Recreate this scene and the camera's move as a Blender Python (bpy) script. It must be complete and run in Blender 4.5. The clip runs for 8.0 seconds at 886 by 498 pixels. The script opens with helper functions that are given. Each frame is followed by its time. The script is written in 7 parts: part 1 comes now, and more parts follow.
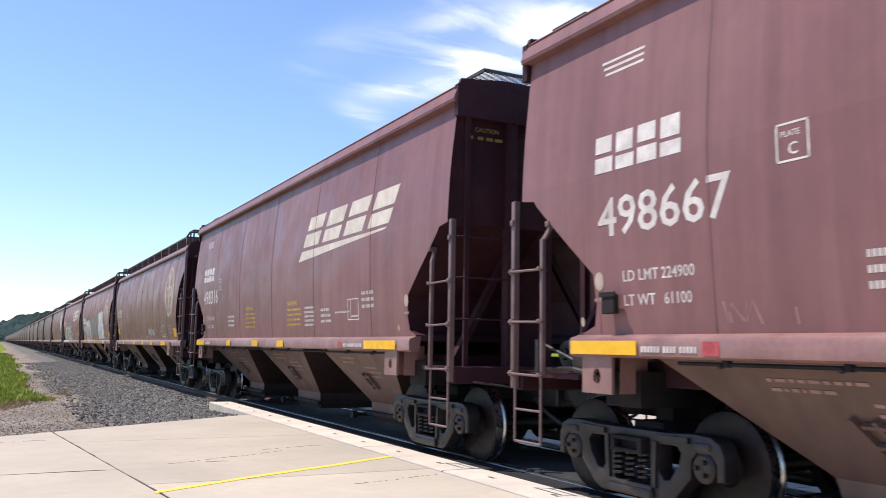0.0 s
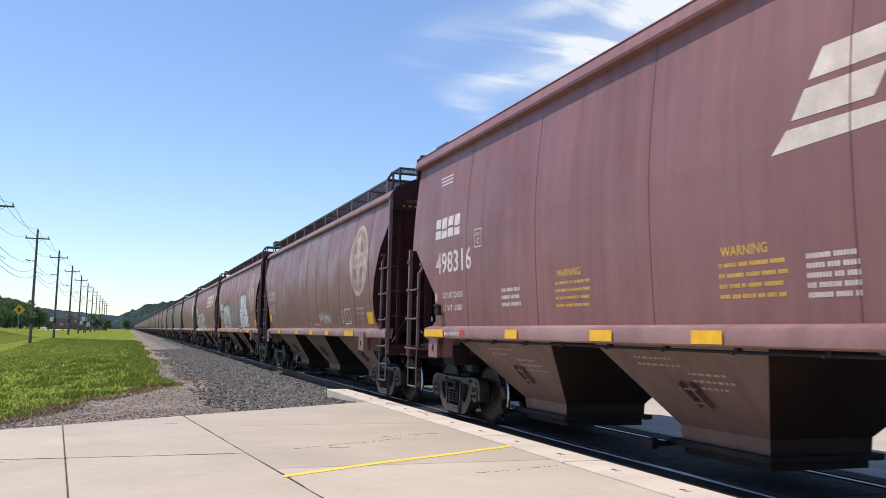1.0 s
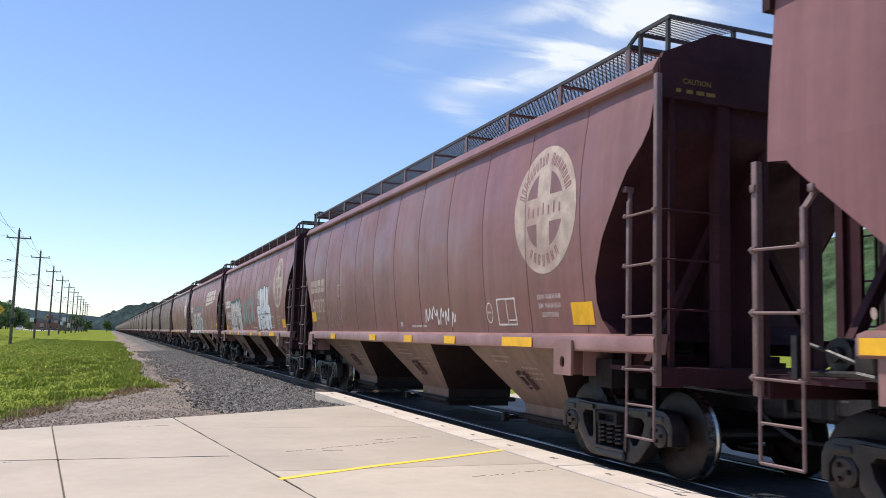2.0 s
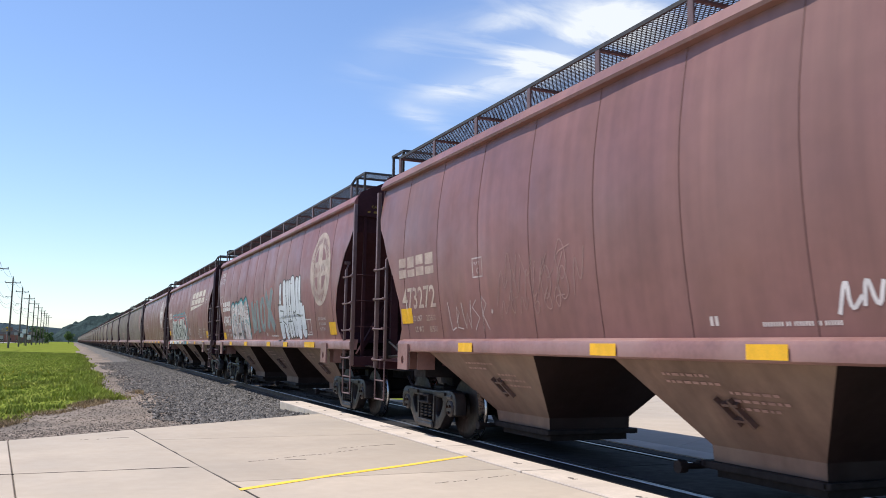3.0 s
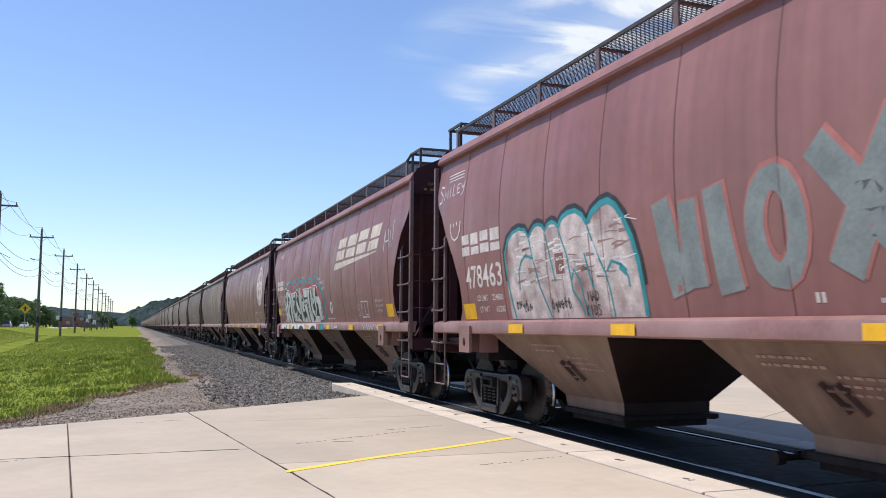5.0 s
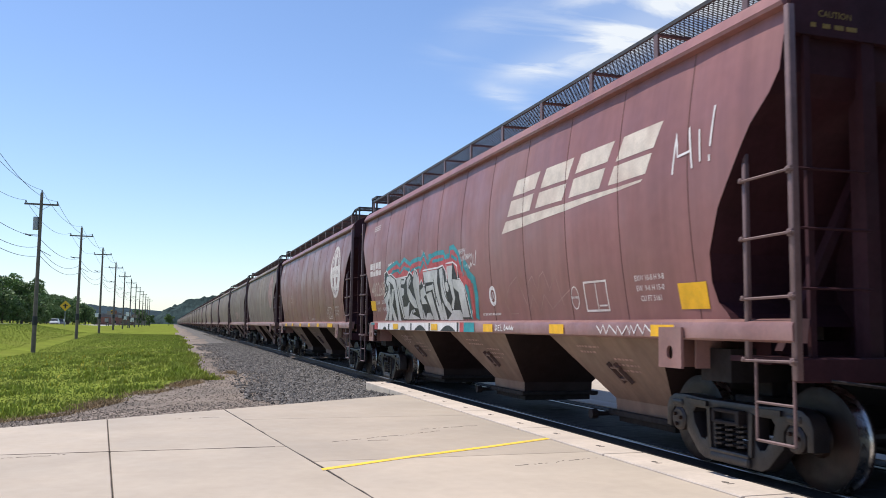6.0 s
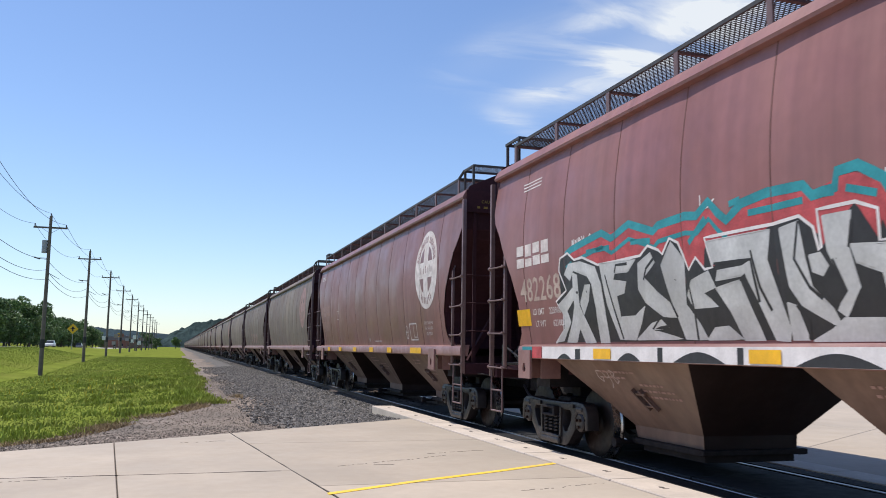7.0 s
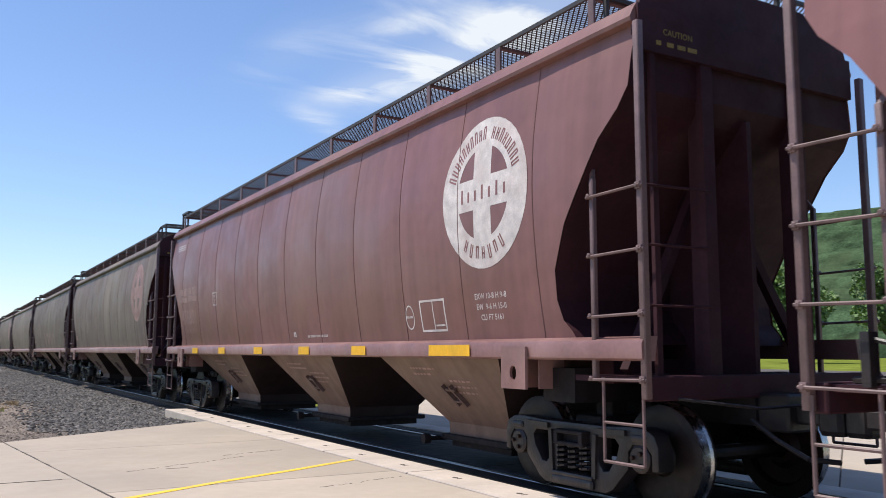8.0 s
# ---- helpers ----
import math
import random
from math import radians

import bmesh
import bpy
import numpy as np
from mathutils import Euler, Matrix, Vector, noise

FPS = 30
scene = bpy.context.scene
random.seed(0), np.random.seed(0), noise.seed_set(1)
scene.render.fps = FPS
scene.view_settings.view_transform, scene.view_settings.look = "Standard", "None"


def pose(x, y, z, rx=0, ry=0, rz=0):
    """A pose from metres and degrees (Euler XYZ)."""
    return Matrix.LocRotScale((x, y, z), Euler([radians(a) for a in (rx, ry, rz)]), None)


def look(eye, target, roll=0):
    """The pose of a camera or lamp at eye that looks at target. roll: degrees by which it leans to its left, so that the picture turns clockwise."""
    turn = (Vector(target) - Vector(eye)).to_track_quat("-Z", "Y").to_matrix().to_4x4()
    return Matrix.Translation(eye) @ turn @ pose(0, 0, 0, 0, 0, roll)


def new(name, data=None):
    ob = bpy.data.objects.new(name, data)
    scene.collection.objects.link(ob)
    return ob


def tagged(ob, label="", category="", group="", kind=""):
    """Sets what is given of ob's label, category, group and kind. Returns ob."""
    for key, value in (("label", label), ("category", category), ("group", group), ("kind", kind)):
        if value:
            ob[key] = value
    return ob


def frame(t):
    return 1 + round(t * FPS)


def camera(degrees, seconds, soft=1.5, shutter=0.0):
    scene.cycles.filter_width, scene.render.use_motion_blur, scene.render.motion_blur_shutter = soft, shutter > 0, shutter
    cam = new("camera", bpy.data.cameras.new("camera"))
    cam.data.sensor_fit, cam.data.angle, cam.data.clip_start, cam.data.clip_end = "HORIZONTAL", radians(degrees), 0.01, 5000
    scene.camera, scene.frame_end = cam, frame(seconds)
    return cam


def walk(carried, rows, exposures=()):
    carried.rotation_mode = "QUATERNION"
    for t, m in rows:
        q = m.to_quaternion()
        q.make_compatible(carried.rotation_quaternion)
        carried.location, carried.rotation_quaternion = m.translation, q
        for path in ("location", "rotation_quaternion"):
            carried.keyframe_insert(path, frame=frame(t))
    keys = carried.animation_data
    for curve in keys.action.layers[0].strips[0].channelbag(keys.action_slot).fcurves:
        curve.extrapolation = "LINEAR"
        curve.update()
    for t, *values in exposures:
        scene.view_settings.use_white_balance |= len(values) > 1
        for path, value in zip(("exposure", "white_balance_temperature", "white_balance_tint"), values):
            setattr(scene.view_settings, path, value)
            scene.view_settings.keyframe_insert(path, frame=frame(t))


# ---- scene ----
cam = camera(55.19, 8.0, soft=0.9, shutter=0.08)


def held(x, y, z, yaw, pitch, roll):
    """A hand-held camera pose: heading, upward tilt and lean in degrees."""
    return pose(x, y, z, 0, 0, yaw) @ pose(0, 0, 0, 90 + pitch) @ pose(0, 0, 0, 0, 0, roll)


EYE = 1.40
walk(cam, [
    (0.0, held(0.065, -0.109, EYE, -27.38, 6.64, 0.99)),
    (0.5, held(0.024, -0.045, EYE - 0.015, -22.47, 6.13, 1.10)),
    (1.0, held(-0.008, 0.028, EYE - 0.008, -20.10, 5.80, 1.28)),
    (1.5, held(-0.060, 0.056, EYE - 0.008, -19.98, 5.82, 1.48)),
    (2.0, held(-0.150, 0.058, EYE - 0.012, -21.19, 6.07, 1.72)),
    (3.5, held(-0.003, -0.018, EYE - 0.017, -23.71, 6.69, 0.70)),
    (4.0, held(0.076, -0.101, EYE - 0.016, -22.81, 6.43, 0.31)),
    (5.5, held(0.025, 0.078, EYE + 0.006, -18.60, 4.99, 0.59)),
    (6.0, held(0.019, 0.057, EYE - 0.002, -17.59, 5.22, 0.75)),
    (6.5, held(0.008, 0.077, EYE - 0.002, -16.69, 5.99, 0.84)),
    (7.0, held(0.010, 0.004, EYE + 0.004, -17.10, 6.79, 0.85)),
    (7.5, held(0.0, -0.017, EYE + 0.004, -20.34, 7.28, 0.58)),
    (7.8, held(0.0, -0.045, EYE - 0.010, -25.05, 7.12, 0.30)),
    (8.0, held(-0.005, -0.069, EYE - 0.029, -30.42, 6.91, 0.12)),
], exposures=[(0.0, 0.54), (0.5, 0.38), (1.0, 0.27), (2.0, 0.32), (3.5, 0.32), (4.0, 0.39), (5.5, 0.24), (6.0, 0.26), (6.5, 0.18), (7.5, 0.17), (8.0, 0.25)])

# ---- light: a clear early-afternoon sky with thin wisps of cloud, sun ahead on the road side ----
SUN_DIR = Vector((-0.35, 0.27, 1.0)).normalized()
SUN_EL = math.asin(SUN_DIR.z)
SUN_AZ = math.atan2(SUN_DIR.x, SUN_DIR.y)

WISPS = [(21.8, 15.35, 1.7, 0.6, -16, 1.05), (24.4, 17.4, 2.6, 0.85, 9, 1.0), (28.8, 18.6, 3.4, 1.1, 14, 1.2), (27.6, 21.6, 2.6, 0.7, 10, 1.05), (34.0, 21.0, 4.2, 1.7, 22, 1.0), (40.0, 23.5, 5.4, 2.4, 20, 1.0),
         (33.5, 24.8, 5.0, 0.9, 14, 0.7), (19.5, 19.5, 3.0, 1.2, 25, 0.35), (27.5, 18.6, 5.5, 1.9, 14, 0.45), (34.0, 21.8, 8.0, 3.0, 20, 0.6), (25.0, 21.0, 5.0, 1.6, 20, 0.25), (48.0, 20.0, 6.0, 2.0, 12, 0.6)]

world = bpy.data.worlds.new("sky")
scene.world = world
world.use_nodes = True
wn, wl = world.node_tree.nodes, world.node_tree.links
wn.clear()
w_out = wn.new("ShaderNodeOutputWorld")
w_bg = wn.new("ShaderNodeBackground")
w_sky = wn.new("ShaderNodeTexSky")
w_sky.sky_type = "NISHITA"
w_sky.sun_disc = False
w_sky.sun_elevation = SUN_EL
w_sky.sun_rotation = SUN_AZ % (2 * math.pi)
w_sky.air_density, w_sky.dust_density, w_sky.ozone_density = 1.0, 0.25, 1.0
w_bg.inputs["Strength"].default_value = 0.122
# wisps: noise on a plane overhead, kept to a patch of sky beyond the train
w_tc = wn.new("ShaderNodeTexCoord")
w_sep = wn.new("ShaderNodeSeparateXYZ")
wl.new(w_tc.outputs["Generated"], w_sep.inputs[0])


def wmath(op, a, b=None, clamp=False):
    n = wn.new("ShaderNodeMath")
    n.operation, n.use_clamp = op, clamp
    for i, v in enumerate((a, b)):
        if v is None:
            continue
        if isinstance(v, (int, float)):
            n.inputs[i].default_value = v
        else:
            wl.new(v, n.inputs[i])
    return n.outputs[0]


zz = wmath("ADD", wmath("MAXIMUM", w_sep.outputs["Z"], 0.0), 0.12)
px = wmath("DIVIDE", w_sep.outputs["X"], zz)
py = wmath("DIVIDE", w_sep.outputs["Y"], zz)
w_comb = wn.new("ShaderNodeCombineXYZ")
wl.new(px, w_comb.inputs[0])
wl.new(py, w_comb.inputs[1])
w_map = wn.new("ShaderNodeMapping")
w_map.inputs["Rotation"].default_value = (0, 0, radians(32))
w_map.inputs["Scale"].default_value = (1.1, 2.3, 1.0)
wl.new(w_comb.outputs[0], w_map.inputs[0])
w_noise = wn.new("ShaderNodeTexNoise")
w_noise.inputs["Scale"].default_value = 2.1
w_noise.inputs["Detail"].default_value = 9.0
w_noise.inputs["Roughness"].default_value = 0.56
w_noise.inputs["Distortion"].default_value = 0.5
wl.new(w_map.outputs[0], w_noise.inputs["Vector"])
w_ramp = wn.new("ShaderNodeMapRange")
w_ramp.inputs["From Min"].default_value, w_ramp.inputs["From Max"].default_value = 0.40, 0.70
wl.new(w_noise.outputs[0], w_ramp.inputs[0])
# a few separate wisps: centre heading and height, half length, half width, tilt in degrees, density
w_nor = wn.new("ShaderNodeVectorMath")
w_nor.operation = "NORMALIZE"
wl.new(w_tc.outputs["Generated"], w_nor.inputs[0])
w_dir = wn.new("ShaderNodeSeparateXYZ")
wl.new(w_nor.outputs[0], w_dir.inputs[0])
heading = wmath("MULTIPLY", wmath("ARCTAN2", w_dir.outputs["X"], w_dir.outputs["Y"]), 180 / math.pi)
height = wmath("MULTIPLY", wmath("ARCSINE", w_dir.outputs["Z"]), 180 / math.pi)
veil = None
for az, el, half, thick, tilt, amount in WISPS:
    c, q = math.cos(radians(tilt)), math.sin(radians(tilt))
    da, de = wmath("SUBTRACT", heading, az), wmath("SUBTRACT", height, el)
    u = wmath("ADD", wmath("MULTIPLY", da, c / half), wmath("MULTIPLY", de, q / half))
    v = wmath("ADD", wmath("MULTIPLY", da, -q / thick), wmath("MULTIPLY", de, c / thick))
    r2 = wmath("ADD", wmath("MULTIPLY", u, u), wmath("MULTIPLY", v, v))
    puff = wmath("MULTIPLY", wmath("POWER", math.e, wmath("MULTIPLY", r2, -1.0)), amount)
    veil = puff if veil is None else wmath("ADD", veil, puff)
grain = wmath("ADD", wmath("MULTIPLY", w_ramp.outputs[0], 0.95), 0.16)
cover = wmath("MINIMUM", wmath("MULTIPLY", veil, grain), 0.92)
w_mix = wn.new("ShaderNodeMix")
w_mix.data_type = "RGBA"
wl.new(cover, w_mix.inputs["Factor"])
w_tint = wn.new("ShaderNodeMix")
w_tint.data_type, w_tint.blend_type = "RGBA", "MULTIPLY"
w_tint.inputs["Factor"].default_value = 1.0
w_tint.inputs[7].default_value = (0.92, 1.0, 1.18, 1)
wl.new(w_sky.outputs[0], w_tint.inputs[6])
wl.new(w_tint.outputs[2], w_mix.inputs[6])
w_mix.inputs[7].default_value = (6.3, 6.6, 6.9, 1)
wl.new(w_mix.outputs[2], w_bg.inputs["Color"])
wl.new(w_bg.outputs[0], w_out.inputs["Surface"])

sun = new("sun", bpy.data.lights.new("sun", "SUN"))
sun.data.energy, sun.data.angle, sun.data.color = 4.6, radians(0.53), (1.0, 0.95, 0.87)
sun.matrix_world = look(SUN_DIR * 60, (0, 0, 0))

# ---- materials ----


def material(name, base, rough=0.7, metal=0.0, vary=0.15, scale=6.0, bump=0.0, bump_scale=60.0, stain=None, stain_amt=0.0,
             streak=0.0, rnd=0.0, island=0.0, spec=0.5):
    """A procedural surface: base colour, two scales of variation, optional stains, run-down streaks and relief."""
    m = bpy.data.materials.new(name)
    m.use_nodes = True
    n, l = m.node_tree.nodes, m.node_tree.links
    b = n["Principled BSDF"]
    b.inputs["Roughness"].default_value, b.inputs["Metallic"].default_value = rough, metal
    b.inputs["Specular IOR Level"].default_value = spec
    tc = n.new("ShaderNodeTexCoord")

    def tex(sc, detail, mapping=None):
        t = n.new("ShaderNodeTexNoise")
        t.inputs["Scale"].default_value, t.inputs["Detail"].default_value = sc, detail
        if mapping:
            mp = n.new("ShaderNodeMapping")
            mp.inputs["Scale"].default_value = mapping
            l.new(tc.outputs["Object"], mp.inputs[0])
            l.new(mp.outputs[0], t.inputs["Vector"])
        else:
            l.new(tc.outputs["Object"], t.inputs["Vector"])
        return t.outputs[0]

    def rng(src, lo, hi, a=0.3, z=0.7):
        r = n.new("ShaderNodeMapRange")
        for key, v in (("From Min", a), ("From Max", z), ("To Min", lo), ("To Max", hi)):
            r.inputs[key].default_value = v
        l.new(src, r.inputs[0])
        return r.outputs[0]

    def mix(kind, fac, a, c):
        x = n.new("ShaderNodeMix")
        x.data_type, x.blend_type = "RGBA", kind
        for sock, v in ((x.inputs["Factor"], fac), (x.inputs[6], a), (x.inputs[7], c)):
            if isinstance(v, (tuple, list)):
                sock.default_value = (*v, 1)
            elif isinstance(v, (int, float)):
                sock.default_value = v
            else:
                l.new(v, sock)
        return x.outputs[2]

    def grey(src):
        c = n.new("ShaderNodeCombineColor")
        for i in range(3):
            l.new(src, c.inputs[i])
        return c.outputs[0]

    col = mix("MULTIPLY", 1.0, base, grey(rng(tex(scale, 3), 1 - vary, 1 + vary)))
    col = mix("MULTIPLY", 1.0, col, grey(rng(tex(scale * 9, 2), 1 - vary * 0.5, 1 + vary * 0.5)))
    if stain:
        col = mix("MIX", rng(tex(scale * 0.35, 5), 0.0, stain_amt, 0.45, 0.72), col, stain)
    if streak:
        col = mix("MULTIPLY", 1.0, col, grey(rng(tex(1.0, 4, (3, 5.5, 0.22)), 1 - streak, 1 + streak * 0.9, 0.32, 0.7)))
    if rnd:
        oi = n.new("ShaderNodeObjectInfo")
        col = mix("MULTIPLY", 1.0, col, grey(rng(oi.outputs["Random"], 1 - rnd, 1 + rnd, 0, 1)))
    if island:
        ge = n.new("ShaderNodeNewGeometry")
        col = mix("MULTIPLY", 1.0, col, grey(rng(ge.outputs["Random Per Island"], 1 - island, 1 + island, 0, 1)))
    l.new(col, b.inputs["Base Color"])
    l.new(rng(tex(scale * 2.3, 3), max(rough - 0.1, 0.05), min(rough + 0.1, 1)), b.inputs["Roughness"])
    if bump:
        bp = n.new("ShaderNodeBump")
        bp.inputs["Strength"].default_value, bp.inputs["Distance"].default_value = bump, 0.01
        l.new(tex(bump_scale, 4), bp.inputs["Height"])
        l.new(bp.outputs[0], b.inputs["Normal"])
    return m


BROWN = (0.242, 0.105, 0.099)
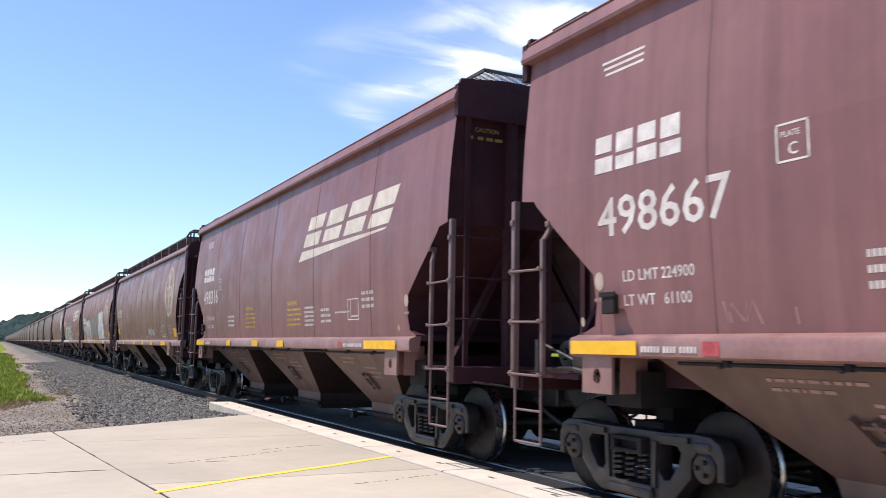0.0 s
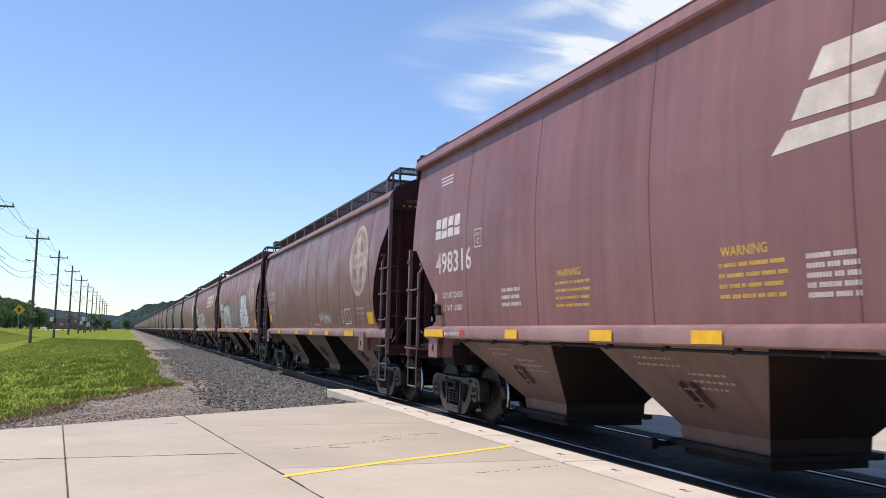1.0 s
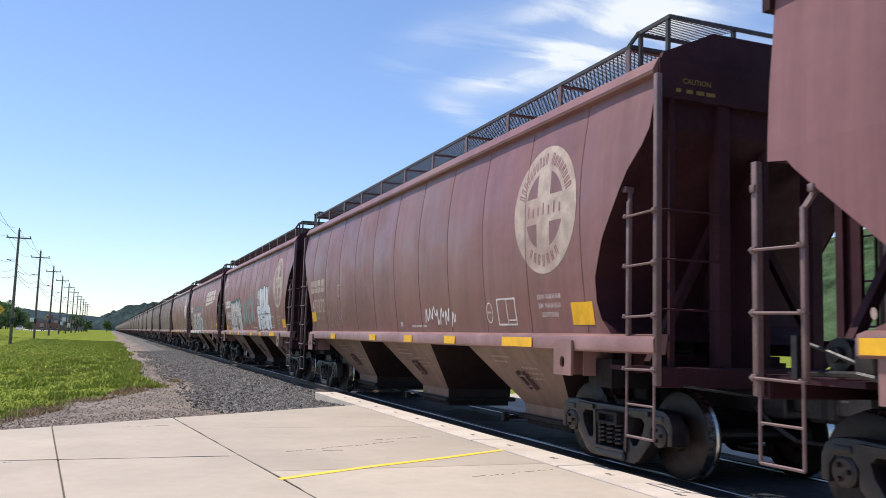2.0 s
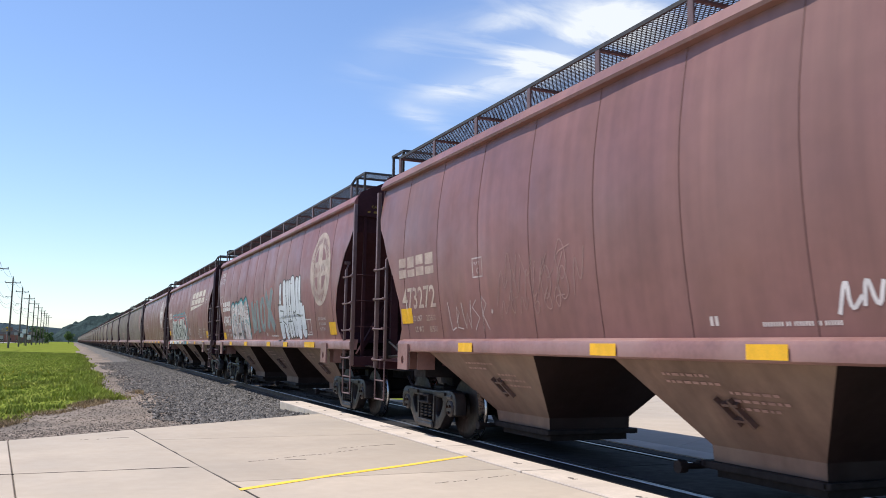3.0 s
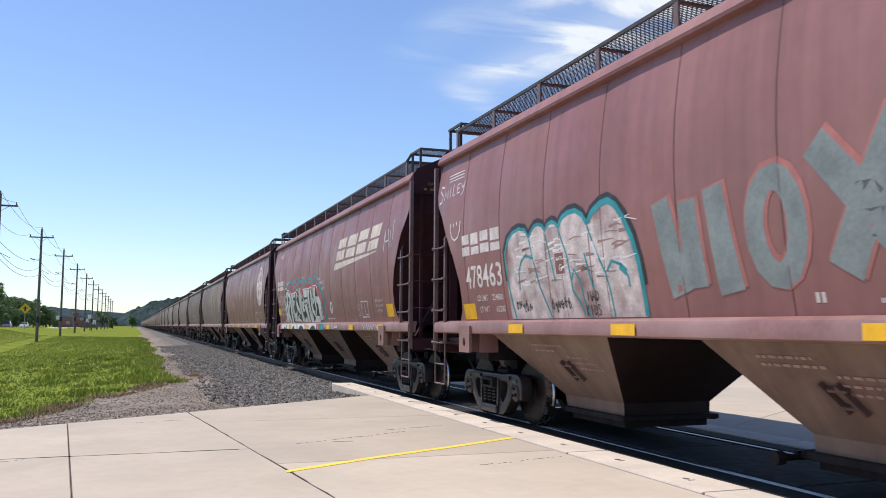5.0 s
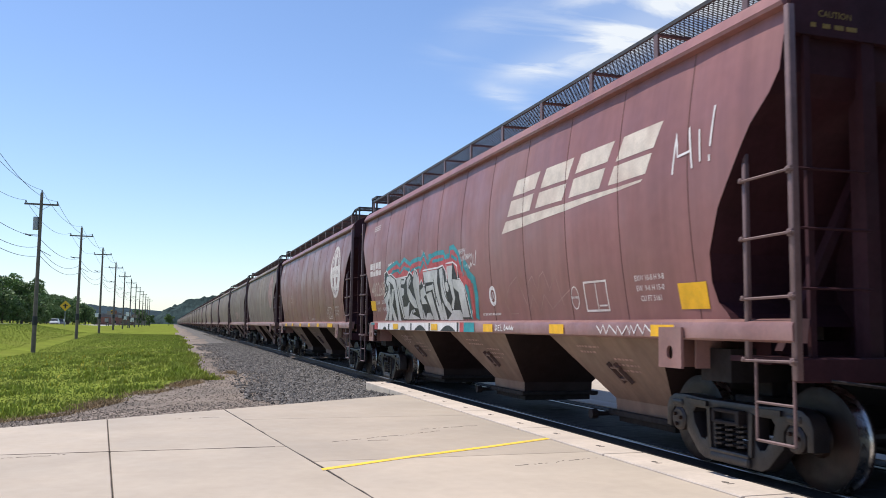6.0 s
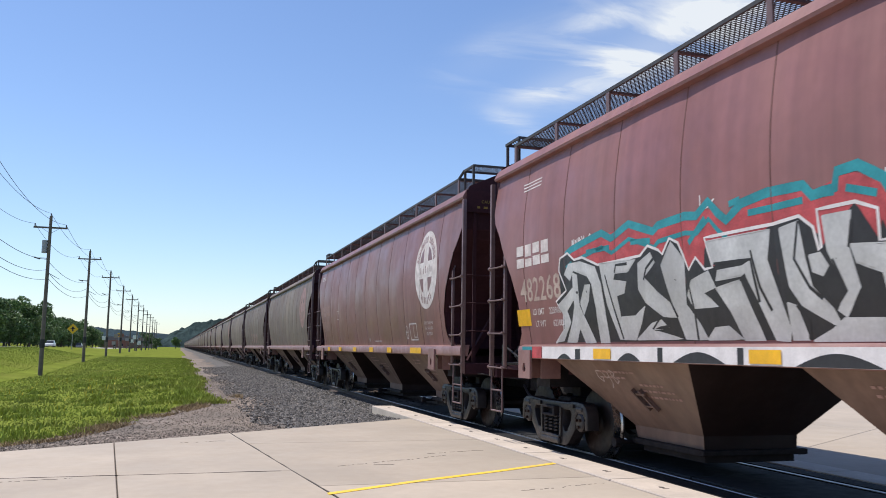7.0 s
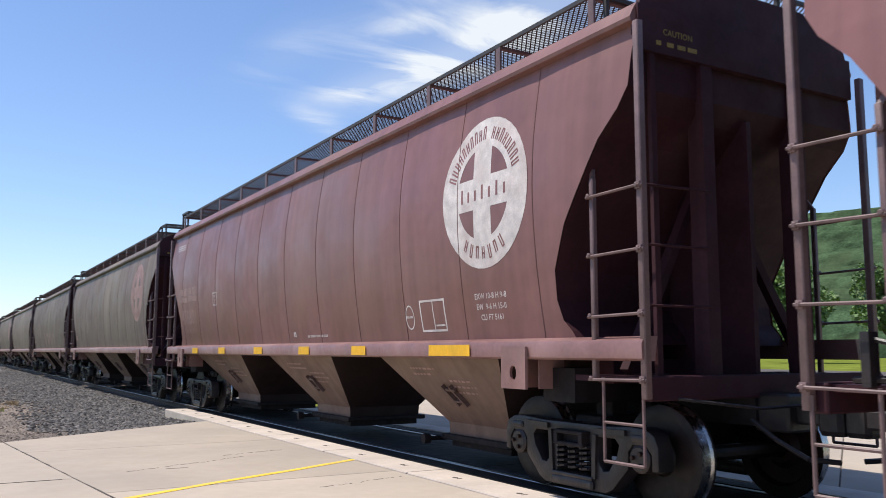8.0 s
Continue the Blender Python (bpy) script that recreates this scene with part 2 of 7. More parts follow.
M = dict(
    paint=material("weathered brown car paint", BROWN, 0.45, 0, 0.10, 0.8, 0.04, 9, (0.265, 0.155, 0.135), 0.45, 0.11, 0.0, 0, 0.4),
    paint_dull=material("dull weathered brown car paint", (0.214, 0.099, 0.092), 0.42, 0, 0.13, 0.7, 0.04, 9, (0.225, 0.128, 0.104), 0.6, 0.11, 0.0, 0, 0.4),
    paint_new=material("fresher brown car paint", (0.212, 0.097, 0.096), 0.42, 0, 0.08, 0.8, 0.03, 7, (0.27, 0.155, 0.145), 0.3, 0.13, 0.0, 0, 0.3),
    paint_grey=material("dust-greyed brown car paint", (0.165, 0.118, 0.098), 0.6, 0, 0.14, 0.7, 0.05, 9, (0.25, 0.20, 0.15), 0.6, 0.2, 0.2),
    sill=material("worn brown sill paint", (0.215, 0.108, 0.099), 0.42, 0, 0.18, 2.5, 0.05, 20, (0.34, 0.21, 0.19), 0.6),
    hopper=material("dusty brown hopper paint", (0.165, 0.103, 0.080), 0.65, 0, 0.14, 1.6, 0.05, 20, (0.22, 0.155, 0.118), 0.7, 0.16, 0, 0, 0.3),
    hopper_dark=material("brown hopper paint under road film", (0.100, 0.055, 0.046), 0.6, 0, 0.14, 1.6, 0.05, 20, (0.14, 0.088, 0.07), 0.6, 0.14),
    # brown taken nearly to black: the shade between cars is in this colour
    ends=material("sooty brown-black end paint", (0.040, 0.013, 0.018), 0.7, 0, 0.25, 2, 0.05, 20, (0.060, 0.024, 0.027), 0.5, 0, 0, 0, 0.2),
    # colour lowered to stand for the shade on the funnels' end slopes
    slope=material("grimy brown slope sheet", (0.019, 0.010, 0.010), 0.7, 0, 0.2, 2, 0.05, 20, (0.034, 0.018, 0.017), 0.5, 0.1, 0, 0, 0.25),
    pad=material("dark rubber crossing pad", (0.032, 0.032, 0.034), 0.8, 0, 0.2, 3, 0.1, 60, (0.055, 0.054, 0.055), 0.5, 0, 0, 0, 0.15),
    seam=material("rusty weld seam", (0.125, 0.056, 0.050), 0.7, 0, 0.2, 4),
    seam_faint=material("painted-over weld seam", (0.135, 0.06, 0.056), 0.5, 0, 0.15, 4),
    under=material("grimy dark underframe steel", (0.012, 0.0095, 0.011), 0.75, 0, 0.3, 5, 0.1, 40, (0.024, 0.016, 0.016), 0.7, 0, 0, 0, 0.25),
    rack=material("weathered brown ladder steel", (0.150, 0.092, 0.089), 0.5, 0, 0.2, 5, 0.05, 60),
    cast=material("greasy grey-black cast steel", (0.016, 0.014, 0.016), 0.42, 0.0, 0.35, 7, 0.3, 45, (0.046, 0.032, 0.028), 0.7, 0, 0, 0, 0.35),
    wheel=material("brown-black wheel steel", (0.0085, 0.0065, 0.0065), 0.5, 0.0, 0.35, 6, 0.1, 60, (0.034, 0.014, 0.010), 0.8, 0, 0, 0, 0.25),
    tread=material("polished wheel rim steel", (0.45, 0.44, 0.43), 0.28, 1.0, 0.1, 10),
    grate=material("dark galvanised grating", (0.06, 0.055, 0.055), 0.6, 0.3, 0.2, 10),
    white=material("faded white stencil paint", (0.62, 0.56, 0.53), 0.6, 0, 0.18, 7, 0, 1, (0.42, 0.31, 0.28), 0.55),
    cream=material("faded cream emblem paint", (0.60, 0.52, 0.44), 0.6, 0, 0.14, 5, 0, 1, (0.42, 0.29, 0.24), 0.6),
    cream_thin=material("weathered cream emblem paint", (0.43, 0.335, 0.275), 0.6, 0, 0.2, 5, 0, 1, (0.27, 0.15, 0.13), 0.7),
    chalk_thin=material("thin pale chalk line", (0.45, 0.36, 0.34), 0.6, 0, 0.2, 5, 0, 1, (0.28, 0.16, 0.14), 0.7),
    yellow=material("yellow reflective tape", (0.76, 0.405, 0.013), 0.4, 0, 0.12, 8),
    dull_yellow=material("faded yellow stencil paint", (0.60, 0.36, 0.05), 0.6, 0, 0.2, 9),
    dim_yellow=material("soot-dulled yellow stencil paint", (0.24, 0.16, 0.03), 0.6, 0, 0.2, 9),
    pink=material("thin pink outline paint", (0.36, 0.13, 0.115), 0.6, 0, 0.15, 5),
    wash=material("cold white spray paint", (0.60, 0.61, 0.62), 0.6, 0, 0.10, 2, 0, 1, (0.46, 0.42, 0.41), 0.4),
    red=material("pinkish red paint", (0.42, 0.06, 0.065), 0.5, 0, 0.25, 6),
    teal=material("teal spray paint", (0.02, 0.23, 0.26), 0.5, 0, 0.2, 4),
    silver=material("silver spray paint", (0.56, 0.55, 0.54), 0.45, 0.2, 0.16, 3, 0, 1, (0.33, 0.31, 0.30), 0.6),
    chalk=material("white spray paint", (0.66, 0.62, 0.61), 0.6, 0, 0.12, 5),
    ghost=material("thin chalky overspray", (0.31, 0.185, 0.165), 0.6, 0, 0.2, 3),
    milky=material("patchy whitewashed spray fill", (0.54, 0.46, 0.44), 0.6, 0, 0.3, 5.0, 0, 1, (0.20, 0.095, 0.085), 1.0),
    teal_pale=material("pale blue-green spray paint", (0.19, 0.22, 0.215), 0.6, 0, 0.2, 3),
    black=material("black spray paint", (0.022, 0.020, 0.022), 0.5, 0, 0.2, 4),
    concrete=material("pale weathered concrete", (0.392, 0.324, 0.258), 0.85, 0, 0.07, 0.8, 0.12, 120, (0.285, 0.245, 0.205), 0.55, 0, 0.09),
    panel=material("pale concrete crossing panel", (0.515, 0.435, 0.37), 0.8, 0, 0.12, 2.0, 0.12, 90, (0.42, 0.35, 0.295), 0.5, 0, 0.05),
    joint=material("dark joint filler", (0.085, 0.068, 0.058), 0.9, 0, 0.3, 8),
    scuff=material("faint scuffs and patched hairlines", (0.16, 0.14, 0.12), 0.9, 0, 0.3, 8),
    lane=material("yellow road paint", (0.80, 0.50, 0.035), 0.7, 0, 0.12, 6, 0, 1, (0.56, 0.42, 0.16), 0.4),
    rail=material("dark rusty rail steel", (0.055, 0.036, 0.028), 0.65, 0.3, 0.2, 6),
    railtop=material("polished rail head", (0.30, 0.29, 0.29), 0.38, 1.0, 0.06, 6),
    rubber=material("black rubber flangeway", (0.022, 0.021, 0.022), 0.8, 0, 0.2, 9, 0, 1, None, 0, 0, 0, 0, 0.15),
    tie=material("weathered timber sleeper", (0.09, 0.07, 0.055), 0.85, 0, 0.3, 5),
    ballast=material("grey crushed ballast bed", (0.075, 0.070, 0.065), 0.95, 0, 0.35, 9, 0.8, 30, (0.22, 0.175, 0.145), 0.6),
    stone=material("grey crushed stone", (0.108, 0.099, 0.094), 0.9, 0, 0.2, 20, 0.3, 90, (0.19, 0.155, 0.13), 0.5, 0, 0, 0.75),
    pebble=material("brown-grey gravel pebbles", (0.19, 0.155, 0.13), 0.9, 0, 0.2, 9, 0.3, 90, (0.13, 0.115, 0.103), 0.6, 0, 0, 0.65, 0.2),
    path=material("brown-grey gravel path", (0.215, 0.172, 0.142), 0.95, 0, 0.30, 1.0, 0.6, 40, (0.115, 0.10, 0.088), 0.75, 0, 0, 0, 0.1),
    grass_bed=material("mown green verge", (0.150, 0.180, 0.032), 0.95, 0, 0.25, 0.35, 0.5, 25, (0.155, 0.158, 0.040), 0.6, 0, 0, 0, 0.0),
    grass=material("green grass blades", (0.300, 0.345, 0.062), 0.8, 0, 0.2, 0.5, 0, 1, (0.35, 0.325, 0.095), 0.6, 0, 0, 0.35, 0.1),
    straw=material("dry straw grass", (0.26, 0.19, 0.11), 0.85, 0, 0.25, 1, 0, 1, None, 0, 0, 0, 0.3, 0.1),
    flower=material("yellow wild flowers", (0.6, 0.45, 0.03), 0.7, 0, 0.1, 4),
    asphalt=material("sun-bleached grey road", (0.42, 0.40, 0.375), 0.85, 0, 0.08, 1.0, 0.1, 60),
    pole=material("weathered timber pole", (0.155, 0.125, 0.105), 0.85, 0, 0.2, 3, 0.3, 30),
    wire=material("dark overhead wire", (0.05, 0.05, 0.055), 0.6, 0.2, 0.1, 5),
    ceramic=material("grey insulator glaze", (0.12, 0.11, 0.11), 0.3, 0, 0.1, 5),
    band=material("black pole wrap", (0.02, 0.02, 0.022), 0.6, 0, 0.1, 5),
    leaf=material("sunlit deciduous leaves", (0.085, 0.150, 0.036), 0.6, 0, 0.25, 0.3, 0, 1, (0.12, 0.18, 0.05), 0.5, 0, 0.15, 0.45),
    bark=material("grey-brown bark", (0.09, 0.07, 0.055), 0.9, 0, 0.3, 6, 0.4, 30),
    # the next two woods have distance haze mixed into their base colours
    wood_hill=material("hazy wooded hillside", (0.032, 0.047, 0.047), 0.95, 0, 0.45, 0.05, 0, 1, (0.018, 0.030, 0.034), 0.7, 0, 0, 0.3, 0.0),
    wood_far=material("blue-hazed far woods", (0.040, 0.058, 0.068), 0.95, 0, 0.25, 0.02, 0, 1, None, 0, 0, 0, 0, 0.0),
    wood_green=material("sunlit wooded slope", (0.040, 0.066, 0.034), 0.95, 0, 0.6, 0.12, 0, 1, (0.085, 0.115, 0.060), 0.8, 0, 0, 0, 0.0),
    sign=material("yellow warning sign sheet", (0.72, 0.42, 0.01), 0.45, 0, 0.08, 6),
    car_white=material("white car paint", (0.75, 0.75, 0.74), 0.25, 0, 0.03, 2),
    car_grey=material("silver-grey car paint", (0.20, 0.20, 0.21), 0.28, 0.5, 0.05, 2),
    glass=material("dark car glass", (0.02, 0.025, 0.03), 0.08, 0, 0.05, 2),
    tyre=material("black tyre rubber", (0.025, 0.025, 0.025), 0.8, 0, 0.1, 9),
    siding=material("tan metal siding", (0.30, 0.25, 0.21), 0.7, 0, 0.1, 0.6),
    brick=material("red-brown masonry", (0.22, 0.10, 0.075), 0.85, 0, 0.15, 0.8),
    roofing=material("grey shingle roofing", (0.15, 0.14, 0.14), 0.9, 0, 0.15, 0.7),
    grey_metal=material("grey galvanised steel", (0.32, 0.32, 0.33), 0.45, 0.6, 0.1, 4),
)

# ---- mesh helpers ----


class Shape:
    """Gathers vertices and faces of one part."""

    def __init__(self):
        self.v, self.f = [], []

    def add(self, pts, faces):
        k = len(self.v)
        self.v += [tuple(p) for p in pts]
        self.f += [tuple(i + k for i in f) for f in faces]
        return self

    def box(self, x0, x1, y0, y1, z0, z1, c=0.0):
        """A box; c: chamfer of its long edges along y and its uprights."""
        if c <= 0:
            p = [(x, y, z) for x in (x0, x1) for y in (y0, y1) for z in (z0, z1)]
            return self.add(p, [(0, 1, 3, 2), (4, 6, 7, 5), (0, 4, 5, 1), (2, 3, 7, 6), (0, 2, 6, 4), (1, 5, 7, 3)])
        ring = lambda z, d: [(x0 + d, y0 + c, z), (x0 + d + c * 0, y1 - c, z), (x0 + c, y1 - d, z), (x1 - c, y1 - d, z),
                             (x1 - d, y1 - c, z), (x1 - d, y0 + c, z), (x1 - c, y0 + d, z), (x0 + c, y0 + d, z)]
        return self.loft([ring(z0, c * 0.6), ring(z0 + c, 0), ring(z1 - c, 0), ring(z1, c * 0.6)], True)

    def loft(self, rings, caps=True):
        n = len(rings[0])
        k = len(self.v)
        for r in rings:
            self.v += [tuple(p) for p in r]
        for i in range(len(rings) - 1):
            for j in range(n):
                a, b = k + i * n + j, k + i * n + (j + 1) % n
                self.f.append((a, b, b + n, a + n))
        if caps:
            self.f.append(tuple(k + j for j in range(n))[::-1])
            self.f.append(tuple(k + (len(rings) - 1) * n + j for j in range(n)))
        return self

    def prism(self, pts, axis, lo, hi):
        """An outline (two coordinates) drawn along an axis from lo to hi."""
        place = {"x": lambda a, b, c: (c, a, b), "y": lambda a, b, c: (a, c, b), "z": lambda a, b, c: (a, b, c)}[axis]
        return self.loft([[place(a, b, lo) for a, b in pts], [place(a, b, hi) for a, b in pts]])

    def tube(self, p, q, r, n=8, r2=None):
        p, q = Vector(p), Vector(q)
        d = (q - p).normalized()
        u = d.orthogonal().normalized()
        w = d.cross(u)
        r2 = r if r2 is None else r2
        ring = lambda c, rr: [c + (u * math.cos(t) + w * math.sin(t)) * rr for t in (2 * math.pi * i / n for i in range(n))]
        return self.loft([ring(p, r), ring(q, r2)])

    def bar(self, p, q, w, h, up=(0, 0, 1)):
        """A flat bar of width w and height h from p to q."""
        p, q = Vector(p), Vector(q)
        d = (q - p).normalized()
        s = d.cross(Vector(up)).normalized() * (w / 2)
        u = s.cross(d).normalized() * (h / 2)
        return self.loft([[c + s + u, c - s + u, c - s - u, c + s - u] for c in (p, q)])

    def pipe(self, pts, r, n=6):
        for a, b in zip(pts, pts[1:]):
            self.tube(a, b, r, n)
        return self

    def lathe(self, prof, centre, n=28):
        """Turned about the x axis: prof of (x, radius)."""
        cx, cy, cz = centre
        rings = [[(cx + x, cy + r * math.cos(t), cz + r * math.sin(t)) for t in (2 * math.pi * i / n for i in range(n))] for x, r in prof]
        return self.loft(rings)

    def mirror_x(self):
        k = len(self.v)
        self.v += [(-x, y, z) for x, y, z in self.v]
        self.f += [tuple(i + k for i in f)[::-1] for f in list(self.f)]
        return self


def mesh_of(name, shape, mat, smooth=False, angle=35):
    me = bpy.data.meshes.new(name)
    me.from_pydata(shape.v, [], shape.f)
    me.validate()
    me.materials.append(mat)
    bm = bmesh.new()
    bm.from_mesh(me)
    bmesh.ops.recalc_face_normals(bm, faces=bm.faces)
    bm.to_mesh(me)
    bm.free()
    if smooth:
        me.polygons.foreach_set("use_smooth", [True] * len(me.polygons))
        me.set_sharp_from_angle(angle=radians(angle))
    me.update()
    return me


def part(name, shape, mat, parent=None, label="", smooth=False, at=None, angle=35):
    me = shape if isinstance(shape, bpy.types.Mesh) else mesh_of(name, shape, mat, smooth, angle)
    ob = new(name, me)
    if parent is not None:
        ob.parent = parent
    if at is not None:
        ob.matrix_basis = at
    if label:
        tagged(ob, label)
    return ob


def thing(name, label, category, at=None, group="", kind=""):
    ob = new(name)
    ob.empty_display_size = 0.3
    if at is not None:
        ob.matrix_basis = at
    return tagged(ob, label, category, group, kind)

# ---- the train: covered hopper cars ----
TRACK_X = 6.33
SPEED = 9.317
WHEEL_R = 0.457
AXLE = 0.889

# outlines of the two designs: eave heights, side profile (height, half width), end line (height, set-back), bays
ROUND = dict(length=16.48, truck=(1.36, 1.42), eave_lo=4.14, eave_hi=4.33, ridge=4.67, fascia=0.055, panels=12, cols=120, swell=0.016,
             sill_x=1.470, side=[(1.44, 1.395), (1.75, 1.447), (2.15, 1.504), (2.6, 1.543), (3.0, 1.553), (3.4, 1.533), (3.8, 1.480), (4.14, 1.422), (4.25, 1.405)],
             end=[(1.44, 0.88), (1.56, 0.96), (1.66, 1.06), (1.85, 1.11), (2.12, 1.09), (2.52, 0.90), (2.90, 0.62), (3.20, 0.41), (3.42, 0.18), (3.60, 0.07), (3.85, 0.06), (4.25, 0.05)],
             bays=[(2.38, 5.15), (6.85, 9.63), (11.33, 14.10)], tail_rise=0.48, tail_low=0.08)
FLAT = dict(length=15.40, truck=(1.35, 1.35), eave_lo=4.43, eave_hi=4.68, ridge=4.79, fascia=0.07, panels=6, cols=72, swell=0.005,
            sill_x=1.475, side=[(1.48, 1.425), (1.8, 1.450), (2.4, 1.487), (3.0, 1.503), (3.6, 1.470), (4.43, 1.382), (4.55, 1.365)],
            end=[(1.48, 1.05), (1.56, 1.08), (1.62, 1.25), (1.80, 1.30), (2.09, 1.27), (2.40, 0.90), (2.71, 0.53), (2.84, 0.38), (2.90, 0.33), (2.93, 0.11), (3.4, 0.11), (3.9, 0.11), (4.55, 0.10)],
            bays=[(2.30, 5.15), (6.28, 9.12), (10.25, 13.10)], tail_rise=0.38, tail_low=-0.12)


def along(table, z):
    zs, vs = [p[0] for p in table], [p[1] for p in table]
    return float(np.interp(z, zs, vs))


def smooth_side(d, z):
    """Half width of the body at a height, eased between the listed heights."""
    return (along(d["side"], z - 0.12) + along(d["side"], z) * 2 + along(d["side"], z + 0.12)) / 4


def body_shape(d, cols):
    s = Shape()
    zs = sorted({round(z, 3) for z, _ in d["side"]} | {round(z, 3) for z, _ in d["end"]})
    fine = []
    for a, b in zip(zs, zs[1:]):
        k = max(1, int((b - a) / 0.14))
        fine += [a + (b - a) * i / k for i in range(k)]
    zs = fine + [zs[-1]]
    L = d["length"]
    w = L / d["panels"]
    per = cols // d["panels"]
    ys = [w * (i // per) + w * (i % per) / per for i in range(cols)] + [L]
    for sx in (-1, 1):
        pts, faces = [], []
        for z in zs:
            e = along(d["end"], z)
            fade = min(1, (z - zs[0]) / 0.4, max(0, (zs[-1] - z) / 0.4))
            for q in ys:
                y = e + q * (1.32 - e) / 1.32 if q < 1.32 else (L - e - (L - q) * (1.32 - e) / 1.32 if q > L - 1.32 else q)
                x = smooth_side(d, z) + d["swell"] * abs(math.sin(math.pi * (y % w) / w)) ** 0.6 * fade
                pts.append((sx * x, y, z))
        n = cols + 1
        for r in range(len(zs) - 1):
            for i in range(cols):
                faces.append((r * n + i, r * n + i + 1, (r + 1) * n + i + 1, (r + 1) * n + i))
        s.add(pts, faces)
    return s, zs


def end_shape(d, zs, flip):
    """One sloping end sheet."""
    s = Shape()
    L = d["length"]
    pts, faces = [], []
    for z in zs:
        e = along(d["end"], z) + 0.012
        x = smooth_side(d, z) - 0.004
        pts += [(-x, L - e if flip else e, z), (x, L - e if flip else e, z)]
    for r in range(len(zs) - 1):
        faces.append((2 * r, 2 * r + 1, 2 * r + 3, 2 * r + 2))
    return s.add(pts, faces)


SEAM = 0.0055


def seam_shape(d, zs):
    """A weld bead that follows the side from sill to eave."""
    s = Shape()
    for a, b in zip(zs, zs[1:]):
        xa, xb = smooth_side(d, a), smooth_side(d, b)
        s.add([(-xa - 0.004, -SEAM, a), (-xa - 0.004, SEAM, a), (-xb - 0.004, SEAM, b), (-xb - 0.004, -SEAM, b),
               (-xa + 0.02, -SEAM, a), (-xa + 0.02, SEAM, a), (-xb + 0.02, SEAM, b), (-xb + 0.02, -SEAM, b)],
              [(0, 1, 2, 3), (0, 3, 7, 4), (1, 5, 6, 2)])
    return s


def roof_shape(d):
    L, h, r = d["length"], d["eave_hi"], d["ridge"]
    s = Shape()
    s.prism([(-1.44, h - 0.04), (-0.7, (h + r) / 2), (-0.35, r - 0.02), (0.35, r - 0.02), (0.7, (h + r) / 2), (1.44, h - 0.04), (1.30, h - 0.12), (-1.30, h - 0.12)],
            "y", 0.07, L - 0.07)
    return s


def eave_shape(d, sx):
    L, lo, hi, f = d["length"], d["eave_lo"], d["eave_hi"], d["fascia"]
    x = along(d["side"], lo)
    prof = [(x + 0.005, lo), (x + f + 0.02, lo + 0.015), (x + f + 0.03, lo + 0.05), (x + f * 0.6 + 0.005, hi - 0.05), (x + f * 0.4 - 0.02, hi), (x - 0.08, hi + 0.012), (x - 0.08, lo)]
    return Shape().prism([(sx * a, b) for a, b in prof], "y", 0.03, L - 0.03)


def sill_shape(d, sx, y0, y1):
    z0, z1 = d["side"][0][0] - 0.14, d["side"][0][0] + 0.06
    x = d["sill_x"]
    prof = [(x - 0.06, z0), (x + 0.05, z0), (x + 0.08, z0 + 0.02), (x + 0.085, z1 - 0.065), (x + 0.07, z1 - 0.03), (x - 0.02, z1), (x - 0.09, z1)]
    return Shape().prism([(sx * a, b) for a, b in prof], "y", y0, y1)


def hopper_shape(y0, y1, top, tail=0.0, low=0.0):
    """One discharge bay: a funnel that narrows to its outlet gate; tail: how far its rear slope is set back."""
    c = (y0 + y1) / 2
    rect = lambda a, b, x, z: [(-x, a, z), (x, a, z), (x, b, z), (-x, b, z)]
    s = Shape()
    s.loft([rect(y0 - 0.2, y1 + 0.2 + tail, 1.36, top + 0.12), rect(y0, y1 + tail, 1.27, top - 0.05), rect(c - 0.60 - (c - 0.60 - y0) * 0.11, c + 0.60 + low + (y1 + tail - c - 0.60) * 0.11, 0.63, 0.48), rect(c - 0.68, c + 0.68 + low, 0.62, 0.30)])
    return s


def on_slope(y, z, top, lift):
    """A point of the funnel's near slope, raised by lift."""
    f = (z - 0.38) / (top - 0.43)
    return (-(0.55 + 0.72 * f) - 0.75 * lift, y, z - 0.6 * lift)


def bracket_shape(c, top):
    """Slotted bracket for a shaker, welded on the funnel's slope."""
    s = Shape()
    for q in (-0.09, 0.09):
        s.bar(on_slope(c + q + 0.08, 0.98, top, 0.03), on_slope(c + q - 0.05, 0.74, top, 0.03), 0.035, 0.05, (-0.75, 0, -0.6))
    for z in (0.80, 0.94):
        s.bar(on_slope(c + 0.10, z, top, 0.035), on_slope(c - 0.10, z, top, 0.035), 0.03, 0.04, (-0.75, 0, -0.6))
    return s


def slope_print_shape(c, top, seed):
    """Small worn lines of stencil on the funnel's slope."""
    s, r = Shape(), random.Random(seed)
    for yl, zt, n in ((c + 0.75, top - 0.16, 2), (c - 0.05, top - 0.30, 3)):
        for i in range(n):
            y = yl
            for _ in range(r.randint(5, 9)):
                w = r.uniform(0.03, 0.10)
                z = zt - 0.07 * i
                s.add([on_slope(y, z, top, 0.006), on_slope(y - w, z, top, 0.006), on_slope(y - w, z - 0.025, top, 0.006), on_slope(y, z - 0.025, top, 0.006)], [(0, 1, 2, 3)])
                y -= w + 0.03
    return s


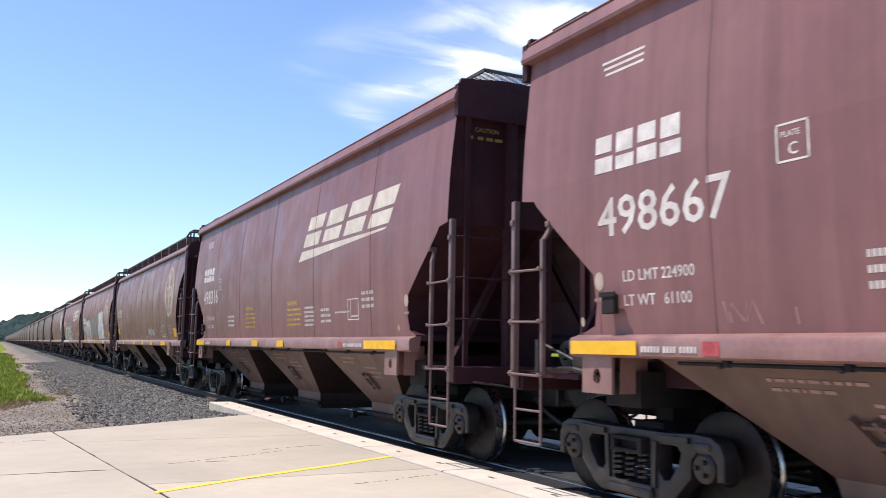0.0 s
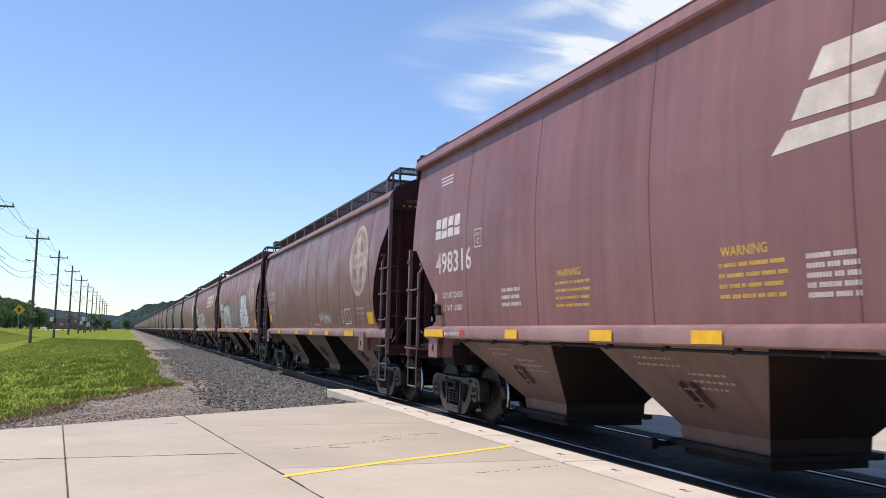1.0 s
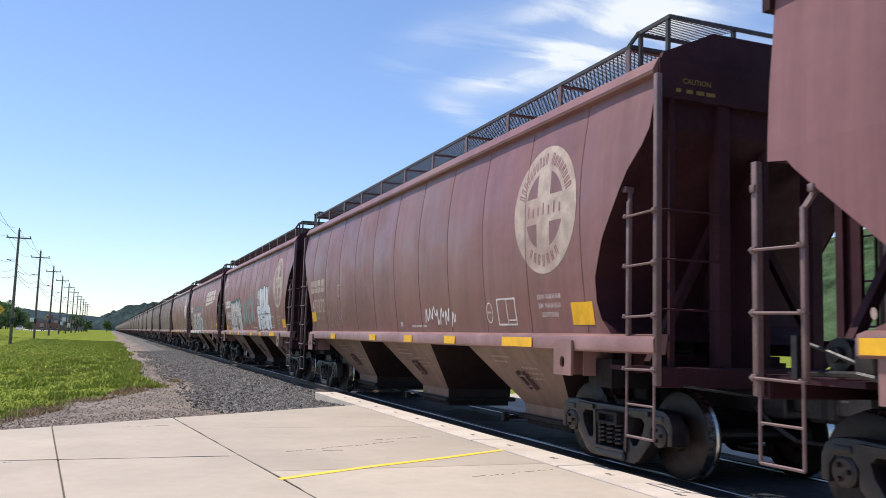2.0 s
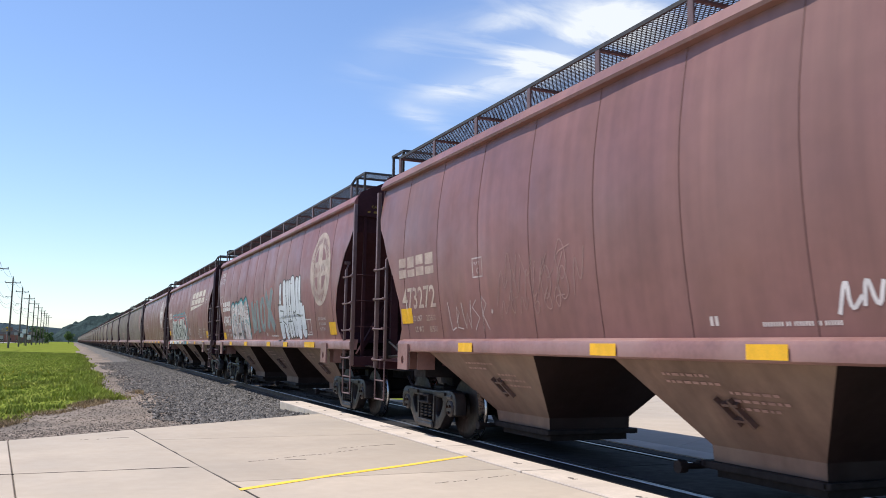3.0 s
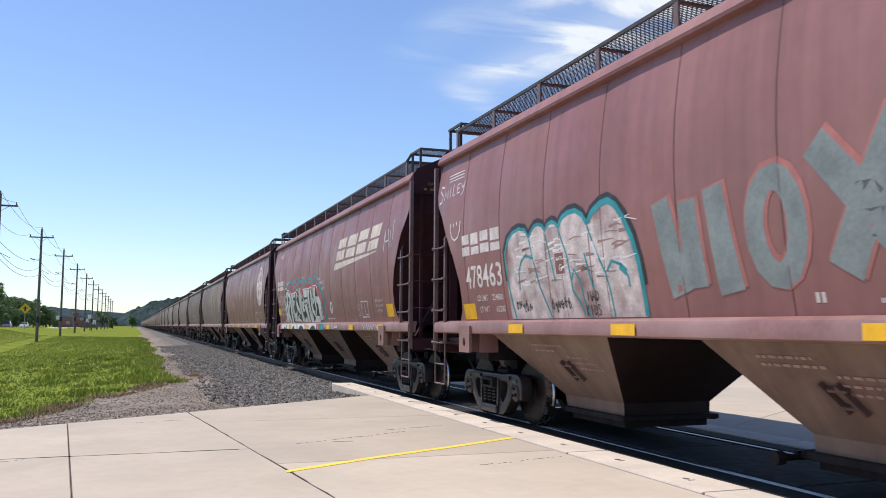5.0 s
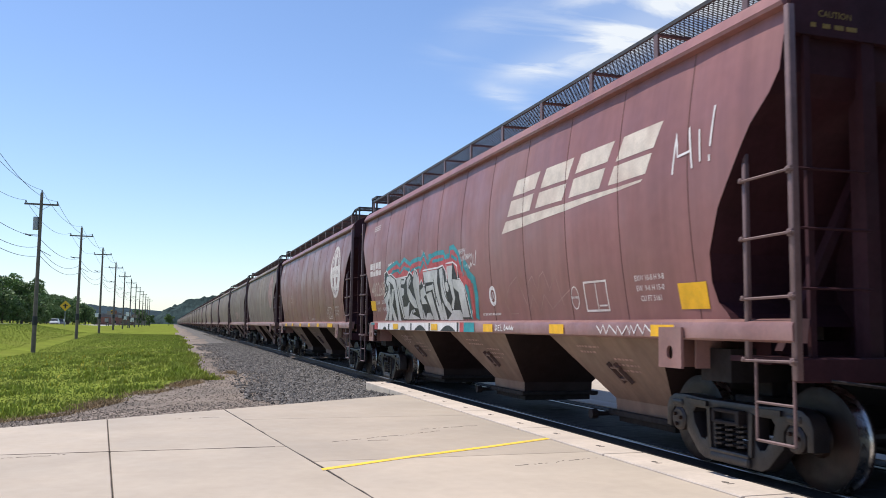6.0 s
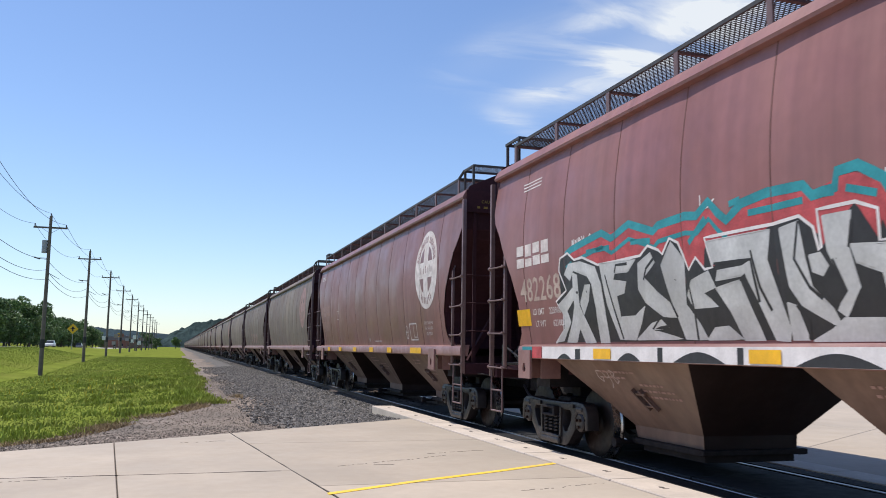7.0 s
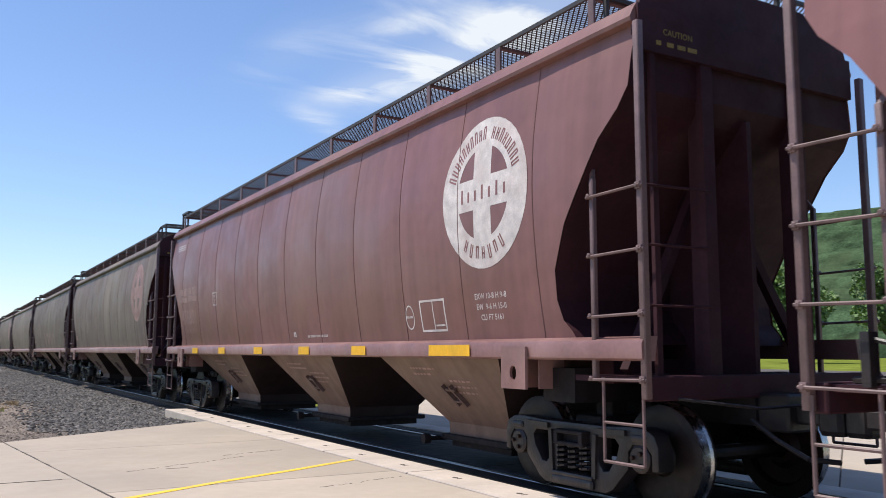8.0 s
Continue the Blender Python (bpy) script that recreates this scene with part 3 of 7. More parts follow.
def gate_shape(y0, y1):
    """Outlet gate under a funnel: frame, sliding plate, rack rails and the capstan shaft with its square sockets."""
    c = (y0 + y1) / 2
    s = Shape().box(-0.60, 0.60, c - 0.66, c + 0.66, 0.18, 0.31)
    s.box(-0.70, -0.60, c - 0.74, c + 0.74, 0.26, 0.33, 0.01).box(0.60, 0.70, c - 0.74, c + 0.74, 0.26, 0.33, 0.01)
    s.box(-0.70, 0.70, c - 0.78, c - 0.70, 0.27, 0.33, 0.01).box(-0.70, 0.70, c + 0.70, c + 0.78, 0.27, 0.33, 0.01)
    for x in (-0.42, 0.42):
        s.box(x - 0.03, x + 0.03, c + 0.70, c + 1.02, 0.24, 0.28)
    s.box(-0.55, 0.55, c + 0.98, c + 1.03, 0.23, 0.29)
    s.tube((-0.85, c + 0.86, 0.26), (0.85, c + 0.86, 0.26), 0.03)
    for x in (-0.92, 0.83):
        s.lathe([(x, 0.03), (x, 0.065), (x + 0.09, 0.065), (x + 0.09, 0.03)], (0, c + 0.86, 0.26), 8)
    return s


def train_line_shape(d):
    """Air pipe slung under the near sill, held by small clamps."""
    s, L, z = Shape(), d["length"], d["side"][0][0] - 0.17
    x = -d["sill_x"] - 0.03
    s.pipe([(x, 1.9, z), (x, L * 0.4, z - 0.008), (x, L * 0.7, z + 0.004), (x, L - 2.4, z)], 0.016)
    y = 2.3
    while y < L - 2.4:
        s.box(x - 0.024, x + 0.03, y - 0.03, y + 0.03, z - 0.02, z + 0.035, 0.005)
        s.lathe([(-0.03, 0.004), (-0.03, 0.02), (0.0, 0.02)], (x, y + 0.045, z - 0.012), 6)
        y += 1.02
    return s


def ladder_pieces(d, tall, wide=0.585):
    """A corner ladder: outer post by the corner, inner stile, rungs and hanging step, each by itself."""
    x, y0 = -1.50, -0.05 if tall else -0.02
    top = d["eave_lo"] - 0.02 if tall else 2.95
    inner = 3.0 if tall else 2.62
    post = Shape().box(x - 0.035, x + 0.035, y0 - 0.032, y0 + 0.032, 1.0, top, 0.008)
    for z in (1.15, 1.68, 2.20, 2.72):
        post.box(x - 0.055, x - 0.03, y0 - 0.028, y0 + 0.028, z - 0.03, z + 0.03, 0.004)
    out = [("ladder", post)]
    y1 = y0 + wide
    s = Shape().box(x - 0.03, x + 0.02, y1 - 0.025, y1 + 0.025, 1.14, inner - 0.12, 0.008)
    s.bar((x - 0.005, y1, inner - 0.14), (x + 0.06, y1 + 0.075, inner + 0.02), 0.045, 0.03, (1, 0, 0))
    out.append(("stile", s.box(x - 0.02, x + 0.09, y1 + 0.05, y1 + 0.11, inner - 0.01, inner + 0.05, 0.006)))
    for z in (1.15, 1.68, 2.20, 2.72):
        if z < inner:
            s = Shape().pipe([(x + 0.02, y0, z), (x - 0.055, y0 - 0.035, z), (x - 0.055, y1 + 0.03, z - 0.012), (x + 0.02, y1 + 0.01, z - 0.012)], 0.013)
            for y in (y0, y1):
                s.lathe([(-0.075, 0.014), (-0.068, 0.022), (-0.04, 0.022), (-0.03, 0.01)], (x, y, z), 6)
            out.append(("rung", s))
    a, b = y0 + 0.03, y0 + 0.50
    s = Shape().pipe([(x - 0.01, a, 1.10), (x - 0.01, a, 0.47), (x - 0.01, b, 0.47), (x - 0.01, b, 1.16)], 0.015)
    out.append(("step", s.pipe([(x - 0.01, a, 0.79), (x - 0.01, b, 0.79)], 0.013)))
    return out


def end_frame_shape(d):
    """End sill, uprights, brace and grab irons of one end."""
    s = Shape()
    h = d["eave_hi"]
    s.box(-1.46, 1.46, -0.06, 0.06, 0.98, 1.18, 0.012)
    s.box(-1.40, 1.40, 0.06, 0.95, 1.12, 1.17)
    for x in (-0.62, 0.62):
        s.box(x - 0.07, x + 0.07, 0.02, 0.10, 1.18, h - 0.05)
        s.box(x - 0.02, x + 0.02, 0.10, 0.24, 1.18, h - 0.25)
    s.box(-1.44, 1.44, 0.0, 0.09, h - 0.42, h - 0.02)
    s.box(-1.30, -1.24, 0.02, 0.06, 1.18, h - 0.4)
    r = d["ridge"]
    s.prism([(-1.42, h - 0.05), (-1.38, h + 0.06), (-0.75, r + 0.01), (0.75, r + 0.01), (1.38, h + 0.06), (1.42, h - 0.05)], "y", 0.02, 0.075)
    s.bar((-1.2, 0.5, 1.2), (-0.2, 0.6, 2.9), 0.09, 0.09)
    s.bar((1.2, 0.5, 1.2), (0.2, 0.6, 2.9), 0.09, 0.09)
    for z in (1.75, 2.25, 2.75):
        s.pipe([(-1.42, 0.0, z), (-0.70, -0.03, z)], 0.012)
    s.box(-0.30, 0.30, 0.10, 0.80, 1.0, 1.12)
    s.prism([(0.10, 1.17), (1.30, 1.17), (1.30, 1.9), (1.06, 2.5), (0.62, 3.1), (0.25, 3.5), (0.10, 3.5)], "x", -0.03, 0.03)
    s.box(-0.95, 0.95, 0.95, 2.30, 1.08, 1.30)
    return s


def gear_shape():
    """Brake cylinder, levers and pipes on an end platform."""
    s = Shape()
    s.tube((-1.30, 0.62, 1.36), (-0.95, 0.62, 1.36), 0.13, 14).tube((-1.36, 0.62, 1.36), (-1.30, 0.62, 1.36), 0.06, 10)
    s.box(-1.42, -1.10, 0.86, 1.06, 1.22, 1.45, 0.02).box(-1.46, -1.36, 0.30, 0.36, 1.16, 1.50)
    s.tube((-1.2, 1.15, 1.28), (-1.2, 1.15, 1.46), 0.05, 10).box(-1.44, -1.2, 1.1, 1.22, 1.40, 1.44)
    s.pipe([(-1.40, 0.33, 1.46), (-1.40, 0.55, 1.40), (-1.40, 0.95, 1.28), (-1.36, 1.25, 1.26)], 0.018)
    s.pipe([(-1.38, 0.2, 1.20), (-1.42, 0.9, 1.22), (-1.40, 1.3, 1.16)], 0.025)
    return s


def brake_shape():
    """Air reservoir, hand-brake wheel and rods at one end."""
    s = Shape()
    s.tube((-0.45, 0.62, 1.62), (0.55, 0.62, 1.62), 0.20, 16)
    s.lathe([(-0.02, 0.25), (0.02, 0.27), (0.04, 0.25), (0.02, 0.23)], (0.95, 0.05, 2.4), 18)
    s.pipe([(0.0, 0.15, 1.2), (0.0, 0.15, 2.6)], 0.02).pipe([(-0.35, 0.14, 1.2), (-0.35, 0.14, 2.4)], 0.016)
    s.box(-0.15, 0.12, 0.10, 0.24, 2.25, 2.75)
    return s


def coupler_shape():
    s = Shape()
    s.box(-0.20, 0.20, -0.35, 0.0, 0.70, 1.02, 0.02).box(-0.09, 0.09, -0.60, -0.30, 0.77, 0.93, 0.02)
    s.box(-0.14, 0.10, -0.79, -0.56, 0.70, 0.99, 0.04)
    s.pipe([(-0.35, -0.1, 0.80), (-0.37, -0.35, 0.66), (-0.30, -0.60, 0.52), (-0.12, -0.76, 0.50)], 0.022)
    s.pipe([(0.1, -0.62, 0.96), (-0.6, -0.40, 0.92), (-1.25, -0.14, 1.0)], 0.014)
    return s


def plate_shape(y0, y1, sx=-1, proud=0.0):
    """Jacking plate under the sill, with its round lifting hole."""
    z0, z1, x0, x1 = 1.02, 1.42, 1.50 + proud, 1.53 + proud
    cy, cz, r = (y0 + y1) / 2, 1.17, 0.055
    hw = (y1 - y0) / 2
    turns = sorted({round(2 * math.pi * i / 12, 4) for i in range(12)} | {round(math.atan2(b, a) % (2 * math.pi), 4) for a in (-hw, hw) for b in (z1 - cz, z0 - cz)})
    n = len(turns)
    s = Shape()
    outer = []
    for t in turns:
        c, q = math.cos(t), math.sin(t)
        k = min((y1 - y0) / 2 / max(abs(c), 1e-6), ((z1 - cz) if q > 0 else (cz - z0)) / max(abs(q), 1e-6))
        outer.append((cy + c * k, cz + q * k))
    inner = [(cy + r * math.cos(t), cz + r * 1.3 * math.sin(t)) for t in turns]
    rings = [[(sx * x1, a, b) for a, b in inner], [(sx * x1, a, b) for a, b in outer], [(sx * x0, a, b) for a, b in outer], [(sx * x0, a, b) for a, b in inner]]
    s.loft(rings + [rings[0]], False)
    s.box(min(sx * 1.1, sx * 1.40), max(sx * 1.1, sx * 1.40), y0 + 0.03, y0 + 0.05, z0, z1)
    s.box(min(sx * 1.1, sx * 1.40), max(sx * 1.1, sx * 1.40), y1 - 0.05, y1 - 0.03, z0, z1)
    return s


def deck_shape(d, y0, y1, x0, x1, z):
    """Open grating: cross bars on bearer strips."""
    s = Shape()
    w, pitch = x1 - x0, 0.085
    run = min(w, 0.62) * 1.5
    n = int((y1 - y0 + run) / pitch)
    for i in range(n + 1):
        for q in (0, 1):
            ya, yb = y0 - run + i * pitch, y0 + i * pitch
            if w > 1:
                ya = yb - run * w / 0.62
            xa, xb = (x0, x1) if q else (x1, x0)
            ca, cb = max(ya, y0), min(yb, y1)
            if cb - ca < 0.03:
                continue
            fa, fb = (ca - ya) / (yb - ya), (cb - ya) / (yb - ya)
            s.bar((xa + (xb - xa) * fa, ca, z), (xa + (xb - xa) * fb, cb, z), 0.013, 0.006)
    for x in (x0, x1):
        s.box(x - 0.014, x + 0.014, y0 - 0.01, y1 + 0.01, z - 0.03, z + 0.012)
    for y in (y0, y1):
        s.box(x0, x1, y - 0.014, y + 0.014, z - 0.03, z + 0.012)
    return s


def side_frame_mesh(sx):
    """Cast truck side frame: arched pedestals over the bearings, two windows, the bolster opening and the spring seat."""
    half = [(0.45, 0.705), (0.78, 0.725), (0.97, 0.715), (1.07, 0.665), (1.115, 0.57), (1.115, 0.37), (1.035, 0.36), (1.03, 0.50), (0.97, 0.57), (0.81, 0.57), (0.75, 0.50),
            (0.745, 0.35), (0.66, 0.27), (0.54, 0.15), (0.44, 0.105)]
    outer = half + [(-a, b) for a, b in half[::-1]]
    window = [(0.35, 0.60), (0.58, 0.60), (0.63, 0.55), (0.60, 0.45), (0.49, 0.31), (0.42, 0.30), (0.35, 0.38)]
    holes = [window, [(-a, b) for a, b in window], [(-0.24, 0.63), (0.24, 0.63), (0.25, 0.24), (-0.25, 0.24)]]
    bm = bmesh.new()
    edges = []
    for loop in [outer] + holes:
        vs = [bm.verts.new((sx * 1.11, a, b)) for a, b in loop]
        edges += [bm.edges.new((vs[i], vs[(i + 1) % len(vs)])) for i in range(len(vs))]
    bmesh.ops.triangle_fill(bm, edges=edges, use_beauty=True)
    rim = [e for e in bm.edges if e.is_boundary]
    back = bmesh.ops.extrude_edge_only(bm, edges=rim)["geom"]
    bmesh.ops.translate(bm, verts=[v for v in back if isinstance(v, bmesh.types.BMVert)], vec=(-sx * 0.17, 0, 0))
    bmesh.ops.recalc_face_normals(bm, faces=bm.faces)
    sharp = [e for e in bm.edges if len(e.link_faces) == 2 and all(abs(abs(v.co.x) - 1.11) < 1e-4 for v in e.verts) and e.calc_face_angle(0.0) > 1.0]
    bmesh.ops.bevel(bm, geom=sharp, offset=0.016, segments=2, profile=0.5, affect="EDGES")
    me = bpy.data.meshes.new("side_frame")
    bm.to_mesh(me)
    bm.free()
    extra = Shape()
    x0, x1 = sorted((sx * 0.90, sx * 1.15))
    extra.box(x0, x1, -0.30, 0.30, 0.115, 0.20, 0.02).box(x0, x1, -0.30, 0.30, 0.20, 0.235, 0.01)
    xa, xb = sorted((sx * 0.96, sx * 1.13))
    for q in (-1, 1):
        extra.box(xa, xb, min(q * 0.80, q * 0.98), max(q * 0.80, q * 0.98), 0.60, 0.66, 0.015)
        extra.bar((sx * 1.125, q * 0.36, 0.655), (sx * 1.125, q * 0.74, 0.665), 0.03, 0.05)
        extra.bar((sx * 1.12, q * 0.33, 0.62), (sx * 1.12, q * 0.31, 0.22), 0.05, 0.03, (1, 0, 0))
    bm = bmesh.new()
    bm.from_mesh(me)
    n = len(bm.verts)
    vs = [bm.verts.new(p) for p in extra.v]
    for f in extra.f:
        bm.faces.new([vs[i] for i in f])
    bm.verts.ensure_lookup_table()
    bmesh.ops.recalc_face_normals(bm, faces=[f for f in bm.faces if f.verts[0].index >= n or f.verts[0].index < 0])
    bm.to_mesh(me)
    bm.free()
    me.materials.append(M["cast"])
    me.polygons.foreach_set("use_smooth", [True] * len(me.polygons))
    me.set_sharp_from_angle(angle=radians(40))
    me.update()
    return me


def spring_shape():
    s = Shape()
    pts = [(0.072 * math.cos(i / 8 * 2 * math.pi), 0.072 * math.sin(i / 8 * 2 * math.pi), 0.27 + 0.24 * i / 40) for i in range(41)]
    return s.pipe(pts, 0.017, 5)


def bolster_shape():
    s = Shape()
    s.box(-1.10, 1.10, -0.22, 0.22, 0.50, 0.62, 0.02)
    for sx in (-1, 1):
        a, b = sorted((sx * 1.08, sx * 1.18))
        s.box(a, b, -0.21, 0.21, 0.49, 0.525, 0.01).box(a, b, -0.21, 0.21, 0.60, 0.635, 0.01)
        s.box(a, b, -0.21, -0.16, 0.52, 0.605).box(a, b, 0.16, 0.21, 0.52, 0.605)
        s.bar((sx * 1.0, 0.30, 0.42), (sx * 1.12, 0.26, 0.52), 0.05, 0.05)
    s.prism([(-0.85, 0.50), (0.85, 0.50), (0.6, 0.36), (-0.6, 0.36)], "y", -0.20, 0.20)
    s.box(-0.35, 0.35, -0.28, 0.28, 0.60, 0.92).box(-0.92, 0.92, -0.20, 0.20, 0.60, 0.76, 0.02)
    for sx in (-1, 1):
        a, b = sorted((sx * 0.52, sx * 0.72))
        s.box(a, b, -0.12, 0.12, 0.76, 0.90, 0.01)
    return s


def beam_shape(q):
    return Shape().bar((-0.75, q, 0.38), (0.75, q, 0.38), 0.09, 0.13).prism([(-0.70, 0.40), (0.70, 0.40), (0.45, 0.70), (-0.45, 0.70)], "y", q - 0.03, q + 0.03)


def bearing_shape(sx):
    s = Shape()
    s.lathe([(sx * 0.90, 0.02), (sx * 0.90, 0.125), (sx * 1.10, 0.125), (sx * 1.12, 0.10), (sx * 1.12, 0.02)], (0, 0, WHEEL_R), 18)
    s.box(min(sx * 0.92, sx * 1.09), max(sx * 0.92, sx * 1.09), -0.13, 0.13, WHEEL_R + 0.09, WHEEL_R + 0.16)
    return s


def wheelset_shape():
    s = Shape()
    for sx in (-1, 1):
        s.lathe([(sx * 0.845, 0.345), (sx * 0.845, 0.425), (sx * 0.835, 0.452), (sx * 0.815, WHEEL_R - 0.002), (sx * 0.735, WHEEL_R), (sx * 0.715, 0.475), (sx * 0.70, 0.483), (sx * 0.685, 0.47), (sx * 0.68, 0.36), (sx * 0.745, 0.33),
                 (sx * 0.755, 0.20), (sx * 0.70, 0.14), (sx * 0.70, 0.09), (sx * 0.88, 0.09), (sx * 0.88, 0.14), (sx * 0.80, 0.20), (sx * 0.79, 0.33)], (0, 0, 0), 40)
        # end cap bolts and cast marks let the turning show
        for k in range(3):
            a = 2 * math.pi * k / 3
            s.lathe([(sx * 1.12, 0.004), (sx * 1.12, 0.022), (sx * 1.15, 0.020), (sx * 1.15, 0.004)], (0, 0.06 * math.cos(a), 0.06 * math.sin(a)), 6)
        for k in range(4):
            a = 2 * math.pi * k / 4 + 0.3
            s.bar((sx * 0.80, 0.25 * math.cos(a), 0.25 * math.sin(a)), (sx * 0.80, 0.31 * math.cos(a + 0.12), 0.31 * math.sin(a + 0.12)), 0.03, 0.03, (1, 0, 0))
    s.tube((-1.1, 0, 0), (1.1, 0, 0), 0.075, 12)
    return s


# shared meshes
MESH = {}
LADDERS = (0.485, 0.60)   # the two widths of corner ladder in the train
for key, d, cols in (("round", ROUND, 120), ("flat", FLAT, 72)):
    body, zs = body_shape(d, cols)
    L = d["length"]
    bm_ = {}
    paint = M["paint"] if key == "round" else M["paint_new"]
    bm_["body"] = mesh_of("body", body, paint, True, 3.0 if key == "round" else 2.0)
    # end sheets and frames wear the paint with the gap's shade in it
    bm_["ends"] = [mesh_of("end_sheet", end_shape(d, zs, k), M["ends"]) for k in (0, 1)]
    bm_["seam"] = mesh_of("weld_seam", seam_shape(d, zs), M["seam"] if key == "round" else M["seam_faint"])
    bm_["roof"] = mesh_of("roof", roof_shape(d), paint)
    bm_["eave"] = [mesh_of("eave_rail", eave_shape(d, sx), paint, True) for sx in (-1, 1)]
    bm_["sill_near"] = {}
    for tail in (True, False):
        y1 = L - 0.03 if tail else L - 1.2
        y0 = -0.06 if key == "round" else 1.02
        if key == "flat":
            y1 = L - 1.02
        bm_["sill_near"][tail] = mesh_of("side_sill", sill_shape(d, -1, y0, y1), M["sill"], True)
    bm_["sill_far"] = mesh_of("side_sill", sill_shape(d, 1, 0.06, L - 0.06), M["sill"], True)
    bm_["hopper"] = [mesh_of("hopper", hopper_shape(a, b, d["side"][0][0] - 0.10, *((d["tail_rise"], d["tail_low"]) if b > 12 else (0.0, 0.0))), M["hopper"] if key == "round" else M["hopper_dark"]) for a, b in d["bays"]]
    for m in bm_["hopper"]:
        # faces turned fore and aft get the dark paint that carries their shade
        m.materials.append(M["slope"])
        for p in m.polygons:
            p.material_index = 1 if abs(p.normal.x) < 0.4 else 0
    low = d["side"][0][0] - 0.10
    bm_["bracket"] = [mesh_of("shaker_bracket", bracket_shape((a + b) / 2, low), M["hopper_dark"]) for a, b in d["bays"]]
    bm_["slope_print"] = [mesh_of("hopper_stencil", slope_print_shape((a + b) / 2, low, 60 + i), M["ghost"]) for i, (a, b) in enumerate(d["bays"])]
    bm_["gate"] = [mesh_of("outlet_gate", gate_shape(a, b), M["under"]) for a, b in d["bays"]]
    bm_["ladder"] = {w: [(n, mesh_of(n, s, M["rack"], True)) for n, s in ladder_pieces(d, key == "round", w)] for w in (LADDERS if key == "round" else (0.52,))}
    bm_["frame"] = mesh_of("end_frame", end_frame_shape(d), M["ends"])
    bm_["plates"] = [mesh_of("jacking_plate", plate_shape(a, b, -1, 0.06 if key == "round" else 0.0), M["sill"]) for a, b in ((1.46, 1.86), (L - 1.72, L - 1.30) if key == "round" else (L - 1.60, L - 1.18))]
    top = 4.64 if key == "round" else d["ridge"] + 0.08
    x_out = -1.38 if key == "round" else -0.62
    bm_["deck"] = mesh_of("running_board", deck_shape(d, 0.62, L - 0.62, x_out, x_out + 0.62, top), M["grate"])
    tray = deck_shape(d, 0.03, 0.60, -1.30 if key == "round" else -1.05, 1.30 if key == "round" else 1.05, top + (0.15 if key == "round" else 0.04))
    if key == "round":
        for x in (-1.29, -0.45, 0.45, 1.29):
            tray.box(x - 0.02, x + 0.02, 0.05, 0.09, d["eave_hi"] - 0.05, top + 0.14)
            tray.box(x - 0.02, x + 0.02, 0.54, 0.58, d["eave_hi"] - 0.05, top + 0.14)
        tray.bar((-1.38, 0.66, top), (-1.30, 0.58, top + 0.15), 0.05, 0.03)
    bm_["end_deck"] = mesh_of("end_platform", tray, M["grate"])
    hatch = Shape()
    hz = 0.04 if key == "round" else 0.13
    hatch.prism([(-0.34, d["ridge"] - 0.05), (-0.36, d["ridge"] + hz - 0.03), (-0.25, d["ridge"] + hz), (0.25, d["ridge"] + hz), (0.36, d["ridge"] + hz - 0.03), (0.34, d["ridge"] - 0.05)], "y", 0.9, L - 0.9)
    bm_["hatch"] = mesh_of("roof_hatch", hatch, paint)
    leg = Shape().box(x_out - 0.012, x_out + 0.012, -0.04, 0.04, d["eave_hi"] - 0.06, top + 0.012).bar((x_out, 0, top - 0.03), (x_out + 0.62, 0, top - 0.03), 0.05, 0.03)
    bm_["leg"] = mesh_of("running_board_leg", leg, M["rack"])
    bm_["train_line"] = mesh_of("train_line", train_line_shape(d), M["under"], True)
    MESH[key] = bm_
MESH["coupler"] = mesh_of("coupler", coupler_shape(), M["cast"])
MESH["gear"] = mesh_of("brake_gear", gear_shape(), M["cast"], True)
MESH["brake"] = mesh_of("brake_cylinder", brake_shape(), M["under"], True)
MESH["frame"] = [side_frame_mesh(sx) for sx in (-1, 1)]
MESH["spring"] = mesh_of("coil_spring", spring_shape(), M["cast"], True)
MESH["bolster"] = mesh_of("bolster", bolster_shape(), M["under"])
MESH["beam"] = [mesh_of("brake_beam", beam_shape(q), M["under"]) for q in (-0.44, 0.44)]
MESH["bearing"] = [mesh_of("bearing", bearing_shape(sx), M["cast"], True) for sx in (-1, 1)]
MESH["wheelset"] = mesh_of("wheelset", wheelset_shape(), M["wheel"], True, 30)
MESH["wheelset"].materials.append(M["tread"])
for p in MESH["wheelset"].polygons:
    c = p.center
    if 0.72 < abs(c.x) < 0.838 and math.hypot(c.y, c.z) > 0.447:
        p.material_index = 1
centre = Shape()
centre.box(-0.24, 0.24, -0.05, 2.9, 0.74, 1.12).box(-1.24, 1.24, 1.40 - 0.24, 1.40 + 0.24, 0.90, 1.22)
MESH["draft"] = mesh_of("draft_sill", centre, M["under"])

turn_end = lambda L: pose(0, L, 0, 0, 0, 180)
mirror_end = lambda L: Matrix.Translation((0, L, 0)) @ Matrix.Diagonal((1, -1, 1, 1))
mirror_x = Matrix.Diagonal((-1, 1, 1, 1))


def shifted(me, m):
    """A copy of a mesh moved or mirrored by m, with its faces turned outward again."""
    c = me.copy()
    c.transform(m)
    if m.determinant() < 0:
        c.flip_normals()
    return c


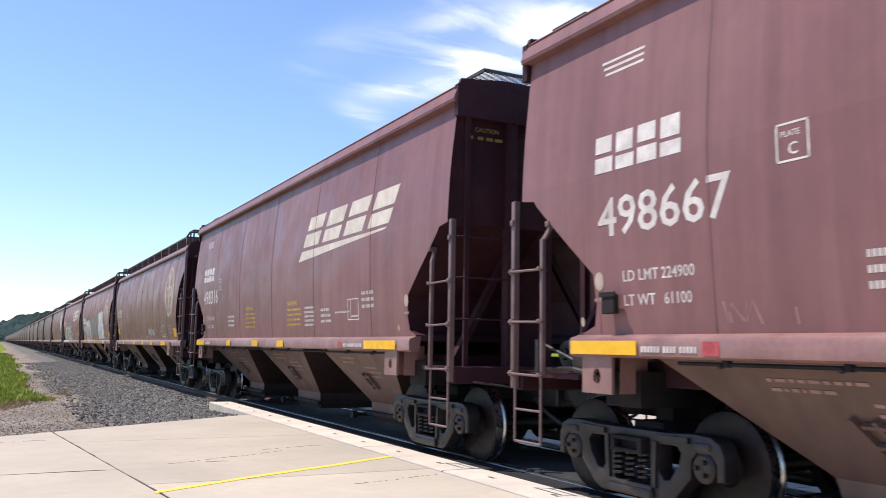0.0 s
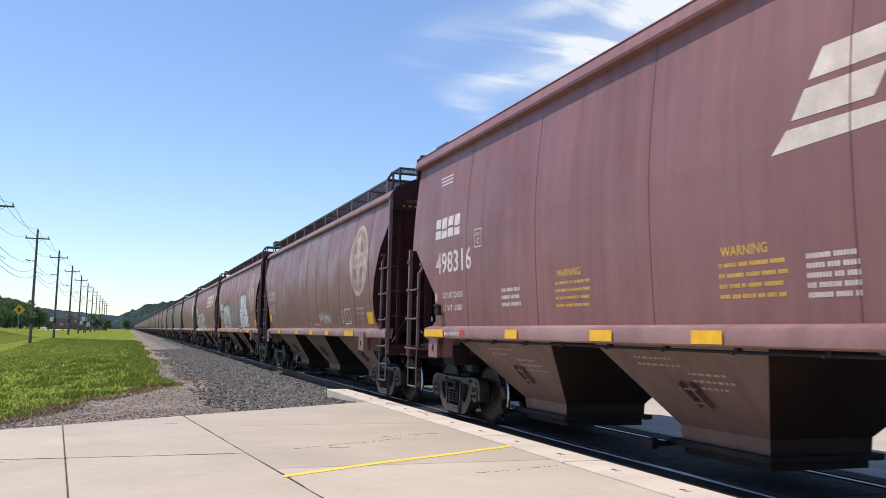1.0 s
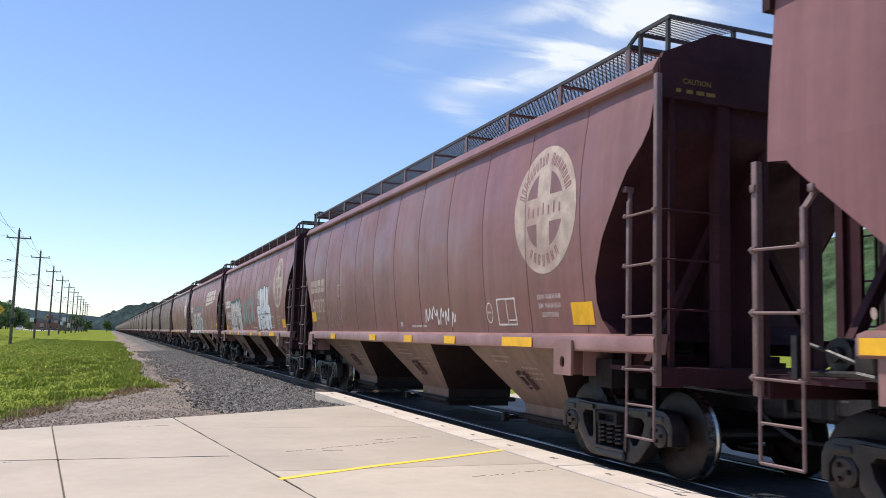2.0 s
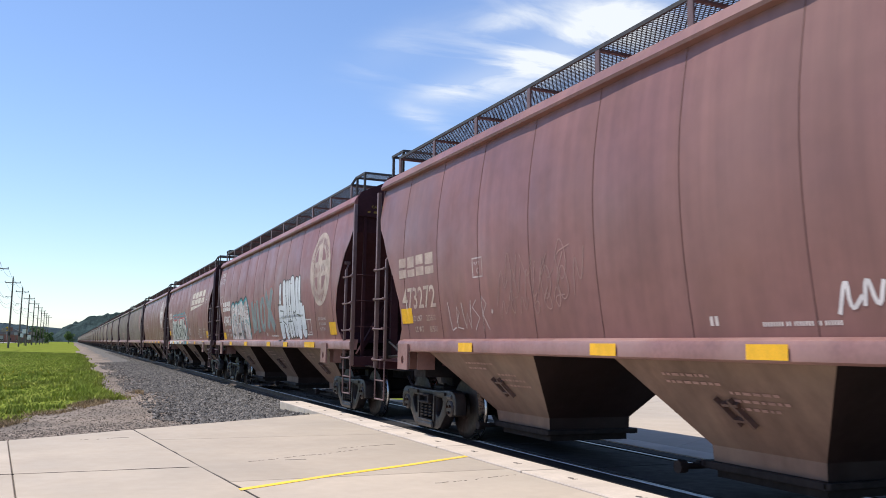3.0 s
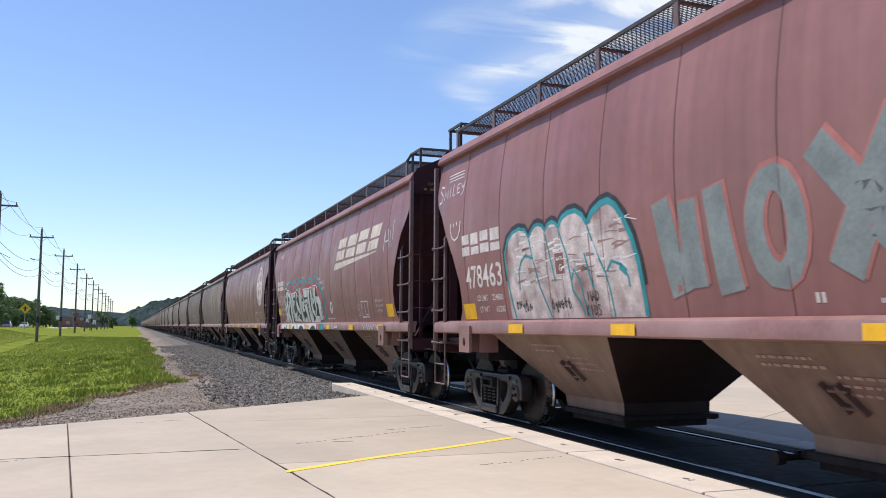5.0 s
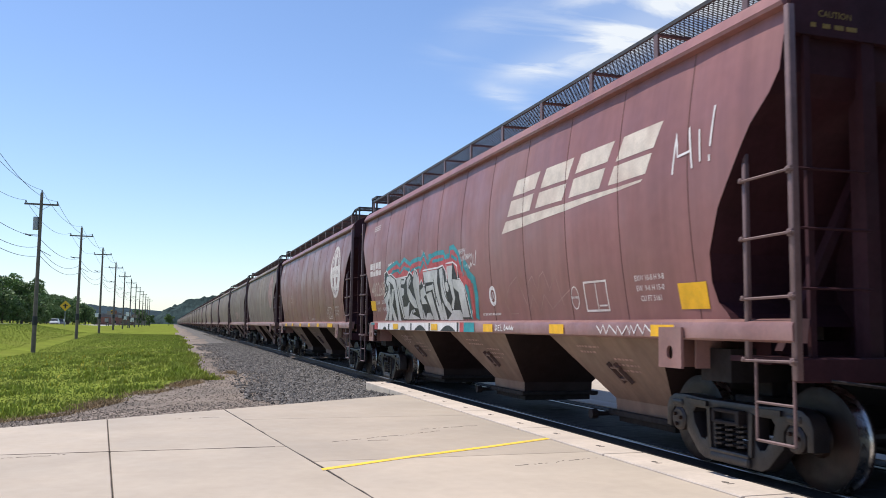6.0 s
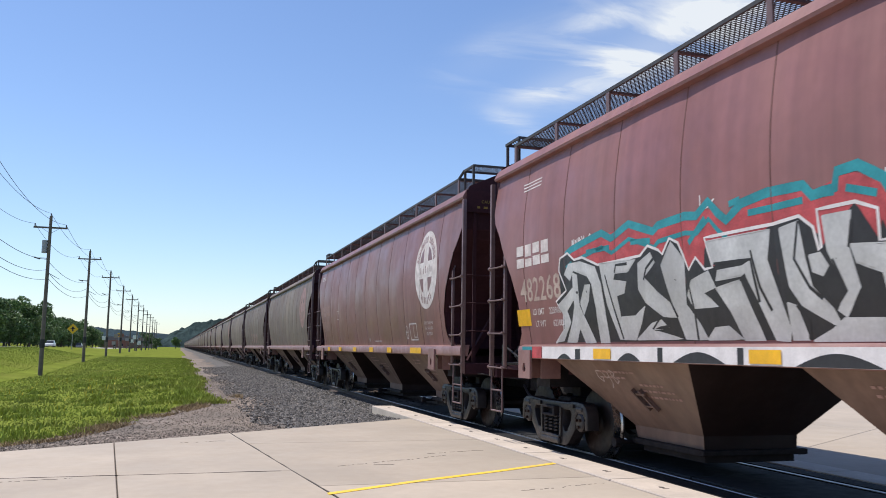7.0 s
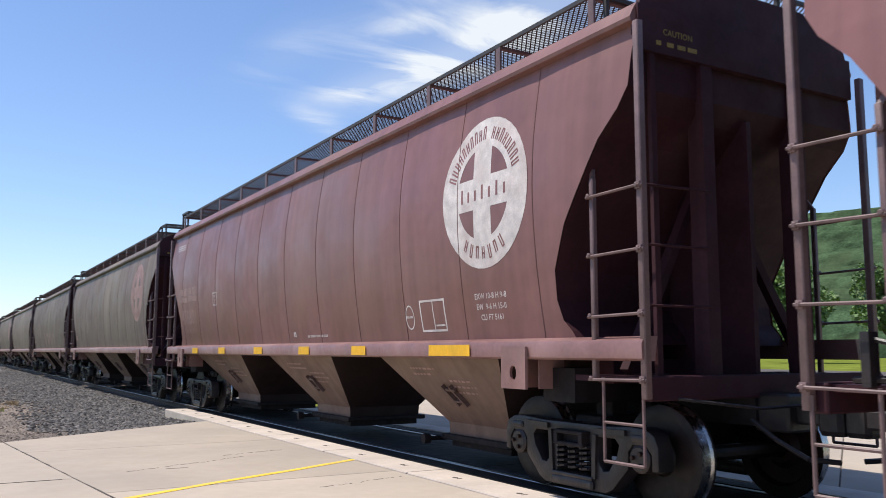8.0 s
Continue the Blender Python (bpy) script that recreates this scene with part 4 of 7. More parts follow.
for key, d in (("round", ROUND), ("flat", FLAT)):
    L, bm_ = d["length"], MESH[key]
    bm_["ladders"] = {w: [[(n, shifted(m, t)) for n, m in lad] for t in (Matrix(), mirror_end(L), mirror_x, mirror_end(L) @ mirror_x)] for w, lad in bm_["ladder"].items()}
    bm_["frames"] = [bm_["frame"], shifted(bm_["frame"], turn_end(L))]
    bm_["decks"] = [bm_["deck"], shifted(bm_["deck"], mirror_x)]
    bm_["end_decks"] = [bm_["end_deck"], shifted(bm_["end_deck"], turn_end(L))]
    bm_["couplers"] = [MESH["coupler"], shifted(MESH["coupler"], turn_end(L))]
    bm_["drafts"] = [MESH["draft"], shifted(MESH["draft"], turn_end(L))]
    bm_["gears"] = shifted(MESH["gear"], mirror_end(L))
    bm_["brakes"] = shifted(MESH["brake"], mirror_end(L))

WHEELS = []  # wheelsets that turn: (object, axle place in its truck)
CARS = []    # (car, place of its leading corner post at the start)


def truck(car, y, turning):
    full_set = turning
    t = part("truck", MESH["bolster"], None, car, at=pose(0, y, 0))
    for i in (0, 1):
        part("side_frame", MESH["frame"][i], None, t)
        for q in ((-0.17, 0.0, 0.17) if full_set or i == 0 else ()):
            tagged(part("coil_spring", MESH["spring"], None, t, at=pose(-1.07 if i == 0 else 1.07, q, 0)), kind="stuff")
    if turning:
        for m in MESH["beam"]:
            part("brake_beam", m, None, t)
    for q in (-AXLE, AXLE):
        for i in (0, 1):
            part("bearing", MESH["bearing"][i], None, t, at=pose(0, q, 0))
        w = part("wheelset", MESH["wheelset"], None, t, at=pose(0, q, WHEEL_R))
        if turning:
            WHEELS.append((w, q))
    return t


def hopper_car(key, y, label, full=True, tail_sill=True, paint=None, ladder=0.60):
    d, bm_ = (ROUND, MESH["round"]) if key == "round" else (FLAT, MESH["flat"])
    L = d["length"]
    car = thing("hopper_car", label, "freight car", pose(TRACK_X, y, 0), "covered hopper cars of the train")
    body = part("body", bm_["body"], None, car)
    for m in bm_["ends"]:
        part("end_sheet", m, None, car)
    roof = part("roof", bm_["roof"], None, car)
    ev = [part("eave_rail", m, None, car) for m in bm_["eave"]]
    if paint:
        for o in (body, *ev):
            o.material_slots[0].link = "OBJECT"
            o.material_slots[0].material = paint
    part("side_sill", bm_["sill_near"][tail_sill], None, car)
    part("side_sill", bm_["sill_far"], None, car)
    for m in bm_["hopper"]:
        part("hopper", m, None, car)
    if full:
        for m in bm_["bracket"]:
            tagged(part("shaker_bracket", m, None, car), kind="stuff")
        for m in bm_["slope_print"]:
            tagged(part("hopper_stencil", m, None, car, "worn stencil lines on the funnel"), kind="stuff")
    for m in bm_["gate"]:
        part("outlet_gate", m, None, car)
    for pieces in bm_["ladders"][ladder if key == "round" else 0.52][:4 if full else 2]:
        lad = part("ladder", pieces[0][1], None, car)
        for n, m in pieces[1:]:
            part(n, m, None, lad)
    for m in bm_["frames"]:
        part("end_frame", m, None, car)
    for m in bm_["plates"]:
        part("jacking_plate", m, None, car)
    for m in bm_["decks"][:2 if full else 1]:
        part("running_board", m, None, car, "open steel grating walkway")
    for m in bm_["end_decks"]:
        tagged(part("end_platform", m, None, car, "open steel grating platform"), kind="stuff")
    if key == "round":
        for k in range(11):
            part("running_board_leg", bm_["leg"], None, car, at=pose(0, 0.66 + (L - 1.32) * k / 10, 0))
    if full:
        for k in range(1, d["panels"]):
            part("weld_seam", bm_["seam"], None, car, at=pose(0, L * k / d["panels"] if key == "round" or k < 5 else 12.66, 0))
        if key == "flat":
            part("weld_seam", bm_["seam"], None, car, at=pose(0, 14.06, 0))
    part("roof_hatch", bm_["hatch"], None, car)
    if key == "flat":
        part("train_line", bm_["train_line"], None, car, "dark air pipe in clamps")
    truck(car, d["truck"][0], full)
    truck(car, L - d["truck"][1], full)
    if full:
        for m in bm_["couplers"]:
            tagged(part("coupler", m, None, car), kind="stuff")
        for m in bm_["drafts"]:
            part("draft_sill", m, None, car)
        part("brake_gear", bm_["gears"], None, car)
        tagged(part("brake_cylinder", bm_["brakes"], None, car), kind="stuff")
    if full:
        k = Shape()
        z0 = d["eave_hi"] - (0.25 if key == "round" else 0.58)
        yp = -0.004 if key == "round" else 0.066
        word = Decal(d).words("CAUTION", 0.0, z0, 0.055).s
        k.add([(-1.16 - y, yp, z) for _, y, z in word.v], word.f)
        for i, w in enumerate((0.07, 0.10, 0.12, 0.14)):
            x = -1.24 + 0.125 * i
            k.box(x, x + w * 0.8, yp, yp + 0.002, z0 - 0.10, z0 - 0.06)
        tagged(part("end_stencil", k, M["dim_yellow"], car, "small yellow caution lettering"), kind="stuff")
    CARS.append((car, y))
    return car


# ---- markings, laid on the near side sheet ----


def columns(d, z=None):
    """Where the upright mesh lines of the side sheet stand, at a height."""
    L, n = d["length"], d["cols"]
    e = 0.0 if z is None else along(d["end"], z)
    out = []
    for i in range(n + 1):
        q = L * i / n
        if z is not None and q < 1.32:
            q = e + q * (1.32 - e) / 1.32
        elif z is not None and q > L - 1.32:
            q = L - e - (L - q) * (1.32 - e) / 1.32
        out.append(q)
    return out


def on_side(d, y, z, lift=0.005):
    z_sill = d["side"][0][0]
    lift = lift * 0.36 + (0.003 if min(y, d["length"] - y) < 1.45 else 0.0)
    if z < z_sill + 0.045:
        return (-(d["sill_x"] + 0.085 + lift), y, z)
    w = d["length"] / d["panels"]
    fade = min(1, (z - z_sill) / 0.4, max(0, (d["side"][-1][0] - z) / 0.4))
    ys = columns(d, z)
    bulge = float(np.interp(y, ys, [abs(math.sin(math.pi * (q % w) / w)) ** 0.6 for q in ys]))
    return (-(smooth_side(d, z) + d["swell"] * bulge * fade + lift), y, z)


class Decal:
    """Flat paint shapes given as (y, z) on the near side of a car; y grows towards the rear."""

    def __init__(self, d, lift=0.005):
        self.d, self.lift, self.s = d, lift, Shape()

    def poly(self, pts):
        self.s.add([(0.0, y, z) for y, z in pts], [tuple(range(len(pts)))])
        return self

    def rect(self, y0, y1, z0, z1):
        n = max(1, int((z1 - z0) / 0.18))
        for i in range(n):
            a, b = z0 + (z1 - z0) * i / n, z0 + (z1 - z0) * (i + 1) / n
            self.poly([(y0, a), (y1, a), (y1, b), (y0, b)])
        return self

    def slab(self, left, right, z0, z1, lean=0.0):
        """A block whose top is shifted towards the front by lean."""
        n = max(1, int((z1 - z0) / 0.15))
        for i in range(n):
            a, b = i / n, (i + 1) / n
            self.poly([(left - lean * a, z0 + (z1 - z0) * a), (right - lean * a, z0 + (z1 - z0) * a), (right - lean * b, z0 + (z1 - z0) * b), (left - lean * b, z0 + (z1 - z0) * b)])
        return self

    def stroke(self, pts, w, w2=None):
        """A brush line of width w through the points, with rounded joints."""
        w2 = w if w2 is None else w2
        fine = []
        for (a, b), (c, e) in zip(pts, pts[1:]):
            k = max(1, int(math.hypot(c - a, e - b) / 0.12))
            fine += [(a + (c - a) * i / k, b + (e - b) * i / k) for i in range(k)]
        fine.append(pts[-1])
        n = len(fine)
        left, right = [], []
        for i, (y, z) in enumerate(fine):
            p, q = fine[max(0, i - 1)], fine[min(n - 1, i + 1)]
            t = math.hypot(q[0] - p[0], q[1] - p[1]) or 1
            ny, nz = -(q[1] - p[1]) / t, (q[0] - p[0]) / t
            h = (w + (w2 - w) * i / max(1, n - 1)) / 2
            left.append((y + ny * h, z + nz * h))
            right.append((y - ny * h, z - nz * h))
        for i in range(n - 1):
            self.poly([left[i], left[i + 1], right[i + 1], right[i]])
        return self

    def fill(self, lower, upper, step=0.12):
        """The area between two lines of (y, z), both running the same way."""
        lo, hi = sorted(lower), sorted(upper)
        y0, y1 = max(lo[0][0], hi[0][0]), min(lo[-1][0], hi[-1][0])
        n = max(2, int((y1 - y0) / step))
        f = lambda line, y: float(np.interp(y, [p[0] for p in line], [p[1] for p in line]))
        for i in range(n):
            a, b = y0 + (y1 - y0) * i / n, y0 + (y1 - y0) * (i + 1) / n
            la, ha, lb, hb = f(lo, a), f(hi, a), f(lo, b), f(hi, b)
            k = max(1, int(max(ha - la, hb - lb) / 0.2))
            for j in range(k):
                g, h = j / k, (j + 1) / k
                self.poly([(a, la + (ha - la) * g), (b, lb + (hb - lb) * g), (b, lb + (hb - lb) * h), (a, la + (ha - la) * h)])
        return self

    def words(self, body, y_left, z, size, wide=1.0):
        cu = bpy.data.curves.new("lettering", "FONT")
        cu.body, cu.size, cu.offset = body, size / 0.7, size * 0.016
        cu.resolution_u = 2
        ob = bpy.data.objects.new("lettering", cu)
        scene.collection.objects.link(ob)
        bpy.context.view_layer.update()
        me = bpy.data.meshes.new_from_object(ob.evaluated_get(bpy.context.evaluated_depsgraph_get()))
        self.s.add([(0.0, y_left - v.co.x * wide, z + v.co.y) for v in me.vertices], [tuple(p.vertices) for p in me.polygons])
        bpy.data.objects.remove(ob)
        bpy.data.curves.remove(cu)
        bpy.data.meshes.remove(me)
        return self

    def bars(self, y_left, y_right, z_top, rows, h=0.05, gap=0.045):
        """Lines of writing too small to read, as plain bars."""
        for r in range(rows):
            z = z_top - r * (h + gap)
            y = y_left
            while y > y_right + 0.03:
                for _ in range(random.randint(2, 8)):
                    if y < y_right:
                        break
                    self.rect(y - h * 0.5, y, z - h, z)
                    y -= h * 0.78
                y -= h * 0.6
        return self

    def put(self, name, mat, car, label=""):
        if not self.s.f:
            return None
        me = bpy.data.meshes.new(name)
        me.from_pydata(self.s.v, [], self.s.f)
        bm = bmesh.new()
        bm.from_mesh(me)
        bmesh.ops.remove_doubles(bm, verts=bm.verts, dist=0.0004)
        bmesh.ops.triangulate(bm, faces=[f for f in bm.faces if len(f.verts) > 4])
        # cut along the sheet's own lines, then bend onto it
        lo = [min(p[i] for p in self.s.v) for i in (1, 2)]
        hi = [max(p[i] for p in self.s.v) for i in (1, 2)]
        lines = [((0, q, 0), (0, 1, 0)) for q in columns(self.d) if lo[0] < q < hi[0]]
        q = self.d["side"][0][0] + 0.2
        while q < hi[1]:
            if q > lo[1]:
                lines.append(((0, 0, q), (0, 0, 1)))
            q += 0.2
        for co, no in lines:
            bmesh.ops.bisect_plane(bm, geom=bm.verts[:] + bm.edges[:] + bm.faces[:], dist=0.0002, plane_co=co, plane_no=no)
        for v in bm.verts:
            v.co = on_side(self.d, v.co.y, v.co.z, self.lift)
        bm.to_mesh(me)
        bm.free()
        me.materials.append(mat)
        me.update()
        ob = new(name, me)
        ob.parent = car
        if name in ("small_print", "emblem_lettering", "load_stencil", "plate_stencil", "warning_stencil", "sill_stencil", "top_stencil", "graffiti_tag", "scratch", "car_number", "round_sticker", "graffiti_outline", "sill_paint"):
            tagged(ob, kind="stuff")
        if label:
            tagged(ob, label)
        return ob


def railway_logo(d, car, y0, y1, z0, z1):
    """Slanting plain blocks with a long wedge under them, in place of the owner's logo."""
    k = Decal(d)
    w = (y0 - y1) / 4
    h = z1 - z0
    zl = z0 + 0.30 * h
    hh = z1 - zl
    lean = 0.42 * h
    for i in range(4):
        a = y0 - i * w
        b = a - w * 0.80
        gap = (0.44, 0.56) if i % 2 == 0 else (0.40, 0.50)
        k.slab(a, b, zl, zl + hh * gap[0], lean * gap[0])
        k.slab(a - lean * gap[1], b - lean * gap[1], zl + hh * gap[1], z1, lean * (1 - gap[1]))
    k.poly([(y0 + 0.22, z0 - 0.02), (y1 + 0.30, z0 + 0.20 * h), (y1 + 0.26, z0 + 0.235 * h), (y0 + 0.05, z0 + 0.21 * h)])
    return k.put("railway_logo", M["cream"], car, "cream slanted block logo with underline")


def mark_blocks(d, car, y0, y1, z0, z1, mat):
    """Four plain blocks standing for the owner's initials."""
    w = (y0 - y1) / 4
    h = z1 - z0
    for i in range(4):
        k = Decal(d)
        a, b = y0 - i * w, y0 - i * w - w * 0.84
        gap = (0.42, 0.54) if i % 2 == 0 else (0.36, 0.46)
        k.rect(b, a, z0, z0 + gap[0] * h).rect(b + w * 0.06, a, z0 + gap[1] * h, z1)
        k.put("owner_mark", mat, car)


def emblem(d, car, y, z, r, mat):
    """Round pale emblem: ring, cross and dark lettering strokes."""
    k = Decal(d)
    n = 40
    ring = lambda rr: [(y + rr * math.cos(2 * math.pi * i / n), z + rr * math.sin(2 * math.pi * i / n)) for i in range(n)]
    radii = [r, r * 0.86, r * 0.74, r * 0.62]
    for a, b in zip(radii, radii[1:]):
        ra, rb = ring(a), ring(b)
        for i in range(n):
            j = (i + 1) % n
            k.poly([ra[i], ra[j], rb[j], rb[i]])
    q, g = r * 0.63, r * 0.21
    k.rect(y - g, y + g, z - q, z + q)
    k.rect(y - q, y - g, z - g, z + g).rect(y + g, y + q, z - g, z + g)
    k.put("emblem", mat, car, "faded round emblem with a cross")
    t = Decal(d, 0.009)
    for lo, hi, m in ((160, 20, 19), (-122, -58, 7)):
        for i in range(m):
            a = radians(lo + (hi - lo) * i / (m - 1))
            if m == 19 and i == 10:
                continue
            c, s_ = math.cos(a), math.sin(a)
            for off in (-0.022, 0.022):
                t.stroke([(y - (c * 0.71 + s_ * off) * r, z + (s_ * 0.71 - c * off) * r), (y - (c * 0.87 + s_ * off) * r, z + (s_ * 0.87 - c * off) * r)], 0.019)
            mid = random.choice((0.72, 0.80, 0.88))
            t.stroke([(y - (c * mid - s_ * 0.03) * r, z + (s_ * mid + c * 0.03) * r), (y - (c * mid + s_ * 0.03) * r, z + (s_ * mid - c * 0.03) * r)], 0.019)
    for i in range(7):
        a = y + r * 0.52 - i * r * 0.17
        t.rect(a - 0.035, a, z - r * 0.09, z + (r * 0.10 if i in (0, 3, 5) else r * 0.05))
    t.put("emblem_lettering", M["paint"], car, "brown strokes of worn lettering")


def reflectors(d, car, spots, z0=None, z1=None):
    z0 = d["side"][0][0] - 0.115 if z0 is None else z0
    z1 = z0 + 0.12 if z1 is None else z1
    for a, b in spots:
        Decal(d, 0.03).rect(b, a, z0, z1).put("reflector", M["yellow"], car)


def frame_box(k, y0, y1, z0, z1, t=0.025):
    k.rect(y1, y0, z0, z0 + t).rect(y1, y0, z1 - t, z1).rect(y0 - t, y0, z0, z1).rect(y1, y1 + t, z0, z1)
    return k


def flat_marks(car, number, load, light, plate_y=12.0):
    d = FLAT
    L = d["length"]
    y = 14.05
    mark_blocks(d, car, y, y - 1.15, 3.00, 3.34, M["white"])
    Decal(d).words(number, y - 0.03, 2.42, 0.34, 1.09).put("car_number", M["white"], car)
    k = Decal(d).words("LD LMT", y - 0.33, 2.00, 0.095).words(load, y - 0.82, 2.00, 0.095, 0.93)
    k.words("LT WT", y - 0.33, 1.79, 0.095).words(light, y - 0.84, 1.79, 0.095, 0.93)
    k.put("load_stencil", M["white"], car)
    k = Decal(d)
    for i in range(3):
        k.slab(y - 0.02 - 0.03 * i, y - 0.60, 4.04 - 0.06 * i, 4.065 - 0.06 * i)
    frame_box(k, plate_y, plate_y - 0.28, 2.72, 3.00, 0.016)
    k.words("PLATE", plate_y - 0.04, 2.90, 0.042).words("C", plate_y - 0.10, 2.77, 0.085)
    k.put("plate_stencil", M["white"], car)
    # warnings and small print towards the middle
    k = Decal(d)
    for yl, zt in ((6.62, 2.13), (9.70, 2.13)):
        k.words("WARNING", yl, zt, 0.085)
        k.bars(yl + 0.04, yl - 0.78, zt - 0.06, 4, 0.036, 0.055)
    k.put("warning_stencil", M["dull_yellow"], car, "yellow warning notice")
    k = Decal(d).bars(5.62, 5.12, 2.08, 5, 0.04, 0.035).bars(11.35, 10.75, 2.06, 3, 0.05, 0.05).bars(4.75, 4.3, 2.02, 3, 0.045, 0.05).bars(4.05, 3.4, 1.95, 1, 0.03)
    k.bars(2.90, 2.45, 2.22, 3, 0.05, 0.05)
    frame_box(k, 3.50, 3.04, 1.80, 2.13, 0.015)
    k.rect(3.36, 3.375, 1.81, 2.12).rect(3.08, 3.34, 1.85, 1.87)
    k.put("small_print", M["white"], car)
    for yy in (1.52, L - 1.16):
        k = Decal(d)
        n = 16
        pts = [(yy - 0.2 + 0.066 * math.cos(2 * math.pi * i / n), 2.02 + 0.085 * math.sin(2 * math.pi * i / n)) for i in range(n)]
        k.poly(pts).bars(yy - 0.12, yy - 0.28, 1.87, 1, 0.03)
        k.poly([(yy + 0.08 + 0.028 * math.cos(2 * math.pi * i / n), 1.66 + 0.045 * math.sin(2 * math.pi * i / n)) for i in range(n)])
        k.put("round_sticker", M["cream_thin"], car)
    reflectors(d, car, [(2.55, 1.42), (6.93, 6.50), (8.74, 8.28), (11.0, 10.62), (14.34, 13.43)])
    Decal(d, 0.007).rect(3.48, 3.62, 1.37, 1.47).put("reflector", M["red"], car)
    Decal(d, 0.007).rect(12.52, 12.69, 1.37, 1.48).put("reflector", M["red"], car)
    Decal(d, 0.007).bars(3.40, 2.62, 1.44, 1, 0.05).bars(13.38, 12.74, 1.44, 1, 0.05).put("sill_stencil", M["white"], car)
    # small pocket for papers
    x = 1.50
    s = Shape().box(-x - 0.05, -x + 0.01, 13.74, 13.92, 1.72, 1.89, 0.01).box(-x - 0.06, -x - 0.045, 13.72, 13.94, 1.87, 1.91)
    part("card_pocket", s, M["under"], car)


def round_marks(car, number, load, light, mat, emblem_mat=None, logo=False, ybig=15.30, zbig=2.48, tape=(15.32, 1.75), tape_front=True, zmark=None, number_mat=None, top_y=15.9, plate=True, spots=((3.35, 2.48), (5.47, 5.03), (7.45, 7.02), (9.65, 9.2), (11.9, 11.45), (13.95, 13.5))):
    d = ROUND
    L = d["length"]
    mark_blocks(d, car, ybig, ybig - (1.5 if zmark is None else 1.2), zmark or zbig, (zmark or zbig) + 0.32, mat)
    Decal(d).words(number, ybig - 0.07, zbig - 0.50, 0.33, 0.98).put("car_number", number_mat or mat, car)
    k = Decal(d).words("LD LMT", ybig - 0.45, zbig - 0.70, 0.085).words(load, ybig - 1.02, zbig - 0.70, 0.085)
    k.words("LT WT", ybig - 0.5, zbig - 0.87, 0.085).words(light, ybig - 1.10, zbig - 0.87, 0.085)
    k.put("load_stencil", mat, car)
    if emblem_mat:
        emblem(d, car, 2.24, 3.03, 0.80, emblem_mat)
    if logo:
        railway_logo(d, car, 6.05, 1.92, 2.83, 3.56)
    if plate:
        k = Decal(d)
        frame_box(k, 12.53, 12.23, 2.31, 2.58, 0.02)
        k.words("PLATE", 12.48, 2.48, 0.042).words("C", 12.42, 2.36, 0.08)
        k.put("plate_stencil", M["chalk_thin"] if mat == M["cream_thin"] else M["white"], car)
    k = Decal(d)
    frame_box(k, 3.72, 3.14, 1.60, 1.97)
    k.rect(3.40, 3.42, 1.62, 1.95).rect(3.18, 3.38, 1.66, 1.68)
    k.words("EXW 10-8 H 9-8", 2.50, 1.92, 0.06).words("EW  9-6 H 15-0", 2.48, 1.81, 0.06).words("CU FT 5161", 2.42, 1.70, 0.06)
    k.stroke([(4.0 + 0.11 * math.cos(i * 0.4), 1.78 + 0.14 * math.sin(i * 0.4)) for i in range(17)], 0.016).bars(4.1, 3.9, 1.80, 1, 0.03)
    k.bars(7.4, 6.6, 1.62, 1, 0.035).bars(8.0, 7.9, 1.68, 1, 0.08)
    k.put("small_print", M["white"], car)
    reflectors(d, car, spots)
    if tape:
        Decal(d, 0.007).rect(tape[0] - 0.47, tape[0], tape[1], tape[1] + 0.24).put("reflector", M["yellow"], car)
    if tape_front:
        Decal(d, 0.007).rect(1.20, 1.68, 1.60, 1.86).put("reflector", M["yellow"], car)
    k = Decal(d, 0.006)
    for i in range(3 if top_y else 0):
        k.slab(top_y - 0.02 * i, top_y - 0.68, 3.86 - 0.05 * i, 3.878 - 0.05 * i)
    k.put("top_stencil", M["white"], car)


def zigzag(y0, y1, z0, z1, n, seed):
    r = random.Random(seed)
    out = []
    for i in range(n + 1):
        f = i / n
        out.append((y0 + (y1 - y0) * f + r.uniform(-0.05, 0.05), (z0 if i % 2 else z1) + r.uniform(-0.1, 0.1) * (z1 - z0)))
    return out


def scrawl(k, y0, y1, z0, z1, n, seed, w=0.02, rise=0.0):
    """A row of quick hand-sprayed signs that cannot be read."""
    r = random.Random(seed)
    signs = ([(0, 0.2), (0.2, 1), (0.5, 0.1), (0.8, 0.8)], [(0, 0.5), (0.3, 1), (0.65, 0.5), (0.35, 0.1), (0, 0.6), (0.9, 0.7)], [(0, 0.1), (0.45, 0.9), (0.55, 0.2), (0.95, 0.5)],
             [(0, 0.8), (0.4, 0.3), (0.8, 0.95), (0.5, 0), (0.9, 0.15)], [(0.1, 0.4), (0.5, 0.75), (0.85, 0.3), (0.4, 0.05), (0.1, 0.5), (0.6, 1)])
    step = (y0 - y1) / n
    for i in range(n):
        dz = rise * i / n + r.uniform(-0.1, 0.1) * (z1 - z0)
        pts = [(y0 - (i + 0.95 * a + r.uniform(-0.06, 0.06)) * step, z0 + dz + (b + r.uniform(-0.1, 0.1)) * (z1 - z0)) for a, b in r.choice(signs)]
        for _ in range(2):
            pts = pts[:1] + [(p[0] * f + q[0] * (1 - f), p[1] * f + q[1] * (1 - f)) for p, q in zip(pts, pts[1:]) for f in (0.75, 0.25)] + pts[-1:]
        k.stroke(pts, w)
    return k


START = 8.871          # leading corner post of the second car at the start
P_FLAT, P_ROUND = 16.862, 17.982

